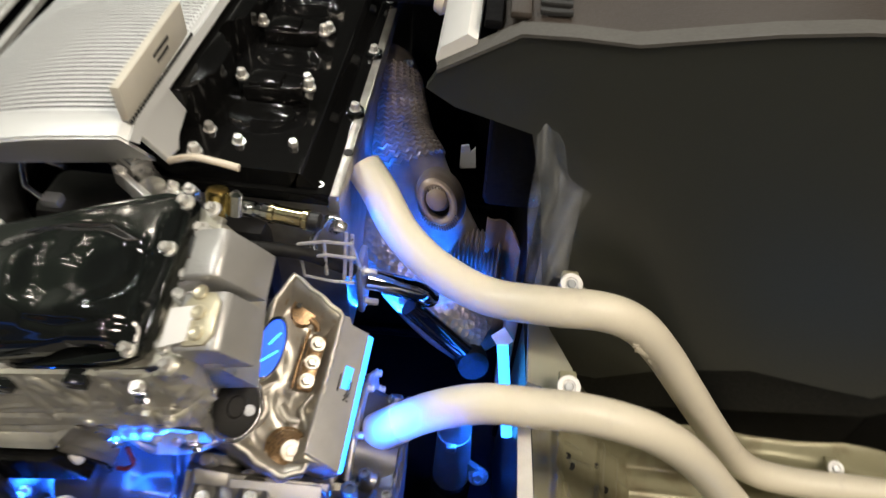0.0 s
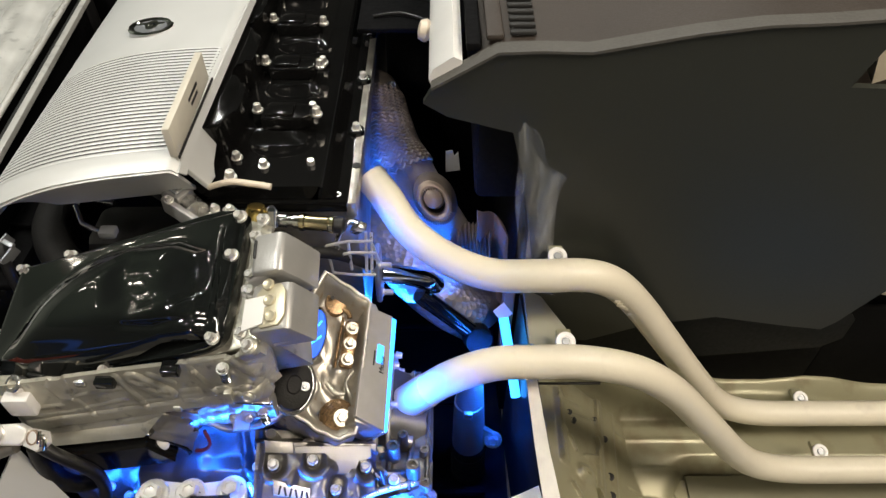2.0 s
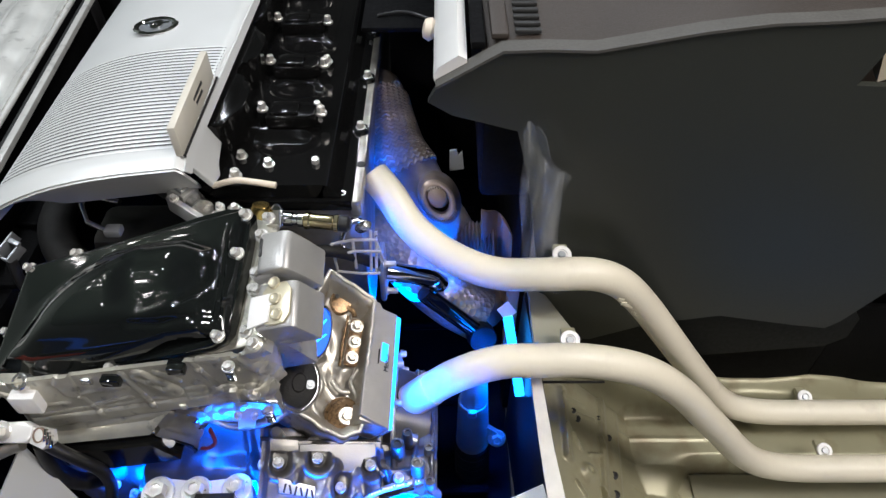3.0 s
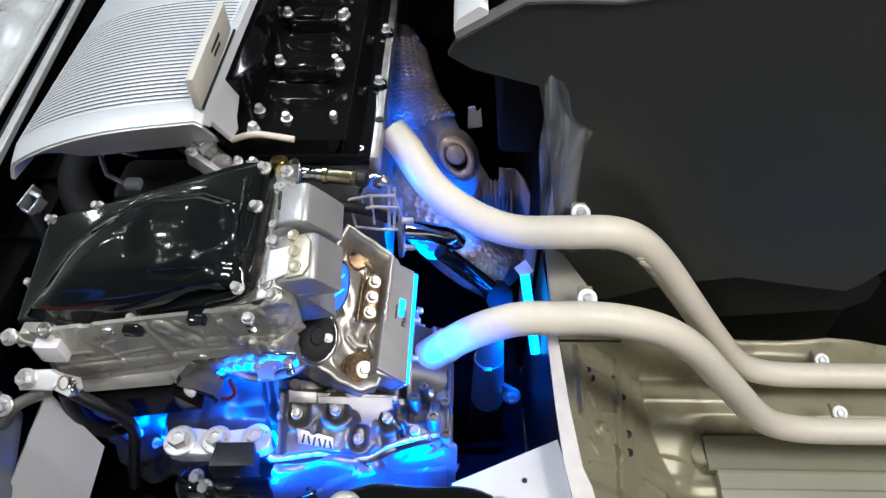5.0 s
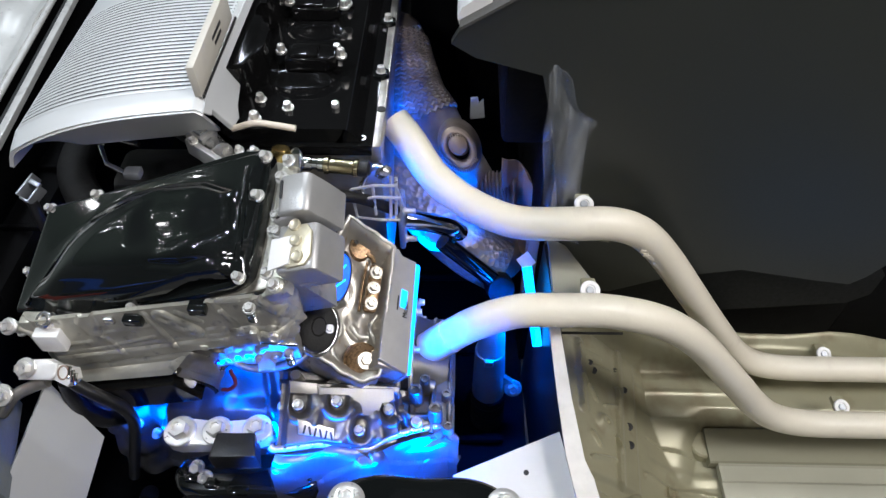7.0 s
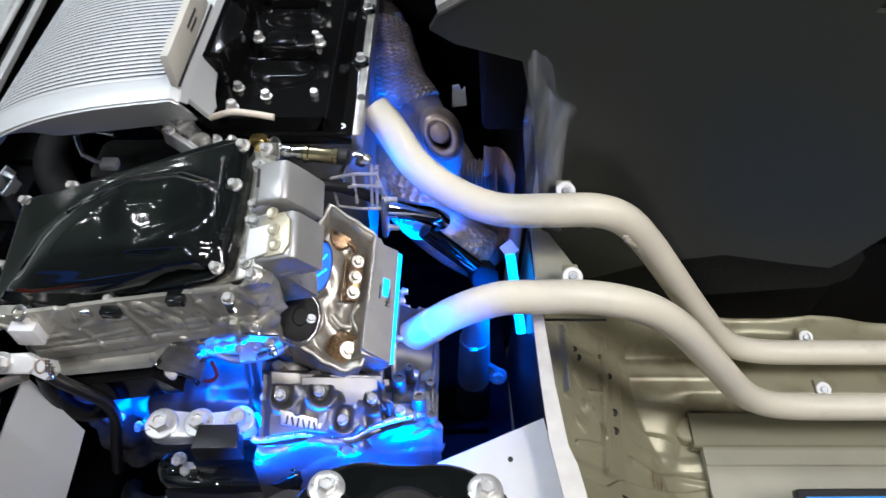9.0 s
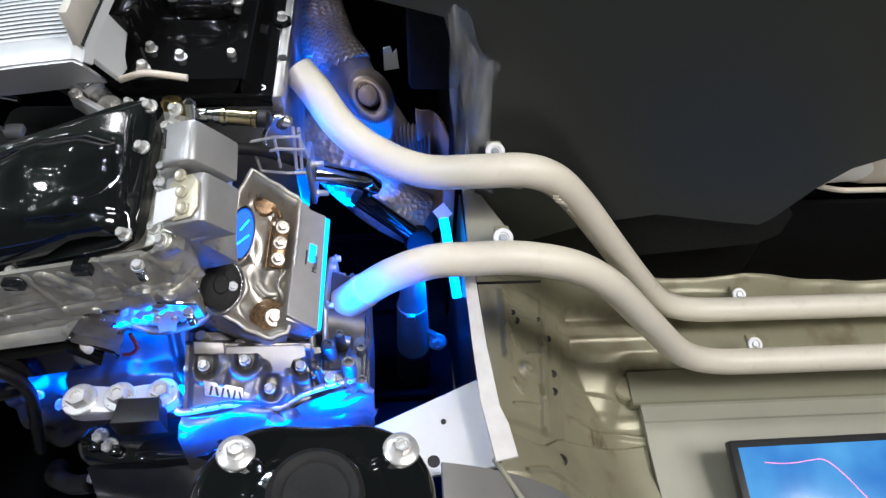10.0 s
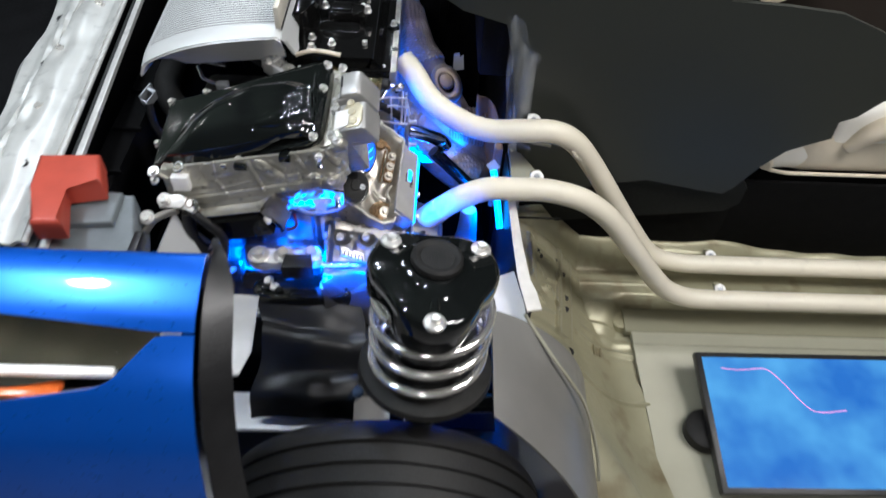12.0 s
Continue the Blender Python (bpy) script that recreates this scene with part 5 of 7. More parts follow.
for k, (x, z) in enumerate(((-0.246, 0.776), (-0.236, 0.782), (-0.228, 0.766), (-0.240, 0.760), (-0.224, 0.748))):
    bm = bmesh.new()
    add_lathe(bm, [(0.006, -0.006), (0.0065, 0.003), (0.0045, 0.005), (0.003, 0.005), (0.0028, 0.001), (0.0005, 0.001)], along((x, 0.602, z), (0.5 - 0.25 * k, -0.8, 0.5)), 14)
    part("pipe_stub", bm, M_CHROME, cooler)
bm = bmesh.new()
add_tube(bm, [(-0.218, 0.606, 0.730), (-0.214, 0.598, 0.708), (-0.224, 0.594, 0.698), (-0.236, 0.595, 0.694)], 0.0026, 8, 5)
single("red_wire", bm, M_REDWIRE, "short red wire loop under the inverter", "wire")

# ---------------------------------------------------------------- transaxle
trans = thing("transaxle", "cast aluminium hybrid transaxle cut open at the motor end", "transaxle", (-0.04, 0.70, 0.25))


def casing(u, v):
    a = 2 * math.pi * u
    r = 0.135 + 0.008 * math.sin(a * 8) * (0.4 + 0.6 * math.sin(v * math.pi))
    r *= 0.72 + 0.28 * math.sin(math.pi * min(1, 0.15 + 0.8 * v))
    return (-0.17 + 0.255 * v, 0.725 + r * 1.02 * math.cos(a), 0.475 + r * 1.1 * math.sin(a))


bm = bmesh.new()
add_sheet(bm, casing, 64, 20, 0.0)
part("casing", bm, M_GEARCAST, trans, "ribbed cast casing")
# flat end flange facing the firewall with bolts on its rim
bm = bmesh.new()
FL = Matrix.Translation((0.064, 0.712, 0.425)) @ Matrix(((0, 0, 1, 0), (1, 0, 0, 0), (0, 1, 0, 0), (0, 0, 0, 1)))
scal = lambda a: 1 + 0.045 * math.cos(a * 9)
add_lathe(bm, [(0.150, -0.012), (0.154, -0.008), (0.154, 0.008), (0.148, 0.012), (0.10, 0.012), (0.09, 0.022), (0.05, 0.026), (0.002, 0.026)], FL, 72, scal)
part("end_flange", bm, M_GEARCAST, trans)
for k in range(9):
    a = 2 * math.pi * k / 9
    bolt(trans, FL @ Vector((0.143 * math.cos(a), 0.143 * math.sin(a), 0.010)), (1, 0, 0), 0.006, 0.010, 1.4)
for k, (y, z) in enumerate(((0.60, 0.56), (0.585, 0.52), (0.58, 0.47), (0.62, 0.585), (0.66, 0.60))):
    bm = bmesh.new()
    add_tube(bm, [(0.01 + 0.01 * k, y, z), (0.062, y - 0.002, z - 0.004)], 0.010, 12, 2, False)
    part("boss", bm, M_DARKCAST, trans)

# ring flanges and webs on the casing
CR = Matrix.Translation((0, 0.725, 0.475)) @ Matrix(((0, 0, 1, 0), (1, 0, 0, 0), (0, 1.09, 0, 0), (0, 0, 0, 1)))
for k, (x, r) in enumerate(((-0.045, 0.144), (-0.022, 0.148), (0.006, 0.149), (0.026, 0.147))):
    bm = bmesh.new()
    add_lathe(bm, [(r - 0.03, -0.003), (r, -0.003), (r + 0.0015, 0.0), (r, 0.003), (r - 0.03, 0.003)], Matrix.Translation((x, 0, 0)) @ CR, 84, lambda a: 1 + 0.022 * math.cos(a * 11) ** 4)
    part("ring_flange", bm, M_CAST, trans)
for k in range(11):
    a = 2 * math.pi * k / 11
    bolt(trans, CR @ Vector((0.147 * math.cos(a), 0.147 * math.sin(a), 0.030)), (1, 0, 0), 0.0055, 0.009, 1.4)
for k in range(22):
    a = 2 * math.pi * k / 22
    q = CR @ Vector((0.141 * math.cos(a), 0.141 * math.sin(a), 0))
    bm = bmesh.new()
    add_box(bm, (q.x - 0.01, q.y, q.z), (0.066, 0.004, 0.006), 0.0015)
    part("web", bm, M_DARKCAST, trans)

# upper housing block below the cable boxes
UB = Matrix.Translation((-0.150, 0.712, 0.762)) @ pose(0, 0, 0, 14, -14, 4)
bm = bmesh.new()
add_prism(bm, [(-0.036, -0.055), (-0.020, -0.085), (0.018, -0.080), (0.036, -0.05), (0.036, 0.09), (-0.036, 0.09)], -0.06, 0.036, UB, 0.005)
blk = part("upper_block", bm, M_CASE, trans, "cast end block", None, 25)
for (x, y, z), nrm, r in (((-0.004, -0.072, 0.022), (0, -0.5, 1), 0.011), ((0.022, -0.062, 0.0), (0.6, -0.8, 0.3), 0.010), ((-0.024, -0.070, -0.012), (-0.3, -1, 0.2), 0.008), ((0.004, -0.078, -0.030), (0.1, -1, 0.2), 0.012)):
    bm = bmesh.new()
    add_lathe(bm, [(r * 1.25, -0.006), (r * 1.2, 0.003), (r, 0.005), (r * 0.75, 0.005), (r * 0.7, -0.002), (r * 0.1, -0.002)], UB @ along((x, y, z), nrm), 20)
    part("boss", bm, M_CASE, blk)
for k in range(4):
    bm = bmesh.new()
    add_box(bm, (0, 0, 0), (0.006, 0.030, 0.05), 0.002, UB @ Matrix.Translation((-0.027 + 0.018 * k, -0.068, -0.018)) @ pose(0, 0, 0, -12, 0, 0))
    part("web", bm, M_CASE, blk)

# cut bowl with scalloped rim
G = Vector((-0.060, 0.690, 0.762))
BX, BY, BZ = Vector((0.9479, 0.0021, -0.3187)), Vector((0.1094, 0.937, 0.3316)), Vector((0.2993, -0.3492, 0.888))
BW = Matrix((BX, BY, BZ)).transposed().to_4x4()
BW.translation = G
RIM = [(-0.022, 0.142), (0.019, 0.125), (0.053, 0.110), (0.056, 0.02), (0.061, -0.059), (0.062, -0.084), (0.040, -0.097), (0.010, -0.090), (-0.016, -0.077), (-0.038, -0.069), (-0.055, -0.043), (-0.052, -0.015),
       (-0.034, 0.004), (-0.030, 0.06), (-0.034, 0.10)]


def rim_at(a):
    """Distance from the middle to the rim at angle a, with small scallops."""
    d = Vector((math.cos(a), math.sin(a)))
    best = 0.2
    c = Vector((0.005, 0.01))
    for p, q in zip(RIM, RIM[1:] + RIM[:1]):
        e = Vector(q) - Vector(p)
        den = d.x * e.y - d.y * e.x
        if abs(den) > 1e-9:
            w = Vector(p) - c
            t, s = (w.x * e.y - w.y * e.x) / den, (w.x * d.y - w.y * d.x) / den
            if t > 0 and -0.001 <= s <= 1.001:
                best = min(best, t)
    return best + 0.0009 * math.sin(a * 23)


def bowl(u, v):
    a = 2 * math.pi * u
    r = rim_at(a) * (1.0 - 0.985 * v)
    deep = -0.030 * step(0.0, 0.30, v) + (0.008 * math.sin(a * 3 + v * 4) * step(0.1, 0.4, v) + 0.0035 * noise.noise((1.6 * math.cos(a), 1.6 * math.sin(a), v * 2.5))) * (1 - step(0.55, 0.95, v))
    return BW @ Vector((0.005 + r * math.cos(a), 0.01 + r * math.sin(a), deep))


bm = bmesh.new()
add_sheet(bm, bowl, 96, 20, 0.0)
part("cut_bowl", bm, M_AMBER, trans, "cut cast bowl with amber sealer")
bm = bmesh.new()
add_tube(bm, [BW @ Vector((0.005 + rim_at(2 * math.pi * k / 96) * math.cos(2 * math.pi * k / 96), 0.01 + rim_at(2 * math.pi * k / 96) * math.sin(2 * math.pi * k / 96), 0.0)) for k in range(97)], 0.0034, 10, 1, False)
part("cut_rim", bm, M_CAST, trans, "bright machined cut rim")


def bowl_wall(u, v):
    a = 2 * math.pi * u
    r = rim_at(a)
    return BW @ Vector((0.005 + (r + 0.004 + 0.012 * v) * math.cos(a), 0.01 + (r + 0.004 + 0.012 * v) * math.sin(a), -0.002 - 0.09 * v))


bm = bmesh.new()
add_sheet(bm, bowl_wall, 96, 6, 0.0)
part("bowl_wall", bm, M_CAST, trans)
# curved dividing wall, bolt recess and smears of sealer in the bowl
for pts, r, m_, nm in (([(-0.008, -0.012), (-0.002, -0.030), (-0.010, -0.052), (-0.002, -0.070), (0.012, -0.082)], 0.0055, M_CAST, "curved_wall"),
                       ([(0.050, 0.010), (0.040, -0.014), (0.052, -0.036), (0.060, -0.060)], 0.0030, M_CAST, "curved_wall"),
                       ([(0.012, -0.018), (0.026, -0.030), (0.040, -0.030)], 0.0040, M_CAST, "cast_fold"),
                       ([(0.016, 0.098), (0.026, 0.092), (0.030, 0.084)], 0.0040, M_SEAL, "sealer_bead"),
                       ([(0.020, 0.084), (0.019, 0.05), (0.020, 0.006)], 0.0022, M_SEAL, "sealer_bead"),
                       ([(0.018, -0.060), (0.014, -0.078), (0.024, -0.088)], 0.0035, M_SEAL, "sealer_bead")):
    bm = bmesh.new()
    add_tube(bm, [BW @ Vector((x, y, -0.022)) for x, y in pts], r, 12, 8)
    part(nm, bm, m_, trans)
bm = bmesh.new()
add_lathe(bm, [(0.027, -0.030), (0.026, -0.020), (0.022, -0.0185), (0.018, -0.022), (0.001, -0.024)], BW @ Matrix.Translation((0.036, -0.064, 0)), 32)
part("bolt_recess", bm, M_SEAL, trans, "amber stained bolt recess")
bm = bmesh.new()
add_lathe(bm, [(0.020, -0.033), (0.018, -0.0245), (0.001, -0.0235)], BW @ Matrix.Translation((0.006, 0.108, 0.004)) @ Matrix.Diagonal((0.9, 1.2, 1, 1)), 28)
part("sealer_smear", bm, M_SEAL, trans, "thin amber smear")
# black rubber disc with centre bolt, and the blue lit window
bm = bmesh.new()
DM = BW @ Matrix.Translation((-0.036, -0.037, 0.010))
add_lathe(bm, [(0.031, -0.02), (0.036, 0.002), (0.034, 0.008), (0.028, 0.010), (0.014, 0.010), (0.012, 0.012), (0.001, 0.012)], DM @ Matrix.Diagonal((0.74, 1.0, 1, 1)), 32)
disc = part("rubber_disc", bm, M_RUBBER, trans, "black rubber disc")
bm = bmesh.new()
add_lathe(bm, [(0.034, -0.004), (0.0385, -0.003), (0.0395, 0.001), (0.0375, 0.003), (0.035, 0.001)], DM @ Matrix.Diagonal((0.78, 1.04, 1, 1)), 40)
part("disc_rim", bm, M_MILLED, disc, "bright rim")
bolt(disc, DM @ Vector((0.015, 0.0, 0.009)), BZ, 0.0042, 0.005, 1.6, M_BODY)
WN = BW @ Matrix.Translation((-0.021, 0.041, 0.010))
bm = bmesh.new()
add_lathe(bm, [(0.0385, -0.02), (0.040, 0.001), (0.038, 0.004), (0.035, 0.003), (0.034, -0.001), (0.001, -0.001)], WN @ Matrix.Diagonal((0.44, 1.05, 1, 1)), 36)
win = part("gear_window", bm, M_CHROME, trans, "bright rim of the opening onto the gears")
# pane and streaks glow to stand for led light on the gears inside
bm = bmesh.new()
add_lathe(bm, [(0.034, -0.0005), (0.034, 0.0012), (0.001, 0.0012)], WN @ Matrix.Diagonal((0.44, 1.05, 1, 1)), 36)
part("glow_pane", bm, M_LEDDEEP, win, "glowing pane for the blue lit inside")
for k, (yy, w, tilt) in enumerate(((0.012, 0.020, 62), (-0.010, 0.024, 48))):
    bm = bmesh.new()
    add_box(bm, (0, 0, 0), (w, 0.0022, 0.002), 0.0006, WN @ Matrix.Translation((0.002, yy, 0.0016)) @ pose(0, 0, 0, 0, 0, tilt))
    part("gear_glint", bm, M_LED, win, "glowing streak for the led glint on a gear")
bm = bmesh.new()
add_box(bm, (0.034, 0.042, -0.014), (0.021, 0.074, 0.012), 0.005, BW)
strip = part("terminal_block", bm, M_SEAL, trans, "amber terminal block")
for y in (0.066, 0.042, 0.018):
    bolt(strip, BW @ Vector((0.034, y, -0.008)), BZ, 0.0062, 0.010, 1.6, M_AMBER)
bolt(trans, BW @ Vector((0.041, -0.066, -0.010)), BZ, 0.0072, 0.008, 1.8, M_AMBER)
bm = bmesh.new()
add_lathe(bm, [(0.026, -0.026), (0.024, -0.014), (0.016, -0.010), (0.002, -0.010)], BW @ Matrix.Translation((0.038, -0.066, 0)), 24)
part("bolt_boss", bm, M_SEAL, trans)
bm = bmesh.new()
add_lathe(bm, [(0.0035, 0), (0.0035, 0.002), (0.001, 0.002)], BW @ Matrix.Translation((-0.003, 0.108, -0.012)), 12)
part("pin_hole", bm, M_INK, trans)

# lower casting with bolt pockets, facing up and towards the wheel
LC = Matrix(((0.9447, 0.0, 0.328, -0.067), (0.1395, 0.905, -0.402, 0.578), (-0.2968, 0.4255, 0.8549, 0.690), (0, 0, 0, 1)))
lc_up = LC.to_3x3() @ Vector((0, 0, 1))
lower = thing("lower_casting", "cast aluminium lower gearbox cover with bolt pockets", "gearbox cover", LC)
POCKETS = ((-0.055, -0.004, 0.011), (-0.002, 0.002, 0.012), (0.074, -0.007, 0.011), (0.032, -0.037, 0.009))
SEAM = [(-0.090, -0.060), (-0.078, -0.064), (-0.023, -0.056), (0.020, -0.061), (0.048, -0.062), (0.071, -0.049), (0.104, -0.038), (0.152, -0.030), (0.172, -0.040)]


def seam_y(x):
    return float(np.interp(x, [p[0] for p in SEAM], [p[1] for p in SEAM]))


def cover_relief(x, y):
    h = 0.006 * math.cos((x - 0.01) * 18) - 0.002
    for bx, by, r in POCKETS:
        tail = seg_d(x, y, (bx, by), (bx + 0.001, by + 0.010))
        h -= 0.008 * rise(tail, r + 0.002, 0.008)
        lip = math.hypot((x - bx) / 1.0, (y - by))
        h += 0.004 * math.exp(-((lip - r - 0.009) / 0.004) ** 2) * step(0.004, -0.008, y - by)
    # swelling ribs that run down from the pockets
    for a, b, r in (((-0.028, 0.000), (-0.034, -0.026), 0.010), ((0.018, -0.010), (0.006, -0.048), 0.012), ((0.056, -0.020), (0.062, -0.044), 0.010)):
        h += 0.008 * math.exp(-(seg_d(x, y, a, b) / r) ** 2)
    # sunk corner beside the right pocket, then the flat bolt plate
    h -= 0.020 * step(0.083, 0.092, x + 0.3 * (y + 0.02)) * (1 - step(0.098, 0.104, x + 0.55 * (y + 0.03)))
    h -= 0.010 * step(0.098, 0.106, x)
    h -= 0.012 * step(-0.068, -0.076, x)
    h -= 0.060 * step(-0.012, 0.0, y) * step(0.088, 0.096, x)
    h -= 0.040 * step(0.026, 0.034, y)
    h -= 0.020 * (1 - step(seam_y(x) - 0.001, seam_y(x) + 0.006, y))
    return h + 0.0008 * noise.noise((x * 60, y * 60, 6))


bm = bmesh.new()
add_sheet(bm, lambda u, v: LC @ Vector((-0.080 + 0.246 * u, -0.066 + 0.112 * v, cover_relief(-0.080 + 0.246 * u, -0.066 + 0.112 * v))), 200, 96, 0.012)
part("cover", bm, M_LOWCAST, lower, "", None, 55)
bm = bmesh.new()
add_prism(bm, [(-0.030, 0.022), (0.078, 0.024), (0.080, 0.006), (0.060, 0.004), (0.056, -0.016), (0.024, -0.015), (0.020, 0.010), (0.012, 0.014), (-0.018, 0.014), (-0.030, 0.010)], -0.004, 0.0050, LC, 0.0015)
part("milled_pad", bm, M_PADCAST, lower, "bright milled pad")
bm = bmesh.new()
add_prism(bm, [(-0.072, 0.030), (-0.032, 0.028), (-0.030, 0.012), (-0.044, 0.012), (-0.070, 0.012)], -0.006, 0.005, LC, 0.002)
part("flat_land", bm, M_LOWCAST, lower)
for bx, by, r in POCKETS + ((0.118, -0.024, 0.009),):
    p = LC @ Vector((bx, by, cover_relief(bx, by) + 0.002))
    bm = bmesh.new()
    add_lathe(bm, [(0.0085, -0.004), (0.0088, 0.004), (0.0078, 0.006), (0.003, 0.006)], along(p, (0.05, -0.25, 1)), 20)
    bs = part("bolt_boss", bm, M_LOWCAST, lower)
    bolt(bs, p + Vector((0, -0.001, 0.005)), (0.05, -0.25, 1), 0.0064, 0.011, 1.25)
bm = bmesh.new()
add_prism(bm, [(-0.057, -0.022), (-0.006, -0.034), (-0.005, -0.049), (-0.054, -0.042)], -0.006, 0.008, LC, 0.001)
plate_cast = part("mark_plate", bm, M_CASE, lower, "raised plate for a cast mark")
for k in range(6):
    x, y = -0.047 + 0.0075 * k, -0.036 - 0.0016 * k
    bm = bmesh.new()
    add_box(bm, (x, y, 0.0082), (0.0028, 0.012, 0.0012), 0, LC @ Matrix.Translation((x, y, 0)) @ pose(0, 0, 0, 0, 0, 14 if k % 2 else -10) @ Matrix.Translation((-x, -y, 0)))
    part("cast_mark", bm, M_INK, plate_cast, "unreadable cast mark")
# joint flange along the seam, with a bead of sealer and small studs
bm = bmesh.new()
add_tube(bm, [LC @ Vector((x, y + 0.001, -0.013)) for x, y in SEAM], 0.0052, 10, 6)
part("joint_flange", bm, M_CAST, lower)
for k in range(13):
    x = -0.07 + 0.018 * k
    bm = bmesh.new()
    add_lathe(bm, [(0.0022, -0.002), (0.0022, 0.001), (0.001, 0.002)], LC @ Matrix.Translation((x, seam_y(x) + 0.003, -0.0075)), 8)
    part("stud", bm, M_MILLED, lower)


def sump(u, v):
    """Smooth lobed pan below the joint."""
    x = -0.150 + 0.250 * u
    q = LC @ Vector((x + 0.067, seam_y(x + 0.067) - 0.004, -0.018))
    y, z = q.y - 0.046 * v, q.z - 0.030 * v - 0.095 * v * v
    z += 0.010 * math.sin(u * 15 + 2.2 * v) * step(0.0, 0.4, v) + 0.006 * noise.noise((x * 40, v * 5, 1))
    z += 0.008 * rise(abs(u - 0.52 - 0.10 * v), 0.02, 0.02) + 0.007 * rise(abs(v - 0.42 - 0.12 * math.sin(u * 9)), 0.035, 0.03)
    return (x, y, z)


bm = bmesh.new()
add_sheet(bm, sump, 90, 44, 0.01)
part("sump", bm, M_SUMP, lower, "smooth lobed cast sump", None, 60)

# end case between the bowl and the firewall
endcase = thing("end_case", "cast aluminium motor end case with upright bosses", "motor case", (0.05, 0.68, 0.5))


def end_top(u, v):
    x, y = 0.008 + 0.084 * u, 0.566 + 0.234 * v
    z = 0.578 + 0.046 * step(0.42, 0.20, v)
    z += 0.007 * rise(abs(x - 0.062), 0.003, 0.003) + 0.007 * rise(abs(x - 0.032), 0.004, 0.003) + 0.008 * rise(abs(x - 0.0885), 0.003, 0.002)
    return (x, y, z)


bm = bmesh.new()
add_sheet(bm, end_top, 50, 70, 0.012)
part("top", bm, M_LOWCAST, endcase, "", None, 50)
bm = bmesh.new()
add_sheet(bm, lambda u, v: (0.092 - 0.006 * u, 0.566 + 0.234 * v, 0.582 + 0.044 * step(0.42, 0.20, v) - 0.24 * u + 0.003 * math.sin(v * 60)), 14, 80, 0.008)
part("side", bm, M_LOWCAST, endcase, "ribbed side wall")
bm = bmesh.new()
add_sheet(bm, lambda u, v: (0.008 + 0.084 * u, 0.566 - 0.016 * v, 0.622 - 0.16 * v + 0.004 * math.sin(u * 30)), 30, 16, 0.008)
part("front", bm, M_LOWCAST, endcase)
for x, y, top, r in ((0.038, 0.618, 0.664, 0.0105), (0.068, 0.590, 0.660, 0.0105), (0.086, 0.572, 0.640, 0.009), (0.050, 0.652, 0.636, 0.008), (0.084, 0.625, 0.640, 0.008)):
    bm = bmesh.new()
    add_lathe(bm, [(r * 1.15, 0.56), (r, 0.60), (r, top - 0.003), (r * 0.85, top), (r * 0.5, top), (r * 0.45, top - 0.004), (0.001, top - 0.004)], Matrix.Translation((x, y, 0)), 22)
    part("boss", bm, M_LOWCAST, endcase)

# actuator with facets and fittings in the gap below the inverter
act = thing("actuator", "cast actuator with studs and ribs below the inverter", "actuator", (-0.17, 0.63, 0.72))


def act_face(u, v):
    x, z = -0.218 + 0.104 * u, 0.822 - 0.085 * v + 0.021 * u
    h = 0.0025 * rise(abs((u * 7 + v * 2) % 1 - 0.5), 0.22, 0.1) * step(0.45, 0.4, u)
    h += 0.004 * rise(seg_d(u, v, (0.0, 0.75), (0.45, 0.62)), 0.05, 0.04) + 0.006 * rise(seg_d(u, v, (0.3, 0.2), (0.9, 0.1)), 0.04, 0.03)
    return (x, 0.622 + 0.010 * v - h, z)


bm = bmesh.new()
add_sheet(bm, act_face, 90, 50, 0.02)
part("ribbed_face", bm, M_CASE, act, "ribbed cast face", None, 40)
bm = bmesh.new()
add_lathe(bm, [(0.016, -0.03), (0.017, -0.012), (0.015, -0.002), (0.009, 0.006), (0.001, 0.008)], along((-0.160, 0.612, 0.800), (0.15, -0.8, 0.6)), 24)
part("plunger", bm, M_CASE, act, "round steel plunger")
bm = bmesh.new()
add_prism(bm, [(-0.020, 0.010), (-0.004, 0.016), (0.018, 0.010), (0.022, -0.002), (0.010, -0.006), (0.008, -0.020), (-0.004, -0.016), (-0.014, -0.020), (-0.012, -0.004)], -0.004, 0.004,
          along((-0.158, 0.606, 0.768), (0.1, -0.85, 0.5)), 0.001)
part("star_bracket", bm, M_CASE, act, "star shaped steel bracket")
for x, z in ((-0.168, 0.774), (-0.146, 0.772)):
    bolt(act, (x, 0.600, z), (0.1, -0.85, 0.5), 0.0038, 0.005, 1.4)
bm = bmesh.new()
add_tube(bm, [(-0.215, 0.604, 0.790), (-0.19, 0.598, 0.812), (-0.17, 0.598, 0.820), (-0.14, 0.600, 0.812), (-0.112, 0.606, 0.800)], 0.0028, 8, 6)
part("wire", bm, M_CHROME, act)
bm = bmesh.new()
add_tube(bm, [(-0.210, 0.612, 0.745), (-0.18, 0.606, 0.735), (-0.13, 0.612, 0.742), (-0.098, 0.63, 0.752)], 0.006, 10, 6)
part("pipe", bm, M_DARKCAST, act)


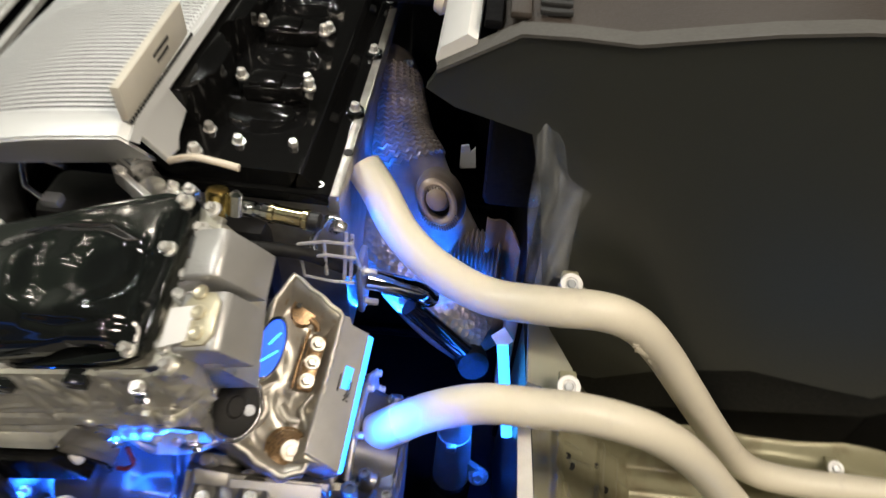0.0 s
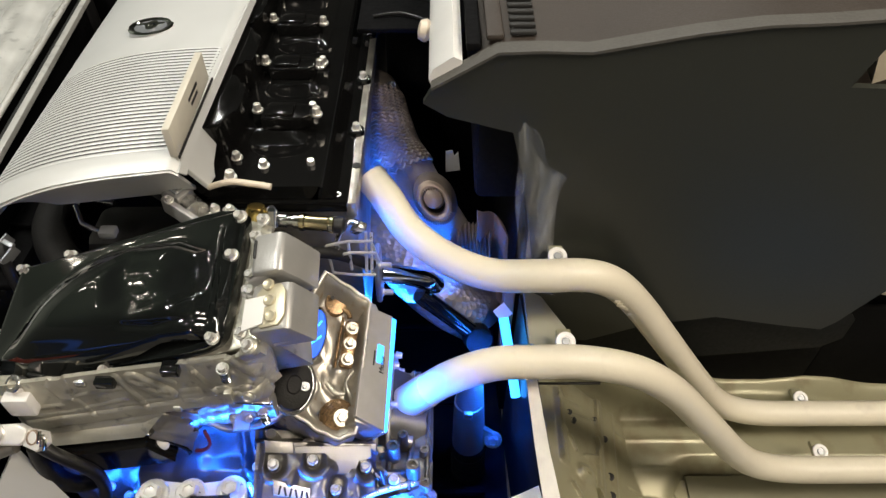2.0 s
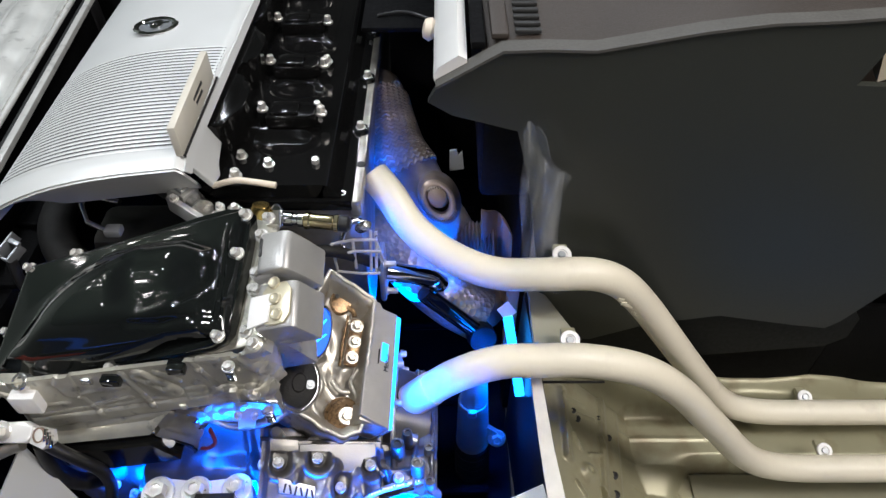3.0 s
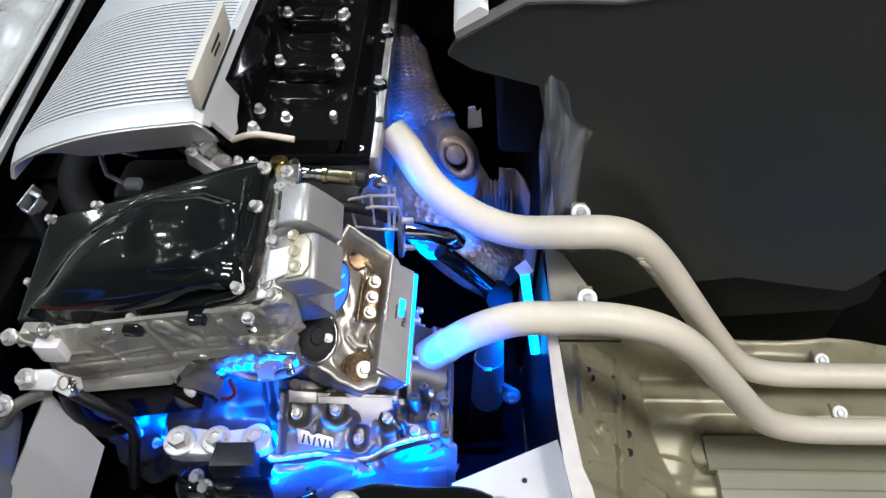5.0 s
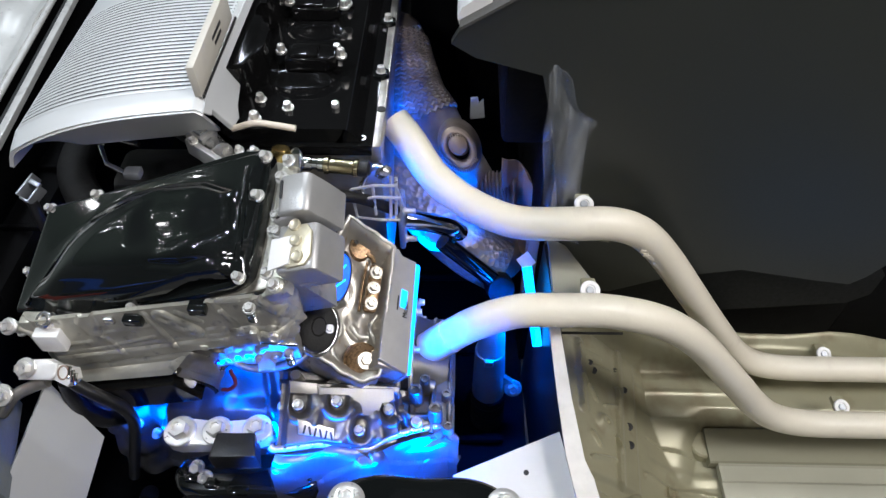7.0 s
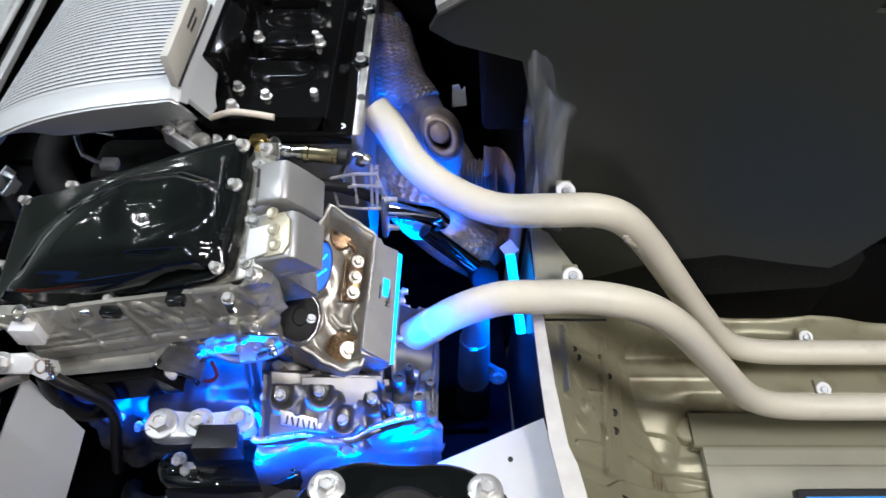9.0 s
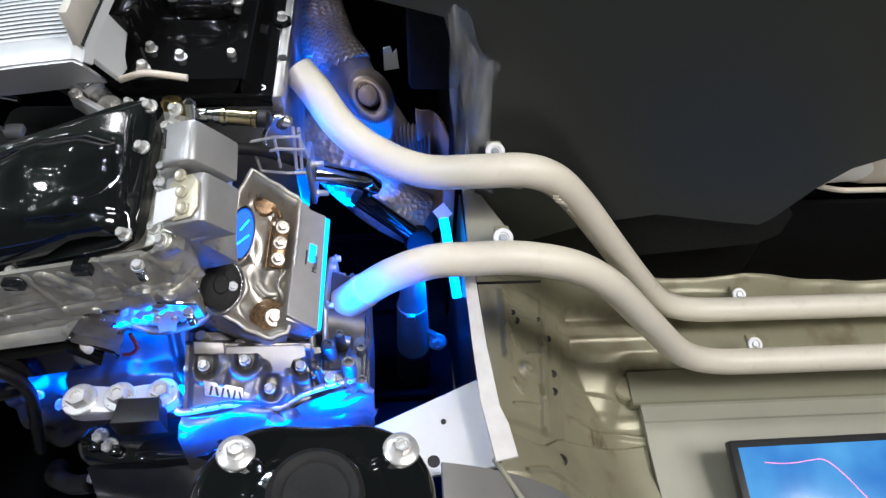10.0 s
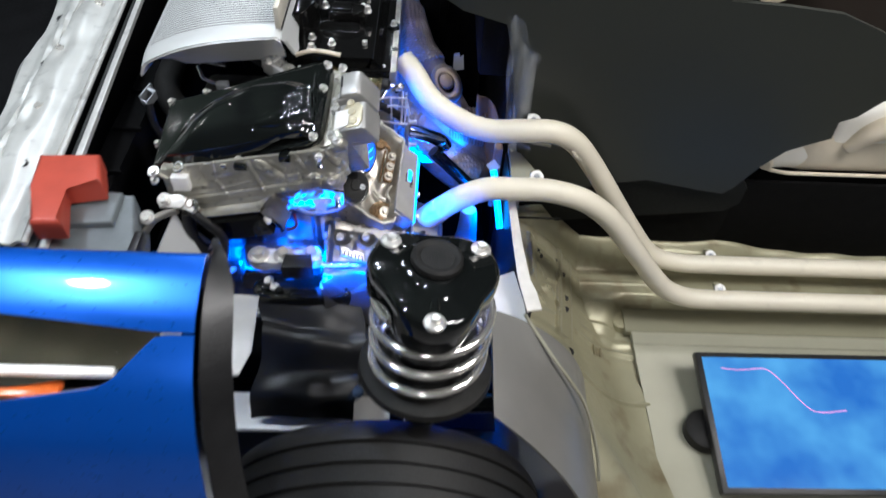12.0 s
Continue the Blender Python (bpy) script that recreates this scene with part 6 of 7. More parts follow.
def housing_top(u, v):
    """Smooth stepped top of the gear housing that falls towards the mount."""
    x, y = -0.345 + 0.29 * u, 0.548 + 0.115 * v
    z = 0.600 + 0.045 * step(0.05, 0.35, v) + 0.045 * step(0.5, 0.95, v)
    z += 0.010 * rise(abs(x + 0.175 + 0.2 * (y - 0.6)), 0.005, 0.006) + 0.008 * rise(abs(x + 0.255), 0.02, 0.02) + 0.004 * math.sin(x * 50 + y * 20)
    return (x, y, z - 0.04 * step(0.88, 1.0, abs(2 * u - 1)))


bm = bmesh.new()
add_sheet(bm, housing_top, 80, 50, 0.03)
part("gear_housing", bm, M_SUMP, act, "smooth gear housing, shade in its dark colour", None, 60)
for x, y, z, r, hgt in ((-0.150, 0.585, 0.655, 0.009, 0.018), (-0.130, 0.615, 0.690, 0.008, 0.022), (-0.110, 0.640, 0.708, 0.010, 0.016)):
    bm = bmesh.new()
    add_lathe(bm, [(r * 1.3, -0.012), (r, 0.0), (r, hgt), (r * 0.8, hgt + 0.002), (r * 0.3, hgt + 0.002)], along((x, y, z), (0, -0.2, 1)), 20)
    part("boss", bm, M_DARKCAST, act)
# added glow in place of blue light on the gearbox wall
bm = bmesh.new()
add_box(bm, (-0.166, 0.566, 0.620), (0.007, 0.007, 0.060), 0.002)
single("led_bar", bm, M_LED, "added glowing bar for the blue lit gearbox wall", "led light")

# ---------------------------------------------------------------- motor sign with blue lit edge
PT = axes((-0.010, 0.621, 0.741), (-0.004, 0.80, 0.760), (-0.049, 0.629, 0.775)) @ pose(0, 0, 0, 0, 0, -90)
motor_sign = thing("motor_sign", "white motor sign plate with a blue lit edge", "sign", PT)
bm = bmesh.new()
add_prism(bm, [(0, 0), (0.050, -0.008), (0.047, 0.182), (0.018, 0.180), (0.013, 0.190), (0.0, 0.188)], -0.004, 0.002, PT, 0.001)
part("plate", bm, M_SIGN, motor_sign)
bm = bmesh.new()
add_box(bm, (0.0515, 0.087, -0.003), (0.009, 0.186, 0.007), 0.001, PT)
part("lit_edge", bm, M_LED, motor_sign, "blue glowing edge")
bm = bmesh.new()
add_box(bm, (0.054, 0.087, -0.026), (0.006, 0.19, 0.045), 0.002, PT)
part("stand_rail", bm, M_MILLED, motor_sign)
# led light on the plate, drawn as a glowing patch
bm = bmesh.new()
add_box(bm, (0.030, 0.108, 0.0026), (0.011, 0.030, 0.0008), 0.0002, PT)
part("lit_patch", bm, M_LED, motor_sign, "glowing patch for blue led light on the plate")
TURN = PT @ Matrix.Translation((0.038, 0.092, 0.0034)) @ pose(0, 0, 0, 0, 0, 90)
lettering("Motor", 0.0115, TURN, motor_sign, M_INK)
bm = bmesh.new()
add_box(bm, (0.020, 0.098, 0.0025), (0.0022, 0.024, 0.0006), 0, PT)
part("ink_bar", bm, M_INK, motor_sign, "unreadable printed line")
bm = bmesh.new()
add_box(bm, (0.028, 0.01, -0.03), (0.05, 0.03, 0.05), 0.003, PT)
part("stand_foot", bm, M_AMBER, motor_sign)

# blue LED bar behind the lower pipe, with a white diamond tab
led = thing("led_bar", "blue glowing led bar with a white diamond tab", "led light", (0.236, 0.84, 0.52))
bm = bmesh.new()
add_tube(bm, [(0.222, 0.895, 0.612), (0.236, 0.845, 0.545), (0.245, 0.80, 0.50)], 0.009, 10, 4, False)
part("tube", bm, M_LED, led)
bm = bmesh.new()
add_prism(bm, [(0.018, 0), (0, 0.018), (-0.018, 0), (0, -0.018)], -0.002, 0.002, along((0.2205, 0.902, 0.618), (-0.1, -0.62, 0.78)))
part("tab", bm, M_LABEL, led, "white diamond tab")
bm = bmesh.new()
add_box(bm, (0.232, 0.93, 0.56), (0.02, 0.03, 0.2), 0.004)
part("holder", bm, M_TAN, led)

# ---------------------------------------------------------------- exhaust heat shield
M_DISH = mat("grey_burnt_sheet", (0.47, 0.40, 0.35), 0.34, 0.35, 0.3, 25)
M_BURNT = mat("brown_burnt_sheet", (0.30, 0.235, 0.19), 0.34, 0.45, 0.3, 30)
shield = thing("exhaust_shield", "embossed metal exhaust heat shield beside the cylinder head", "heat shield", (0.06, 1.1, 0.4))


UPPER = smooth_path([(-0.036, 1.40, 0.785), (-0.031, 1.34, 0.770), (-0.024, 1.28, 0.742), (-0.008, 1.22, 0.703), (0.038, 1.16, 0.649), (0.100, 1.11, 0.585), (0.150, 1.07, 0.508), (0.188, 1.05, 0.419)], 16)


def shell_at(t, a, lift=0.0):
    """Place on the upper shell: t along it, a round it from the side that faces up and out."""
    k = t * (len(UPPER) - 1)
    i = min(int(k), len(UPPER) - 2)
    p = UPPER[i].lerp(UPPER[i + 1], k - i)
    d = (UPPER[i + 1] - UPPER[i]).normalized()
    out = Vector((0.35, -0.6, 0.75))
    out = (out - d * out.dot(d)).normalized()
    r = float(np.interp(t, [0, 0.008, 0.025, 0.05, 0.09, 0.142, 0.32, 0.487, 0.654, 0.833, 1.0], [0.006, 0.026, 0.042, 0.052, 0.058, 0.064, 0.078, 0.092, 0.082, 0.070, 0.055]))
    return p + (r + lift) * (math.cos(a) * out + math.sin(a) * d.cross(out))


bm = bmesh.new()
add_sheet(bm, lambda u, v: shell_at(v, 2 * math.pi * u), 48, 150, 0.0)
part("shell", bm, M_DISH, shield, "", None, 70)
# embossed zigzag ridges on the upper shell
for k in range(22):
    t = 0.145 + 0.0165 * k
    bm = bmesh.new()
    add_tube(bm, [shell_at(t + 0.0085 * (j % 2), -1.9 + 2.7 * j / 30, 0.0012) for j in range(31)], 0.0029, 6, 1, False)
    part("emboss_ridge", bm, M_DISH, shield)
bm = bmesh.new()
add_tube(bm, [(-0.05, 1.17, 0.66), (-0.01, 1.10, 0.625), (0.05, 1.04, 0.58), (0.12, 1.0, 0.535), (0.18, 0.985, 0.50)], 0.054, 36, 20)
part("lower_shell", bm, M_SHIELD, shield, "dimpled lower shell", None, 70)
# corrugated neck that runs to the flap
bm = bmesh.new()
add_tube(bm, [(0.112 + 0.0008 * k, 1.085, 0.592) for k in range(121)], lambda t: 0.052 + 0.0030 * math.sin(t * 80), 36, 1, False)
part("corrugated_neck", bm, M_BURNT, shield, "corrugated burnt metal neck", None, 80)
# raised oval outlet with a crimped rim, a dark mouth and a burnt sensor boss
CM = axes((0.090, 1.045, 0.772), (0.122, 1.011, 0.726), (0.135, 1.068, 0.806)) @ Matrix.Translation((0.014, 0.001, 0))
EGG = Matrix.Diagonal((1.0, 0.72, 1, 1))
bm = bmesh.new()
add_lathe(bm, [(0.052, -0.080), (0.050, -0.040), (0.045, -0.012), (0.0415, -0.006), (0.0415, -0.002), (0.040, 0.0), (0.032, 0.0015), (0.0265, 0.0005), (0.0245, -0.003), (0.0238, -0.03)], CM @ EGG, 64)
outlet = part("outlet", bm, M_BURNT, shield, "raised outlet with a rolled rim", None, 70)
bm = bmesh.new()
add_lathe(bm, [(0.0236, -0.022), (0.002, -0.022)], CM @ EGG, 40)
part("mouth", bm, M_WELL, outlet, "dark mouth")
for turn, far, r, n in ((-75, 40, 0.041, 17), (105, 200, 0.027, 8)):
    for k in range(n):
        a = radians(turn + (far - turn) * k / (n - 1))
        bm = bmesh.new()
        add_box(bm, (0, 0, 0), (0.011, 0.0034, 0.005), 0.0014, CM @ EGG @ Matrix.Translation((r * math.cos(a), r * math.sin(a), -0.0005)) @ pose(0, 0, 0, 0, 28, math.degrees(a)))
        part("crimp_tooth", bm, M_BURNT, outlet)
bm = bmesh.new()
add_lathe(bm, [(0.0205, -0.03), (0.0205, -0.006), (0.0185, -0.001), (0.012, 0.002), (0.002, 0.003)], CM @ Matrix.Translation((-0.007, 0.002, 0.004)) @ pose(0, 0, 0, 0, -8, 0) @ Matrix.Diagonal((0.95, 0.85, 1, 1)), 32)
part("sensor_boss", bm, M_TAN, outlet, "tan burnt sensor boss")
for p in ((0.020, 1.20, 0.775), (0.010, 1.33, 0.815), (0.045, 1.18, 0.735)):
    bolt(shield, p, (0.6, -0.4, 0.7), 0.007, 0.010, 1.5, M_BODY)

# chrome flange, coolant elbow and link arm
elbow = thing("coolant_elbow", "chromed coolant elbow with a flange plate", "coolant pipe", (0.03, 0.92, 0.66))
bm = bmesh.new()
add_box(bm, (0.004, 0.908, 0.718), (0.010, 0.05, 0.10), 0.004)
part("flange", bm, M_BODY, elbow)
bm = bmesh.new()
add_tube(bm, [(0.006, 0.915, 0.712), (0.05, 0.925, 0.692), (0.085, 0.935, 0.668), (0.10, 0.95, 0.64)], 0.017, 18, 6)
part("tube", bm, M_CHROME, elbow)
for y, z in ((0.895, 0.752), (0.895, 0.684)):
    bolt(elbow, (0.010, y, z), (1, -0.1, 0.1), 0.005, 0.018, 1.5)
link = thing("link_arm", "glossy dark link arm below the heat shield", "link arm", (0.12, 1.0, 0.45))
bm = bmesh.new()
add_tube(bm, [(0.070, 0.935, 0.632), (0.10, 0.932, 0.60), (0.172, 0.928, 0.522)], 0.017, 16, 5)
part("arm", bm, M_GLOSS, link)
bm = bmesh.new()
add_lathe(bm, [(0.026, -0.02), (0.028, 0), (0.026, 0.02), (0.012, 0.022), (0.002, 0.022)], along((0.178, 0.925, 0.514), (0.2, -0.8, 0.4)), 22)
part("bush", bm, M_RUBBER, link)

# steering shaft with boot and clamp bolt
steer = thing("steering_shaft", "steel steering shaft with a ribbed rubber boot", "steering shaft", (0.155, 0.83, 0.2))
bm = bmesh.new()
add_tube(bm, [(0.166, 0.848, 0.515), (0.166, 0.842, 0.47), (0.164, 0.834, 0.42)], lambda t: 0.020 + 0.008 * t, 22, 8)
part("shaft", bm, M_GREYCAST, steer)
bm = bmesh.new()
add_tube(bm, [(0.163, 0.834, 0.43), (0.164, 0.829, 0.36), (0.165, 0.826, 0.285)], lambda t: 0.029 + 0.005 * t, 24, 8)
part("sleeve", bm, M_GREYCAST, steer)
bm = bmesh.new()
add_tube(bm, [(0.165, 0.826, 0.288), (0.166, 0.825, 0.22), (0.167, 0.822, 0.17)], lambda t: 0.033 + 0.004 * math.sin(t * 40), 24, 24)
part("boot", bm, M_RUBBER, steer)
bm = bmesh.new()
add_prism(bm, [(0.178, 0.36), (0.186, 0.365), (0.222, 0.325), (0.228, 0.308), (0.216, 0.296), (0.178, 0.292)], 0.814, 0.826, SIDE, 0.003)
part("clamp_ear", bm, M_CAST, steer)
for z in (0.298,):
    bm = bmesh.new()
    add_lathe(bm, [(0.030, -0.004), (0.034, -0.003), (0.034, 0.003), (0.030, 0.004)], along((0.165, 0.827, z), (-0.01, -0.03, 1)), 28)
    part("collar", bm, M_GREYCAST, steer)
bolt(steer, (0.213, 0.812, 0.320), (0, -0.8, 0.5), 0.011, 0.014, 1.7)
bm = bmesh.new()
add_box(bm, (0.160, 0.806, 0.425), (0.018, 0.012, 0.020), 0.004)
part("yoke", bm, M_CAST, steer)

# ---------------------------------------------------------------- fittings between cover and inverter
fit_a = thing("injector", "pale gold injector with chrome nipple and black end collar", "injector", (-0.09, 0.862, 0.87))
FA = along((-0.130, 0.868, 0.882), (1, -0.1, -0.03))
for nm, prof, m_ in (("nipple", [(0.006, -0.012), (0.0105, -0.010), (0.0105, 0.012), (0.008, 0.014), (0.008, 0.020), (0.0105, 0.022), (0.0105, 0.030), (0.007, 0.032)], M_CHROME),
                     ("body", [(0.008, 0.030), (0.0135, 0.032), (0.0135, 0.038), (0.0115, 0.040), (0.0115, 0.074), (0.0135, 0.076), (0.0135, 0.082), (0.009, 0.084)], M_GOLDPLATE),
                     ("end_collar", [(0.010, 0.082), (0.0125, 0.084), (0.0125, 0.096), (0.008, 0.100), (0.001, 0.100)], M_BLACK)):
    bm = bmesh.new()
    add_lathe(bm, prof, FA, 24)
    part(nm, bm, m_, fit_a)
cap = thing("brass_cap", "brass threaded cap on the coolant rail", "cap", (-0.155, 0.86, 0.88))
bm = bmesh.new()
add_lathe(bm, [(0.014, 0), (0.0145, 0.004), (0.0145, 0.03), (0.012, 0.034), (0.002, 0.034)], along((-0.160, 0.85, 0.885), (0.1, 0.3, 1)), 24)
part("cap", bm, M_BRASS, cap)
bm = bmesh.new()
add_lathe(bm, [(0.009, 0), (0.009, 0.028), (0.004, 0.032)], along((-0.138, 0.852, 0.885), (0.1, 0.3, 1)), 18)
part("nozzle", bm, M_CHROME, cap)
rod = thing("dipstick_tube", "pale metal dipstick tube with a bolt", "tube", (-0.18, 0.893, 0.92))
bm = bmesh.new()
add_tube(bm, [(-0.236, 0.905, 0.915), (-0.20, 0.899, 0.930), (-0.17, 0.893, 0.932), (-0.138, 0.890, 0.928)], 0.0048, 12, 6)
part("tube", bm, M_PIPE_END, rod)
bolt(rod, (-0.203, 0.915, 0.925), (0, 0, 1), 0.007, 0.012, 1.4)
valve = thing("throttle_actuator", "grey metal throttle actuator with brackets and screws", "actuator", (-0.28, 0.89, 0.86))
VM = Matrix.Translation((-0.270, 0.898, 0.885)) @ pose(0, 0, 0, 0, 6, -34)
for c, sz, m_, nm in (((-0.028, 0.004, 0.0), (0.040, 0.034, 0.034), M_GREYCAST, "motor_box"), ((-0.030, 0.004, 0.019), (0.030, 0.026, 0.006), M_BODY, "box_lid"), ((0.020, -0.024, 0.006), (0.094, 0.010, 0.030), M_GREYCAST, "side_bar"),
                      ((-0.068, 0.008, -0.006), (0.034, 0.040, 0.030), M_BLACK, "plug"), ((0.052, 0.002, 0.002), (0.022, 0.026, 0.020), M_MILLED, "clamp"), ((0.064, 0.022, 0.006), (0.020, 0.016, 0.022), M_MILLED, "clamp")):
    bm = bmesh.new()
    add_box(bm, c, sz, 0.003, VM)
    part(nm, bm, m_, valve)
bm = bmesh.new()
add_lathe(bm, [(0.013, -0.016), (0.016, -0.014), (0.016, 0.010), (0.0175, 0.012), (0.0175, 0.016), (0.002, 0.017)], VM @ along((0.014, -0.004, 0.006), (0.9, -0.3, 0.25)), 24)
part("cylinder", bm, M_MILLED, valve, "pale metal cylinder")
for k in range(5):
    bm = bmesh.new()
    add_box(bm, (-0.044 + 0.007 * k, 0.004, 0.0225), (0.0025, 0.022, 0.002), 0.0005, VM)
    part("fin", bm, M_MILLED, valve)
for q in ((0.060, -0.020, 0.020), (0.066, 0.020, 0.018), (0.045, 0.010, 0.014), (-0.012, -0.024, 0.022)):
    bolt(valve, VM @ Vector(q), (0, -0.2, 1), 0.0048, 0.008, 1.5)
bm = bmesh.new()
add_tube(bm, [VM @ Vector(q) for q in ((-0.07, 0.0, 0.0), (-0.10, -0.012, 0.004), (-0.125, 0.0, -0.01), (-0.14, 0.03, -0.04))], 0.006, 12, 6)
part("cable", bm, M_RUBBER, valve)
hook = thing("wire_bracket", "bent chrome wire bracket beside the inverter", "bracket", (-0.43, 0.91, 0.83))
bm = bmesh.new()
add_tube(bm, [(-0.40, 0.925, 0.865), (-0.455, 0.94, 0.865), (-0.462, 0.925, 0.86), (-0.445, 0.895, 0.85), (-0.40, 0.872, 0.848)], 0.0045, 10, 4, False)
part("wire", bm, M_CHROME, hook)
bm = bmesh.new()
add_box(bm, (-0.400, 0.878, 0.848), (0.026, 0.020, 0.014), 0.004)
part("foot", bm, M_BODY, hook)
cage = thing("wire_cage", "small chrome wire cage behind the cable boxes", "wire cage", (-0.01, 0.855, 0.80))
for pts in ([(-0.062, 0.845, 0.850), (-0.030, 0.852, 0.852), (0.004, 0.858, 0.846), (0.012, 0.862, 0.80)],
            [(-0.060, 0.838, 0.832), (-0.026, 0.846, 0.834), (0.010, 0.852, 0.826)],
            [(-0.030, 0.852, 0.852), (-0.028, 0.842, 0.800)],
            [(-0.004, 0.868, 0.856), (-0.006, 0.846, 0.790)], [(0.004, 0.868, 0.854), (0.002, 0.846, 0.788)],
            [(-0.062, 0.845, 0.850), (-0.056, 0.836, 0.80), (-0.02, 0.838, 0.792), (0.008, 0.842, 0.788)]):
    bm = bmesh.new()
    add_tube(bm, pts, 0.0024, 8, 2, False)
    part("wire", bm, M_BOLT, cage)
bm = bmesh.new()
add_box(bm, (-0.014, 0.866, 0.866), (0.014, 0.012, 0.030), 0.003, Matrix.Translation((-0.014, 0.866, 0.866)) @ pose(0, 0, 0, 20, 38, 0) @ Matrix.Translation((0.014, -0.866, -0.866)))
part("clip", bm, M_MILLED, cage, "milled wire clip")
bm = bmesh.new()
add_tube(bm, [(-0.02, 0.90, 0.845), (-0.035, 0.895, 0.85), (-0.05, 0.87, 0.835), (-0.045, 0.855, 0.82)], 0.005, 10, 6)
single("vacuum_tube", bm, M_CHROME, "short bright vacuum tube", "tube")
for pts, r, lab in (([(-0.62, 1.2, 0.70), (-0.58, 1.0, 0.74), (-0.50, 0.90, 0.74), (-0.38, 0.88, 0.76), (-0.30, 0.86, 0.74)], 0.03, "thick black radiator hose behind the inverter"),
                    ([(-0.60, 0.95, 0.60), (-0.5, 0.86, 0.62), (-0.42, 0.84, 0.66), (-0.30, 0.84, 0.68)], 0.022, "black coolant hose behind the inverter"),
                    ([(-0.26, 0.84, 0.84), (-0.15, 0.83, 0.85), (-0.06, 0.84, 0.84), (0.0, 0.87, 0.78)], 0.009, "black wiring loom behind the cable boxes")):
    bm = bmesh.new()
    add_tube(bm, pts, r, 16, 8)
    single("hose", bm, M_RUBBER, lab, "hose", "", "black hoses")
bm = bmesh.new()
add_box(bm, (-0.30, 0.95, 0.72), (0.34, 0.10, 0.16), 0.02)
single("intake_box", bm, M_BLACK, "black plastic intake box under the engine cover", "intake box")
conn = thing("connector", "bright metal spring clip on a black stem", "connector", (-0.562, 0.862, 0.82))
KM = Matrix.Translation((-0.562, 0.862, 0.82)) @ pose(0, 0, 0, 18, 10, -24)
for c, sz, nm in (((-0.009, 0.004, 0.004), (0.004, 0.040, 0.026), "cheek"), ((0.009, -0.002, 0.0), (0.004, 0.030, 0.022), "cheek"), ((0.0, -0.016, -0.004), (0.020, 0.004, 0.020), "bridge"), ((0.0, 0.012, 0.012), (0.024, 0.008, 0.006), "tongue")):
    bm = bmesh.new()
    add_box(bm, c, sz, 0.0015, KM)
    part(nm, bm, M_BODY, conn)
bm = bmesh.new()
add_tube(bm, [(-0.562, 0.85, 0.812), (-0.56, 0.84, 0.76), (-0.54, 0.84, 0.70)], 0.008, 12, 5)
part("stem", bm, M_BLACK, conn)

# ---------------------------------------------------------------- strut
S1, S2, S3 = Vector((0.0, 0.352, 0.948)), Vector((0.146, 0.356, 0.930)), Vector((0.0715, 0.190, 0.955))
SC = Vector((0.0725, 0.303, 0.944))
sn = (S2 - S1).cross(S3 - S1)
sn = sn if sn.z > 0 else -sn
sn.normalize()
sx = (S2 - S1).normalized()
ST = Matrix((sx, sn.cross(sx), sn)).transposed().to_4x4()
ST.translation = SC
strut = thing("strut", "glossy black strut mount over a chrome coil spring", "strut", (0.05, 0.25, 0.45))


def trilobe(a):
    """Rounded triangle with lobes towards the three bolts."""
    return 1.0 + 0.115 * math.cos(3 * (a - radians(-90))) - 0.012 * math.cos(6 * (a - radians(-90)))


bm = bmesh.new()
add_lathe(bm, [(0.096, -0.075), (0.100, -0.060), (0.103, -0.030), (0.102, -0.012), (0.098, -0.004), (0.091, -0.001), (0.064, 0.001), (0.058, 0.005), (0.050, 0.008), (0.001, 0.008)], ST @ Matrix.Translation((0, -0.008, -0.006)), 72, trilobe)
part("top_mount", bm, M_GLOSS, strut, "glossy black pressed mount", None, 60)
bm = bmesh.new()
add_lathe(bm, [(0.040, 0.0), (0.042, 0.003), (0.041, 0.010), (0.036, 0.014), (0.030, 0.013), (0.027, 0.010), (0.001, 0.010)], ST @ Matrix.Translation((0, 0.004, 0.003)), 40)
part("dust_cap", bm, M_RUBBER, strut, "matt black rubber cap")
for p in (S1, S2, S3):
    q = p - sn * 0.010
    bm = bmesh.new()
    add_lathe(bm, [(0.0165, 0), (0.0175, 0.002), (0.0165, 0.006), (0.011, 0.009), (0.0085, 0.009)], along(q, sn), 28)
    part("flange_washer", bm, M_BOLT, strut, "bright flanged washer")
    bolt(strut, q + sn * 0.005, sn, 0.0078, 0.011, 1.1)
    d = (SC - p) - sn * (SC - p).dot(sn)
    bm = bmesh.new()
    add_tube(bm, [q - sn * 0.006 + d * 0.16, q + sn * 0.0005 + d * 0.30, q + sn * 0.004 + d * 0.46, q + sn * 0.006 + d * 0.6], lambda t: 0.011 - 0.006 * t, 16, 8)
    part("ridge", bm, M_GLOSS, strut, "", None, 70)
AX0, AX1 = Vector((0.0725, 0.297, 0.90)), Vector((0.052, 0.245, 0.50))
ad = (AX1 - AX0).normalized()
e1 = ad.orthogonal().normalized()
e2 = ad.cross(e1)
coil = []
for k in range(150):
    t = k / 149
    a = 2 * math.pi * 3.3 * t
    coil.append(AX0 + (AX1 - AX0) * (0.04 + 0.40 * t) + 0.098 * (math.cos(a) * e1 + math.sin(a) * e2))
bm = bmesh.new()
add_tube(bm, coil, 0.0075, 14, 1, False)
part("coil_spring", bm, M_SPRING, strut, "chrome coil spring")
bm = bmesh.new()
add_tube(bm, [AX0, AX0.lerp(AX1, 0.25), AX0.lerp(AX1, 0.5)], lambda t: 0.058 + 0.005 * math.sin(t * 60), 28, 24)
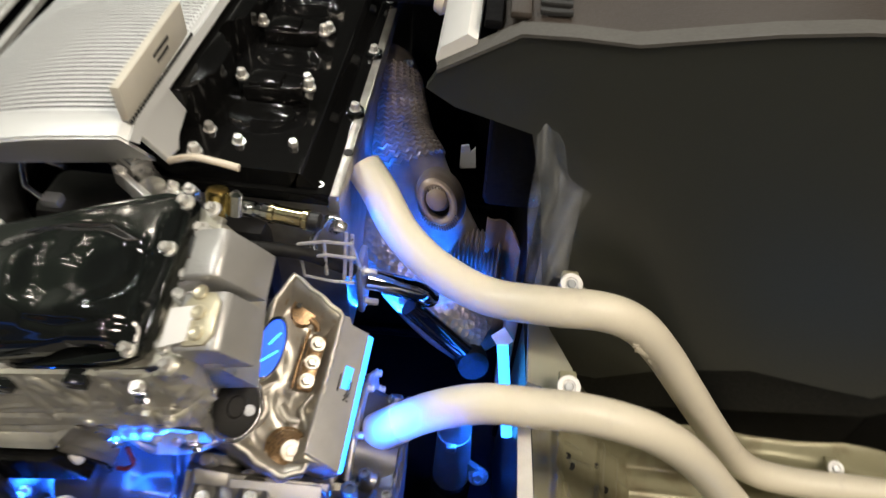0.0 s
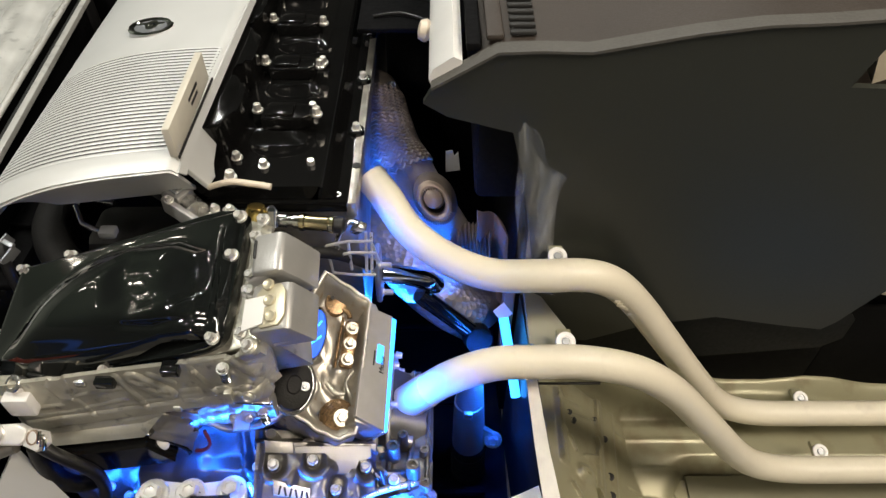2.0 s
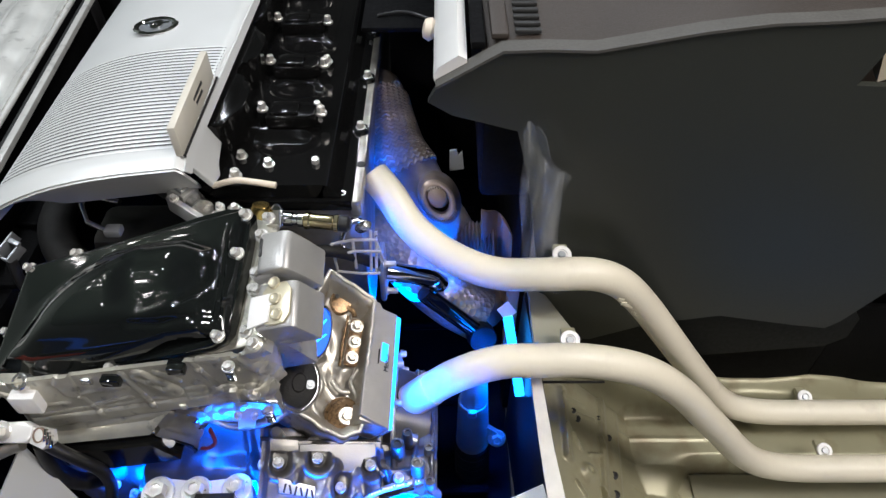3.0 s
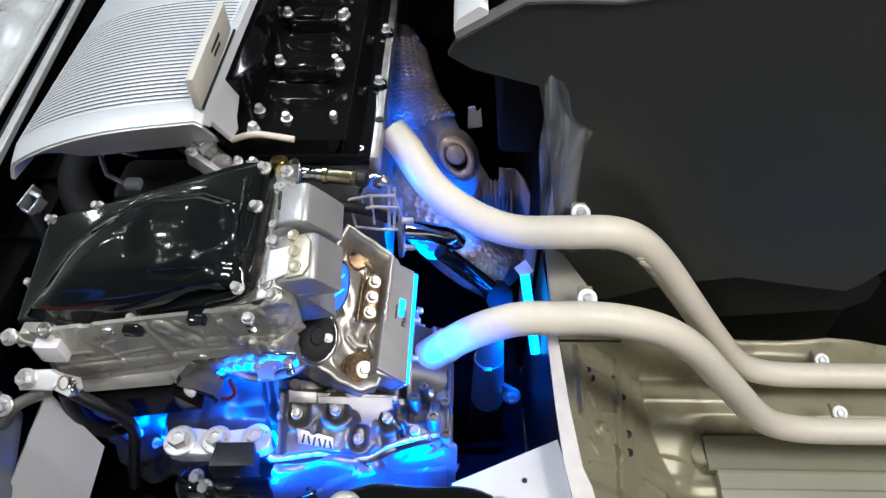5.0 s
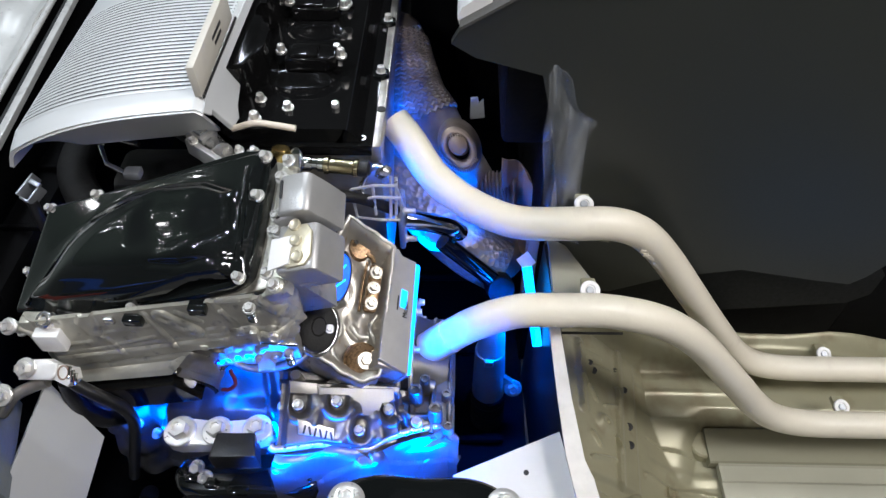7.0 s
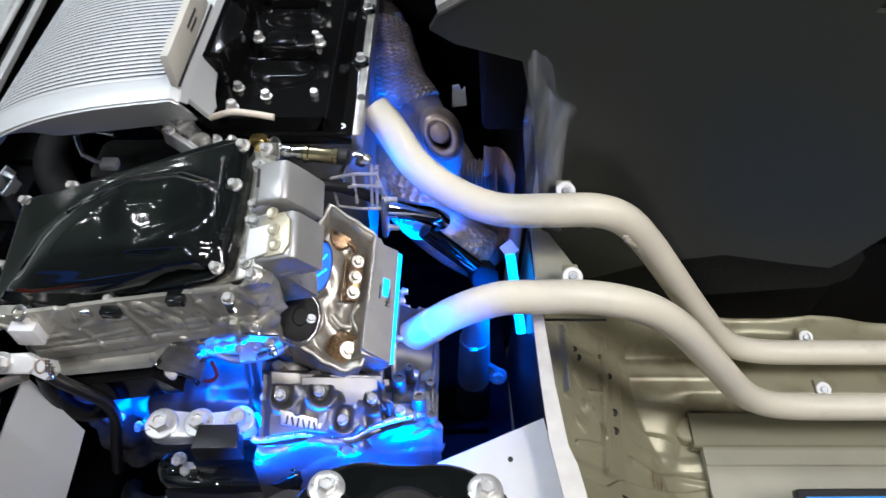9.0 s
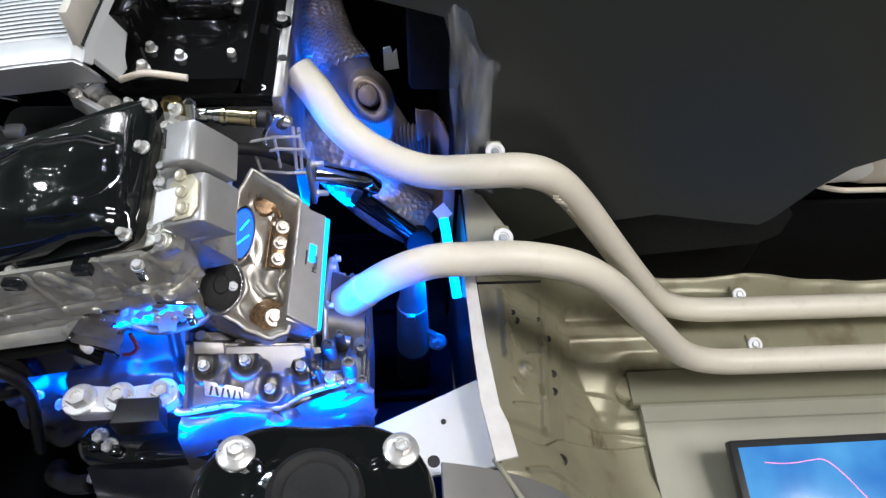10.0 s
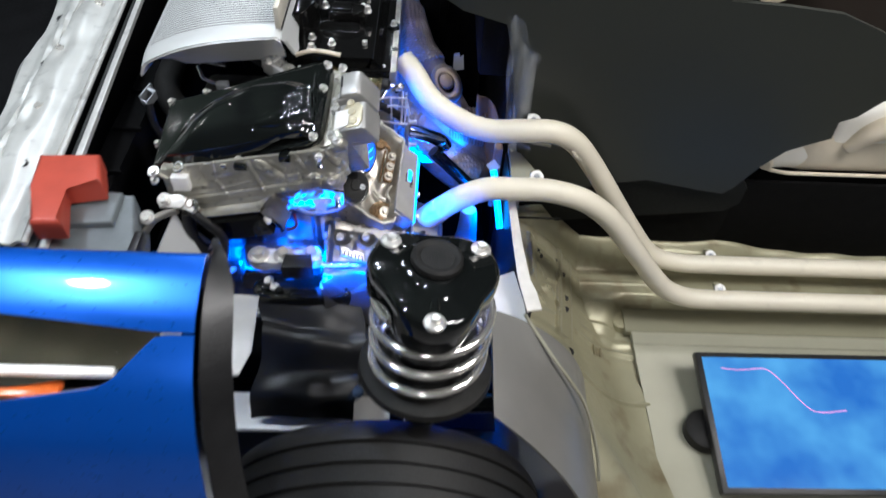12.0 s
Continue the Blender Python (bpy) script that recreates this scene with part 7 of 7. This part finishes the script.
part("bellows", bm, M_RUBBER, strut, "black rubber bellows")
bm = bmesh.new()
add_lathe(bm, [(0.06, 0.016), (0.100, 0.012), (0.118, 0.004), (0.121, -0.008), (0.115, -0.016), (0.085, -0.022), (0.045, -0.05)][::-1], along(AX0.lerp(AX1, 0.485), -ad), 48)
part("spring_seat", bm, M_RUBBER, strut, "black lower spring seat")
bm = bmesh.new()
add_tube(bm, [AX0.lerp(AX1, 0.5), AX1, AX1 + ad * 0.12], 0.030, 24, 4, False)
part("damper_tube", bm, M_GLOSS, strut)

# ---------------------------------------------------------------- wheel
wheel = thing("car_wheel", "front wheel with a grooved black tyre on an alloy rim", "wheel", (-0.015, 0.09, 0.325))
WM = Matrix.Translation((-0.015, 0.09, 0.325)) @ pose(0, 0, 0, -90, 0, 0) @ Matrix.Scale(1.03, 4)
prof = [(0.215, -0.10), (0.235, -0.108), (0.28, -0.112), (0.300, -0.100), (0.309, -0.085)]
for g in (-0.055, -0.018, 0.018, 0.055):
    prof += [(0.3145, g - 0.007), (0.3145, g - 0.004), (0.306, g - 0.003), (0.306, g + 0.003), (0.3145, g + 0.004), (0.3145, g + 0.007)]
prof += [(0.309, 0.085), (0.300, 0.100), (0.28, 0.112), (0.235, 0.108), (0.215, 0.10)]
bm = bmesh.new()
add_lathe(bm, prof, WM, 96)
tyre = part("tyre", bm, M_TYRE, wheel, "black tyre with four grooves", None, 30)
bm = bmesh.new()
add_lathe(bm, [(0.20, -0.095), (0.216, -0.10), (0.216, 0.10), (0.20, 0.095), (0.19, 0.02), (0.05, 0.03), (0.002, 0.03)], WM, 60)
part("rim", bm, M_RIM, wheel)
# suspension arm and dark subframe behind the wheel
sub = thing("subframe", "black subframe with lower arms behind the wheel", "subframe", (-0.05, 0.38, 0.2))
bm = bmesh.new()
add_box(bm, (-0.08, 0.40, 0.42), (0.34, 0.05, 0.09), 0.012, None)
part("beam", bm, M_GLOSS, sub)
bm = bmesh.new()
add_box(bm, (-0.12, 0.44, 0.52), (0.30, 0.06, 0.03), 0.01)
part("ledge", bm, M_BLACK, sub)
bm = bmesh.new()
add_tube(bm, [(-0.15, 0.36, 0.34), (0.0, 0.28, 0.30), (0.05, 0.20, 0.26)], 0.022, 14, 6)
part("arm", bm, M_GLOSS, sub)
bm = bmesh.new()
add_tube(bm, [(0.08, 0.30, 0.50), (0.16, 0.32, 0.47), (0.24, 0.33, 0.46), (0.27, 0.33, 0.44)], lambda t: 0.012 + 0.008 * math.sin(t * 3.1), 14, 6)
part("tie_rod", bm, M_GLOSS, sub)
bm = bmesh.new()
add_box(bm, (-0.19, 0.335, 0.385), (0.36, 0.09, 0.012), 0.004)
part("inner_sheet", bm, M_WHITE, sub, "pale inner sheet")
bm = bmesh.new()
add_lathe(bm, [(0.012, 0), (0.014, 0.01), (0.012, 0.05), (0.006, 0.055)], along((-0.085, 0.33, 0.47), (0.3, -0.3, 1)), 16)
part("bracket_pin", bm, M_BADGEBLUE, sub)

# ---------------------------------------------------------------- engine mount
mount = thing("engine_mount", "pale engine mount arm with three large bolts on a black bracket", "engine mount", (-0.23, 0.53, 0.55))
bm = bmesh.new()
add_prism(bm, [(-0.300, 0.520), (-0.312, 0.540), (-0.300, 0.562), (-0.27, 0.560), (-0.235, 0.556), (-0.185, 0.562), (-0.160, 0.556), (-0.158, 0.535), (-0.18, 0.528), (-0.235, 0.522)], 0.648, 0.672, None, 0.005, 1)
part("arm", bm, M_ARM, mount, "pale cast arm")
for x, y, r in ((-0.288, 0.540, 0.0135), (-0.236, 0.542, 0.0125), (-0.180, 0.546, 0.0125)):
    bolt(mount, (x, y, 0.672), (0, -0.05, 1), r, 0.017, 1.7)
bm = bmesh.new()
add_prism(bm, [(-0.234, 0.496), (-0.170, 0.498), (-0.178, 0.533), (-0.230, 0.532)], 0.652, 0.690, None, 0.003)
part("stop_block", bm, M_BLACK, mount, "black rubber stop block")
bm = bmesh.new()
add_prism(bm, [(-0.305, 0.500), (-0.290, 0.530), (-0.120, 0.530), (-0.098, 0.512), (-0.096, 0.482), (-0.130, 0.474), (-0.250, 0.470), (-0.290, 0.476)], 0.575, 0.622, None, 0.008, 1)
part("bracket", bm, M_GLOSS, mount, "glossy black bracket")


def mount_rail(u, v):
    x = -0.290 + 0.015 * math.sin(v * 4) + 0.215 * u
    y, z = 0.482 - 0.170 * v, 0.588 - 0.120 * v
    z += 0.016 * math.exp(-((v - 0.35 - 0.10 * u) / 0.10) ** 2) - 0.022 * math.exp(-((v - 0.62) / 0.10) ** 2) * step(0.15, 0.4, u)
    z += 0.003 * math.sin(u * 11 + v * 5) + 0.003 * math.sin(u * 5 - v * 13) - 0.05 * step(0.90, 1.0, v)
    return (x, y, z)


bm = bmesh.new()
add_sheet(bm, mount_rail, 40, 40, 0.01)
part("rail", bm, M_BLACK, mount, "satin black rail", None, 60)
for x, y, z, w in ((-0.272, 0.494, 0.625, 0.020), (-0.244, 0.486, 0.627, 0.016), (-0.140, 0.490, 0.628, 0.026), (-0.112, 0.498, 0.624, 0.018), (-0.205, 0.478, 0.618, 0.030)):
    bm = bmesh.new()
    add_box(bm, (x, y, z), (w, 0.014, 0.012), 0.003)
    part("rib", bm, M_GLOSS, mount)
for k, (x, y, z) in enumerate(((-0.268, 0.508, 0.628), (-0.152, 0.505, 0.625), (-0.292, 0.476, 0.56), (-0.255, 0.496, 0.622))):
    bolt(mount, (x, y, z), (0, -0.5, 0.85), 0.0075, 0.016, 1.4)
for k in range(4):
    bm = bmesh.new()
    add_box(bm, (-0.27 + 0.045 * k, 0.474, 0.570), (0.03, 0.012, 0.008), 0.003)
    part("serration", bm, M_GLOSS, mount)
bm = bmesh.new()
add_tube(bm, [(-0.145, 0.505, 0.62), (-0.125, 0.50, 0.615), (-0.115, 0.49, 0.58), (-0.105, 0.48, 0.54)], 0.010, 12, 6)
part("hook", bm, M_GLOSS, mount)

# stay, hoses and side member in front of the inverter
SB = Matrix(((1, 0, 0, -0.4525), (0, 0.8351, -0.5501, 0.560), (0, 0.5501, 0.8351, 0.805), (0, 0, 0, 1)))
sb_up = SB.to_3x3() @ Vector((0, 0, 1))
stay = thing("stay_bracket", "white cast stay with a large bolt and a brown bush", "bracket", SB)
bm = bmesh.new()
add_prism(bm, [(-0.012, 0.011), (0.027, 0.013), (0.040, 0.007), (0.040, -0.006), (0.032, -0.014), (-0.010, -0.014)], -0.014, 0.0, SB, 0.003)
part("arm", bm, M_ARM, stay, "white cast arm")
bm = bmesh.new()
add_prism(bm, [(0.039, 0.006), (0.058, 0.002), (0.062, -0.012), (0.053, -0.022), (0.035, -0.014)], -0.022, -0.003, SB, 0.002)
part("block", bm, M_ARM, stay)
bm = bmesh.new()
add_lathe(bm, [(0.0085, -0.004), (0.0088, 0.0015), (0.0072, 0.002), (0.0066, -0.002), (0.001, -0.002)], SB @ Matrix.Translation((0.047, -0.004, -0.003)) @ Matrix.Diagonal((0.85, 1.1, 1, 1)), 22)
part("bush", bm, M_TAN, stay, "brown bush")
for k in range(3):
    bm = bmesh.new()
    add_box(bm, (0.056 + 0.004 * k, -0.004 - 0.004 * k, -0.002), (0.003, 0.016, 0.006), 0.001, SB)
    part("fin", bm, M_CHROME, stay)
bolt(stay, SB @ Vector((0.0, 0.001, 0.0)), sb_up, 0.0085, 0.014, 1.6)
bm = bmesh.new()
add_tube(bm, [SB @ Vector(q) for q in ((0.022, -0.016, -0.012), (0.0, -0.024, -0.014), (-0.022, -0.036, -0.016), (-0.04, -0.06, -0.02))], 0.008, 14, 6)
part("lower_leg", bm, M_DARKCAST, stay)
bolt(stay, SB @ Vector((-0.032, -0.034, -0.006)), sb_up, 0.009, 0.012, 1.6)
for pts, r, lab in (([(-0.414, 0.562, 0.788), (-0.398, 0.557, 0.768), (-0.381, 0.555, 0.747), (-0.360, 0.555, 0.714), (-0.359, 0.556, 0.680), (-0.369, 0.556, 0.640), (-0.398, 0.556, 0.560), (-0.43, 0.556, 0.47)], 0.0085, "black hose that hangs from the stay"),
                    ([(-0.418, 0.566, 0.766), (-0.420, 0.560, 0.735), (-0.419, 0.558, 0.695), (-0.404, 0.562, 0.662), (-0.380, 0.575, 0.650)], 0.0125, "thick black hose beside the inner wing panel"),
                    ([(-0.30, 0.47, 0.55), (-0.34, 0.48, 0.52), (-0.38, 0.50, 0.50), (-0.40, 0.53, 0.46)], 0.014, "black bracket hose beside the engine mount")):
    bm = bmesh.new()
    add_tube(bm, pts, r, 16, 8)
    single("hose", bm, M_BLACK, lab, "hose", "", "black hoses")
member = thing("side_member", "dark painted side member behind the hoses", "body panel", (-0.37, 0.61, 0.45))
bm = bmesh.new()
add_sheet(bm, lambda u, v: (-0.455 + 0.165 * u, 0.618 - 0.035 * v + 0.006 * math.sin(u * 17) + 0.004 * math.sin(v * 23 + u * 5), 0.665 - 0.22 * v), 40, 40, 0.006)
part("sheet", bm, M_SUMP, member, "", None, 60)
for x, y, z in ((-0.395, 0.594, 0.585), (-0.372, 0.590, 0.560), (-0.335, 0.592, 0.600), (-0.350, 0.588, 0.540), (-0.322, 0.596, 0.635)):
    bolt(member, (x, y, z), (0, -0.8, 0.5), 0.006, 0.010, 1.4)
bm = bmesh.new()
add_box(bm, (-0.335, 0.586, 0.585), (0.030, 0.018, 0.040), 0.004)
part("clip", bm, M_CASE, member)


bm = bmesh.new()
AP = [Vector(q) for q in ((-0.446, 0.566, 0.768), (-0.412, 0.544, 0.682), (-0.459, 0.390, 0.571), (-0.510, 0.396, 0.660))]
add_sheet(bm, lambda u, v: AP[0].lerp(AP[1], u).lerp(AP[3].lerp(AP[2], u), v) + Vector((0.010, -0.006, -0.030)) * step(0.72, 1.1, u), 20, 12, 0.005)
single("apron_wall", bm, M_SILVER, "plain pale inner wing panel ahead of the wheel", "body panel", "", "", None, 60)
bm = bmesh.new()
add_prism(bm, [(0.0, 0.0), (-0.055, -0.006), (-0.055, -0.13), (-0.018, -0.20), (-0.001, -0.196), (0.010, -0.14)], -0.004, 0.0, Matrix.Translation((-0.247, 0.380, 0.746)) @ pose(0, 0, 0, -13, 12, 0), 0.001)
single("wing_gusset", bm, M_GREYCAST, "pale pointed gusset plate ahead of the wheel", "body panel")

# ---------------------------------------------------------------- battery
battery = thing("battery", "grey battery with a red terminal cover at the front panel", "battery", (-0.57, 0.5, 0.6))
bm = bmesh.new()
add_prism(bm, [(-0.70, 0.40), (-0.485, 0.40), (-0.470, 0.43), (-0.510, 0.565), (-0.70, 0.58)], 0.70, 0.812, None, 0.006)
part("case", bm, M_BATT, battery)
bm = bmesh.new()
add_prism(bm, [(-0.61, 0.47), (-0.52, 0.478), (-0.525, 0.556), (-0.61, 0.562)], 0.812, 0.828, None, 0.006)
part("top_pad", bm, M_BATT, battery)
bm = bmesh.new()
add_prism(bm, [(-0.677, 0.598), (-0.658, 0.51), (-0.628, 0.424), (-0.575, 0.427), (-0.603, 0.513), (-0.539, 0.528), (-0.567, 0.605)], 0.835, 0.880, None, 0.008)
part("terminal_cover", bm, M_RED, battery, "red plastic terminal cover")
bm = bmesh.new()
add_box(bm, (-0.472, 0.435, 0.80), (0.016, 0.07, 0.03), 0.004)
part("strap", bm, M_BLACK, battery)

# ---------------------------------------------------------------- radiator support
rad = thing("radiator_support", "bare pressed metal radiator support with holes and bolts", "radiator support", (-0.75, 1.1, 0.8))


def rad_x(y):
    return -0.682 - 0.094 * (y - 0.669)


def rad_sheet(u, v):
    y = 0.42 + 1.35 * v
    x = rad_x(y) - 0.175 * u
    z = 0.818 + 0.018 * math.exp(-((u - 0.5) / 0.22) ** 4) - 0.03 * step(0.9, 1.0, u)
    z += 0.012 * math.exp(-((u - 0.5) / 0.12) ** 2) * (0.5 + 0.5 * math.sin(y * 26)) * -1
    z += 0.010 * step(0.88, 0.97, 1 - u) + 0.005 * noise.noise((x * 16, y * 16, 8))
    z -= 0.012 * math.exp(-((u - 0.62 - 0.06 * math.sin(y * 9)) / 0.03) ** 2)
    return (x + 0.012 * math.sin(y * 18) * step(0.8, 1.0, u), y, z)


bm = bmesh.new()
add_sheet(bm, rad_sheet, 30, 80, 0.006)
part("pressing", bm, M_SUPPORT, rad)
bm = bmesh.new()
add_tube(bm, [(rad_x(y) + 0.004, y, 0.826) for y in (0.42, 0.8, 1.2, 1.77)], 0.006, 10, 4)
part("edge_bead", bm, M_SUPPORT, rad)
# shade of the gap beside the outer rail is drawn as a black strip
for off, wide, z, m_, nm in ((0.014, 0.008, 0.812, M_INK, "gap_shade"), (0.026, 0.014, 0.818, M_SUPPORT, "outer_rail")):
    bm = bmesh.new()
    add_prism(bm, [(rad_x(0.42) + off, 0.42), (rad_x(0.42) + off + wide, 0.42), (rad_x(1.77) + off + wide, 1.77), (rad_x(1.77) + off, 1.77)], z - 0.012, z, None, 0.002)
    part(nm, bm, m_, rad)
for u, y, r in ((0.35, 0.62, 0.010), (0.75, 0.70, 0.012), (0.6, 0.95, 0.008), (0.3, 1.05, 0.006), (0.7, 1.15, 0.012), (0.4, 1.28, 0.010), (0.8, 0.85, 0.006), (0.5, 0.52, 0.008), (0.2, 0.80, 0.005), (0.25, 1.45, 0.010)):
    bm = bmesh.new()
    q = rad_sheet(u, (y - 0.42) / 1.35)
    add_lathe(bm, [(r * 1.3, -0.003), (r * 1.3, 0.003), (r, 0.003), (r * 0.9, 0.001), (r * 0.1, 0.001)], Matrix.Translation(q), 16)
    part("hole_rim", bm, M_INK, rad, "dark punched hole")
for u, y in ((0.45, 0.80), (0.55, 1.02), (0.3, 1.22), (0.5, 1.40)):
    q = rad_sheet(u, (y - 0.42) / 1.35)
    bolt(rad, q, (0, 0, 1), 0.009, 0.012, 1.6)
core = thing("radiator", "dark radiator core behind the support", "radiator", (-0.80, 1.15, 0.42))
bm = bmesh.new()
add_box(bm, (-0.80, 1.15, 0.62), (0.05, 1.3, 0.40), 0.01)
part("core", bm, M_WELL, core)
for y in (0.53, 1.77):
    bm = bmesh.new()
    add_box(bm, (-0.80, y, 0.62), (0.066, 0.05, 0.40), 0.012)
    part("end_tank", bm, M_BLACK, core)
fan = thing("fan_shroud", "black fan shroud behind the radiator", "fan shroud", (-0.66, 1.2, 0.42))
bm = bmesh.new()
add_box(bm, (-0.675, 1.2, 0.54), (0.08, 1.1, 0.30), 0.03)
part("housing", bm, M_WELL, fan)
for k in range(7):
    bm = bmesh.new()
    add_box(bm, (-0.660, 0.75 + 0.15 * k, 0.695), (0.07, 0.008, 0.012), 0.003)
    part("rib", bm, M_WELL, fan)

# added dark block that hides the lit floor ahead of the support
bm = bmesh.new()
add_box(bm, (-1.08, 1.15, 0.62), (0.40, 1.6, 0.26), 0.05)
single("front_dark_block", bm, M_WELL, "added black block for the dark ahead of the radiator support", "bumper")

# ---------------------------------------------------------------- blue front wing with headlamp
WING = [(0.345, 0.880), (0.335, 0.915), (0.29, 0.912), (0.215, 0.890), (0.14, 0.835), (0.085, 0.760), (0.045, 0.660), (0.02, 0.55), (0.005, 0.42), (0.01, 0.30), (0.03, 0.20)]


def wing_at(s):
    """Place (y, z) along the wing's section, s from 0 at the bonnet gap to 1 at the sill."""
    k = [i / (len(WING) - 1) for i in range(len(WING))]
    return float(np.interp(s, k, [p[0] for p in WING])), float(np.interp(s, k, [p[1] for p in WING]))


def wing_smooth(s):
    a, b, c = wing_at(max(0, s - 0.03)), wing_at(s), wing_at(min(1, s + 0.03))
    return (a[0] + 2 * b[0] + c[0]) / 4, (a[1] + 2 * b[1] + c[1]) / 4


def lamp_edge(x):
    """Section range (from, to) that the headlamp takes up at x."""
    u = min(1, max(0, (-0.345 - x) / 0.25))
    return 0.316 - 0.026 * u - 0.002, 0.318 + float(np.interp(u, [0, 0.3, 1], [0.0, 0.085, 0.118]))


WS = Matrix.Translation((0.0082, -0.0651, 0.2999)) @ Matrix.Scale(0.83, 4)
wing = thing("front_wing", "metallic blue front wing cut behind the headlamp", "car wing", (-0.49, 0.06, 0.47))


def wing_skin(lo, hi):
    def f(u, v):
        x = -0.290 - 1.0 * u
        a, b = lo(x), hi(x)
        s = a + (b - a) * v
        y, z = wing_smooth(s)
        nose = step(-0.75, -1.3, x)
        return (x + 0.02 * (s - 0.4), y + 0.25 * nose * (1 - s) ** 0.5, z - 0.05 * nose)
    return f


bm = bmesh.new()
add_sheet(bm, wing_skin(lambda x: 0.0, lambda x: lamp_edge(x)[0]), 50, 20, -0.004)
part("upper_skin", bm, M_BLUE, wing, "", WS, 70)
bm = bmesh.new()
add_sheet(bm, wing_skin(lambda x: lamp_edge(x)[1], lambda x: 1.0), 50, 40, -0.004)
part("lower_skin", bm, M_BLUE, wing, "", WS, 70)
# folded cut edge in black
bm = bmesh.new()
add_sheet(bm, lambda u, v: (-0.287 + 0.02 * (v - 0.4) + 0.040 * u * step(0.1, 0.3, v), wing_smooth(v)[0] + 0.015 + 0.035 * u, wing_smooth(v)[1] - 0.004 - 0.01 * u), 4, 50, 0.008)
part("cut_edge", bm, M_BLACK, wing, "dark painted cut edge", WS)
lamp = thing("headlamp", "clear headlamp with a dark bowl and an orange reflector", "headlamp", (-0.57, 0.085, 0.96))


def lamp_skin(off):
    f = wing_skin(lambda x: lamp_edge(x)[0], lambda x: lamp_edge(x)[1])

    def g(u, v):
        x, y, z = f(0.058 + 0.94 * u, v)
        return (x, y + off * 0.8, z - off * 0.6)
    return g


bm = bmesh.new()
add_sheet(bm, lamp_skin(-0.003), 30, 8, -0.003)
lens = part("lens", bm, M_LENS, lamp, "clear lens", WS)
lens.visible_shadow = False
bm = bmesh.new()
add_sheet(bm, lamp_skin(0.055), 30, 8, 0.0)
part("bowl", bm, M_LAMPIN, lamp, "dark inner bowl", WS)
bm = bmesh.new()
add_box(bm, (-0.62, 0.165, 0.765), (0.20, 0.03, 0.014), 0.004)
part("reflector", bm, M_AMBERGLASS, lamp, "orange side reflector", WS)
bm = bmesh.new()
add_box(bm, (-0.56, 0.185, 0.795), (0.26, 0.02, 0.016), 0.004)
part("light_guide", bm, M_LABEL, lamp, "pale light guide", WS)

# ---------------------------------------------------------------- monitor on the floor
mon = axes((0.775, 0.603, 0.262), (1.32, 0.608, 0.262), (0.70, 0.26, 0.20))
mon = mon if mon.to_3x3().col[2].z > 0 else mon @ pose(0, 0, 0, 180, 0, 0)
MW, MH = 0.56, 0.36
monitor = thing("monitor", "flat monitor with a black frame showing a blue picture", "monitor", mon)
sgn = -1 if (mon.to_3x3() @ Vector((0, 1, 0))).y > 0 else 1
bm = bmesh.new()
add_box(bm, (MW / 2, sgn * MH / 2, -0.012), (MW, MH, 0.024), 0.004, mon)
part("frame", bm, M_BLACK, monitor)
bm = bmesh.new()
add_box(bm, (MW / 2, sgn * MH / 2, 0.0006), (MW - 0.03, MH - 0.03, 0.0012), 0, mon)
part("screen", bm, M_SCREEN, monitor, "lit blue screen")
bm = bmesh.new()
add_tube(bm, [mon @ Vector((0.06 + 0.3 * k / 10, sgn * (0.045 + 0.11 * step(0.35, 0.75, k / 10) + 0.004 * math.sin(k)), 0.0016)) for k in range(11)], 0.0012, 6, 4)
part("screen_line", bm, M_PINK, monitor, "thin pink line on the screen")
bm = bmesh.new()
add_lathe(bm, [(0.05, 0), (0.055, 0.006), (0.055, 0.035), (0.045, 0.042), (0.002, 0.042)], along(mon @ Vector((0.01, sgn * 0.20, -0.070)), (0, 0, 1)), 28)
part("foot", bm, M_RUBBER, monitor, "round black foot")
bm = bmesh.new()
add_box(bm, (MW / 2, sgn * MH / 2, -0.055), (0.3, 0.2, 0.07), 0.01, mon)
part("back_box", bm, M_BLACK, monitor)
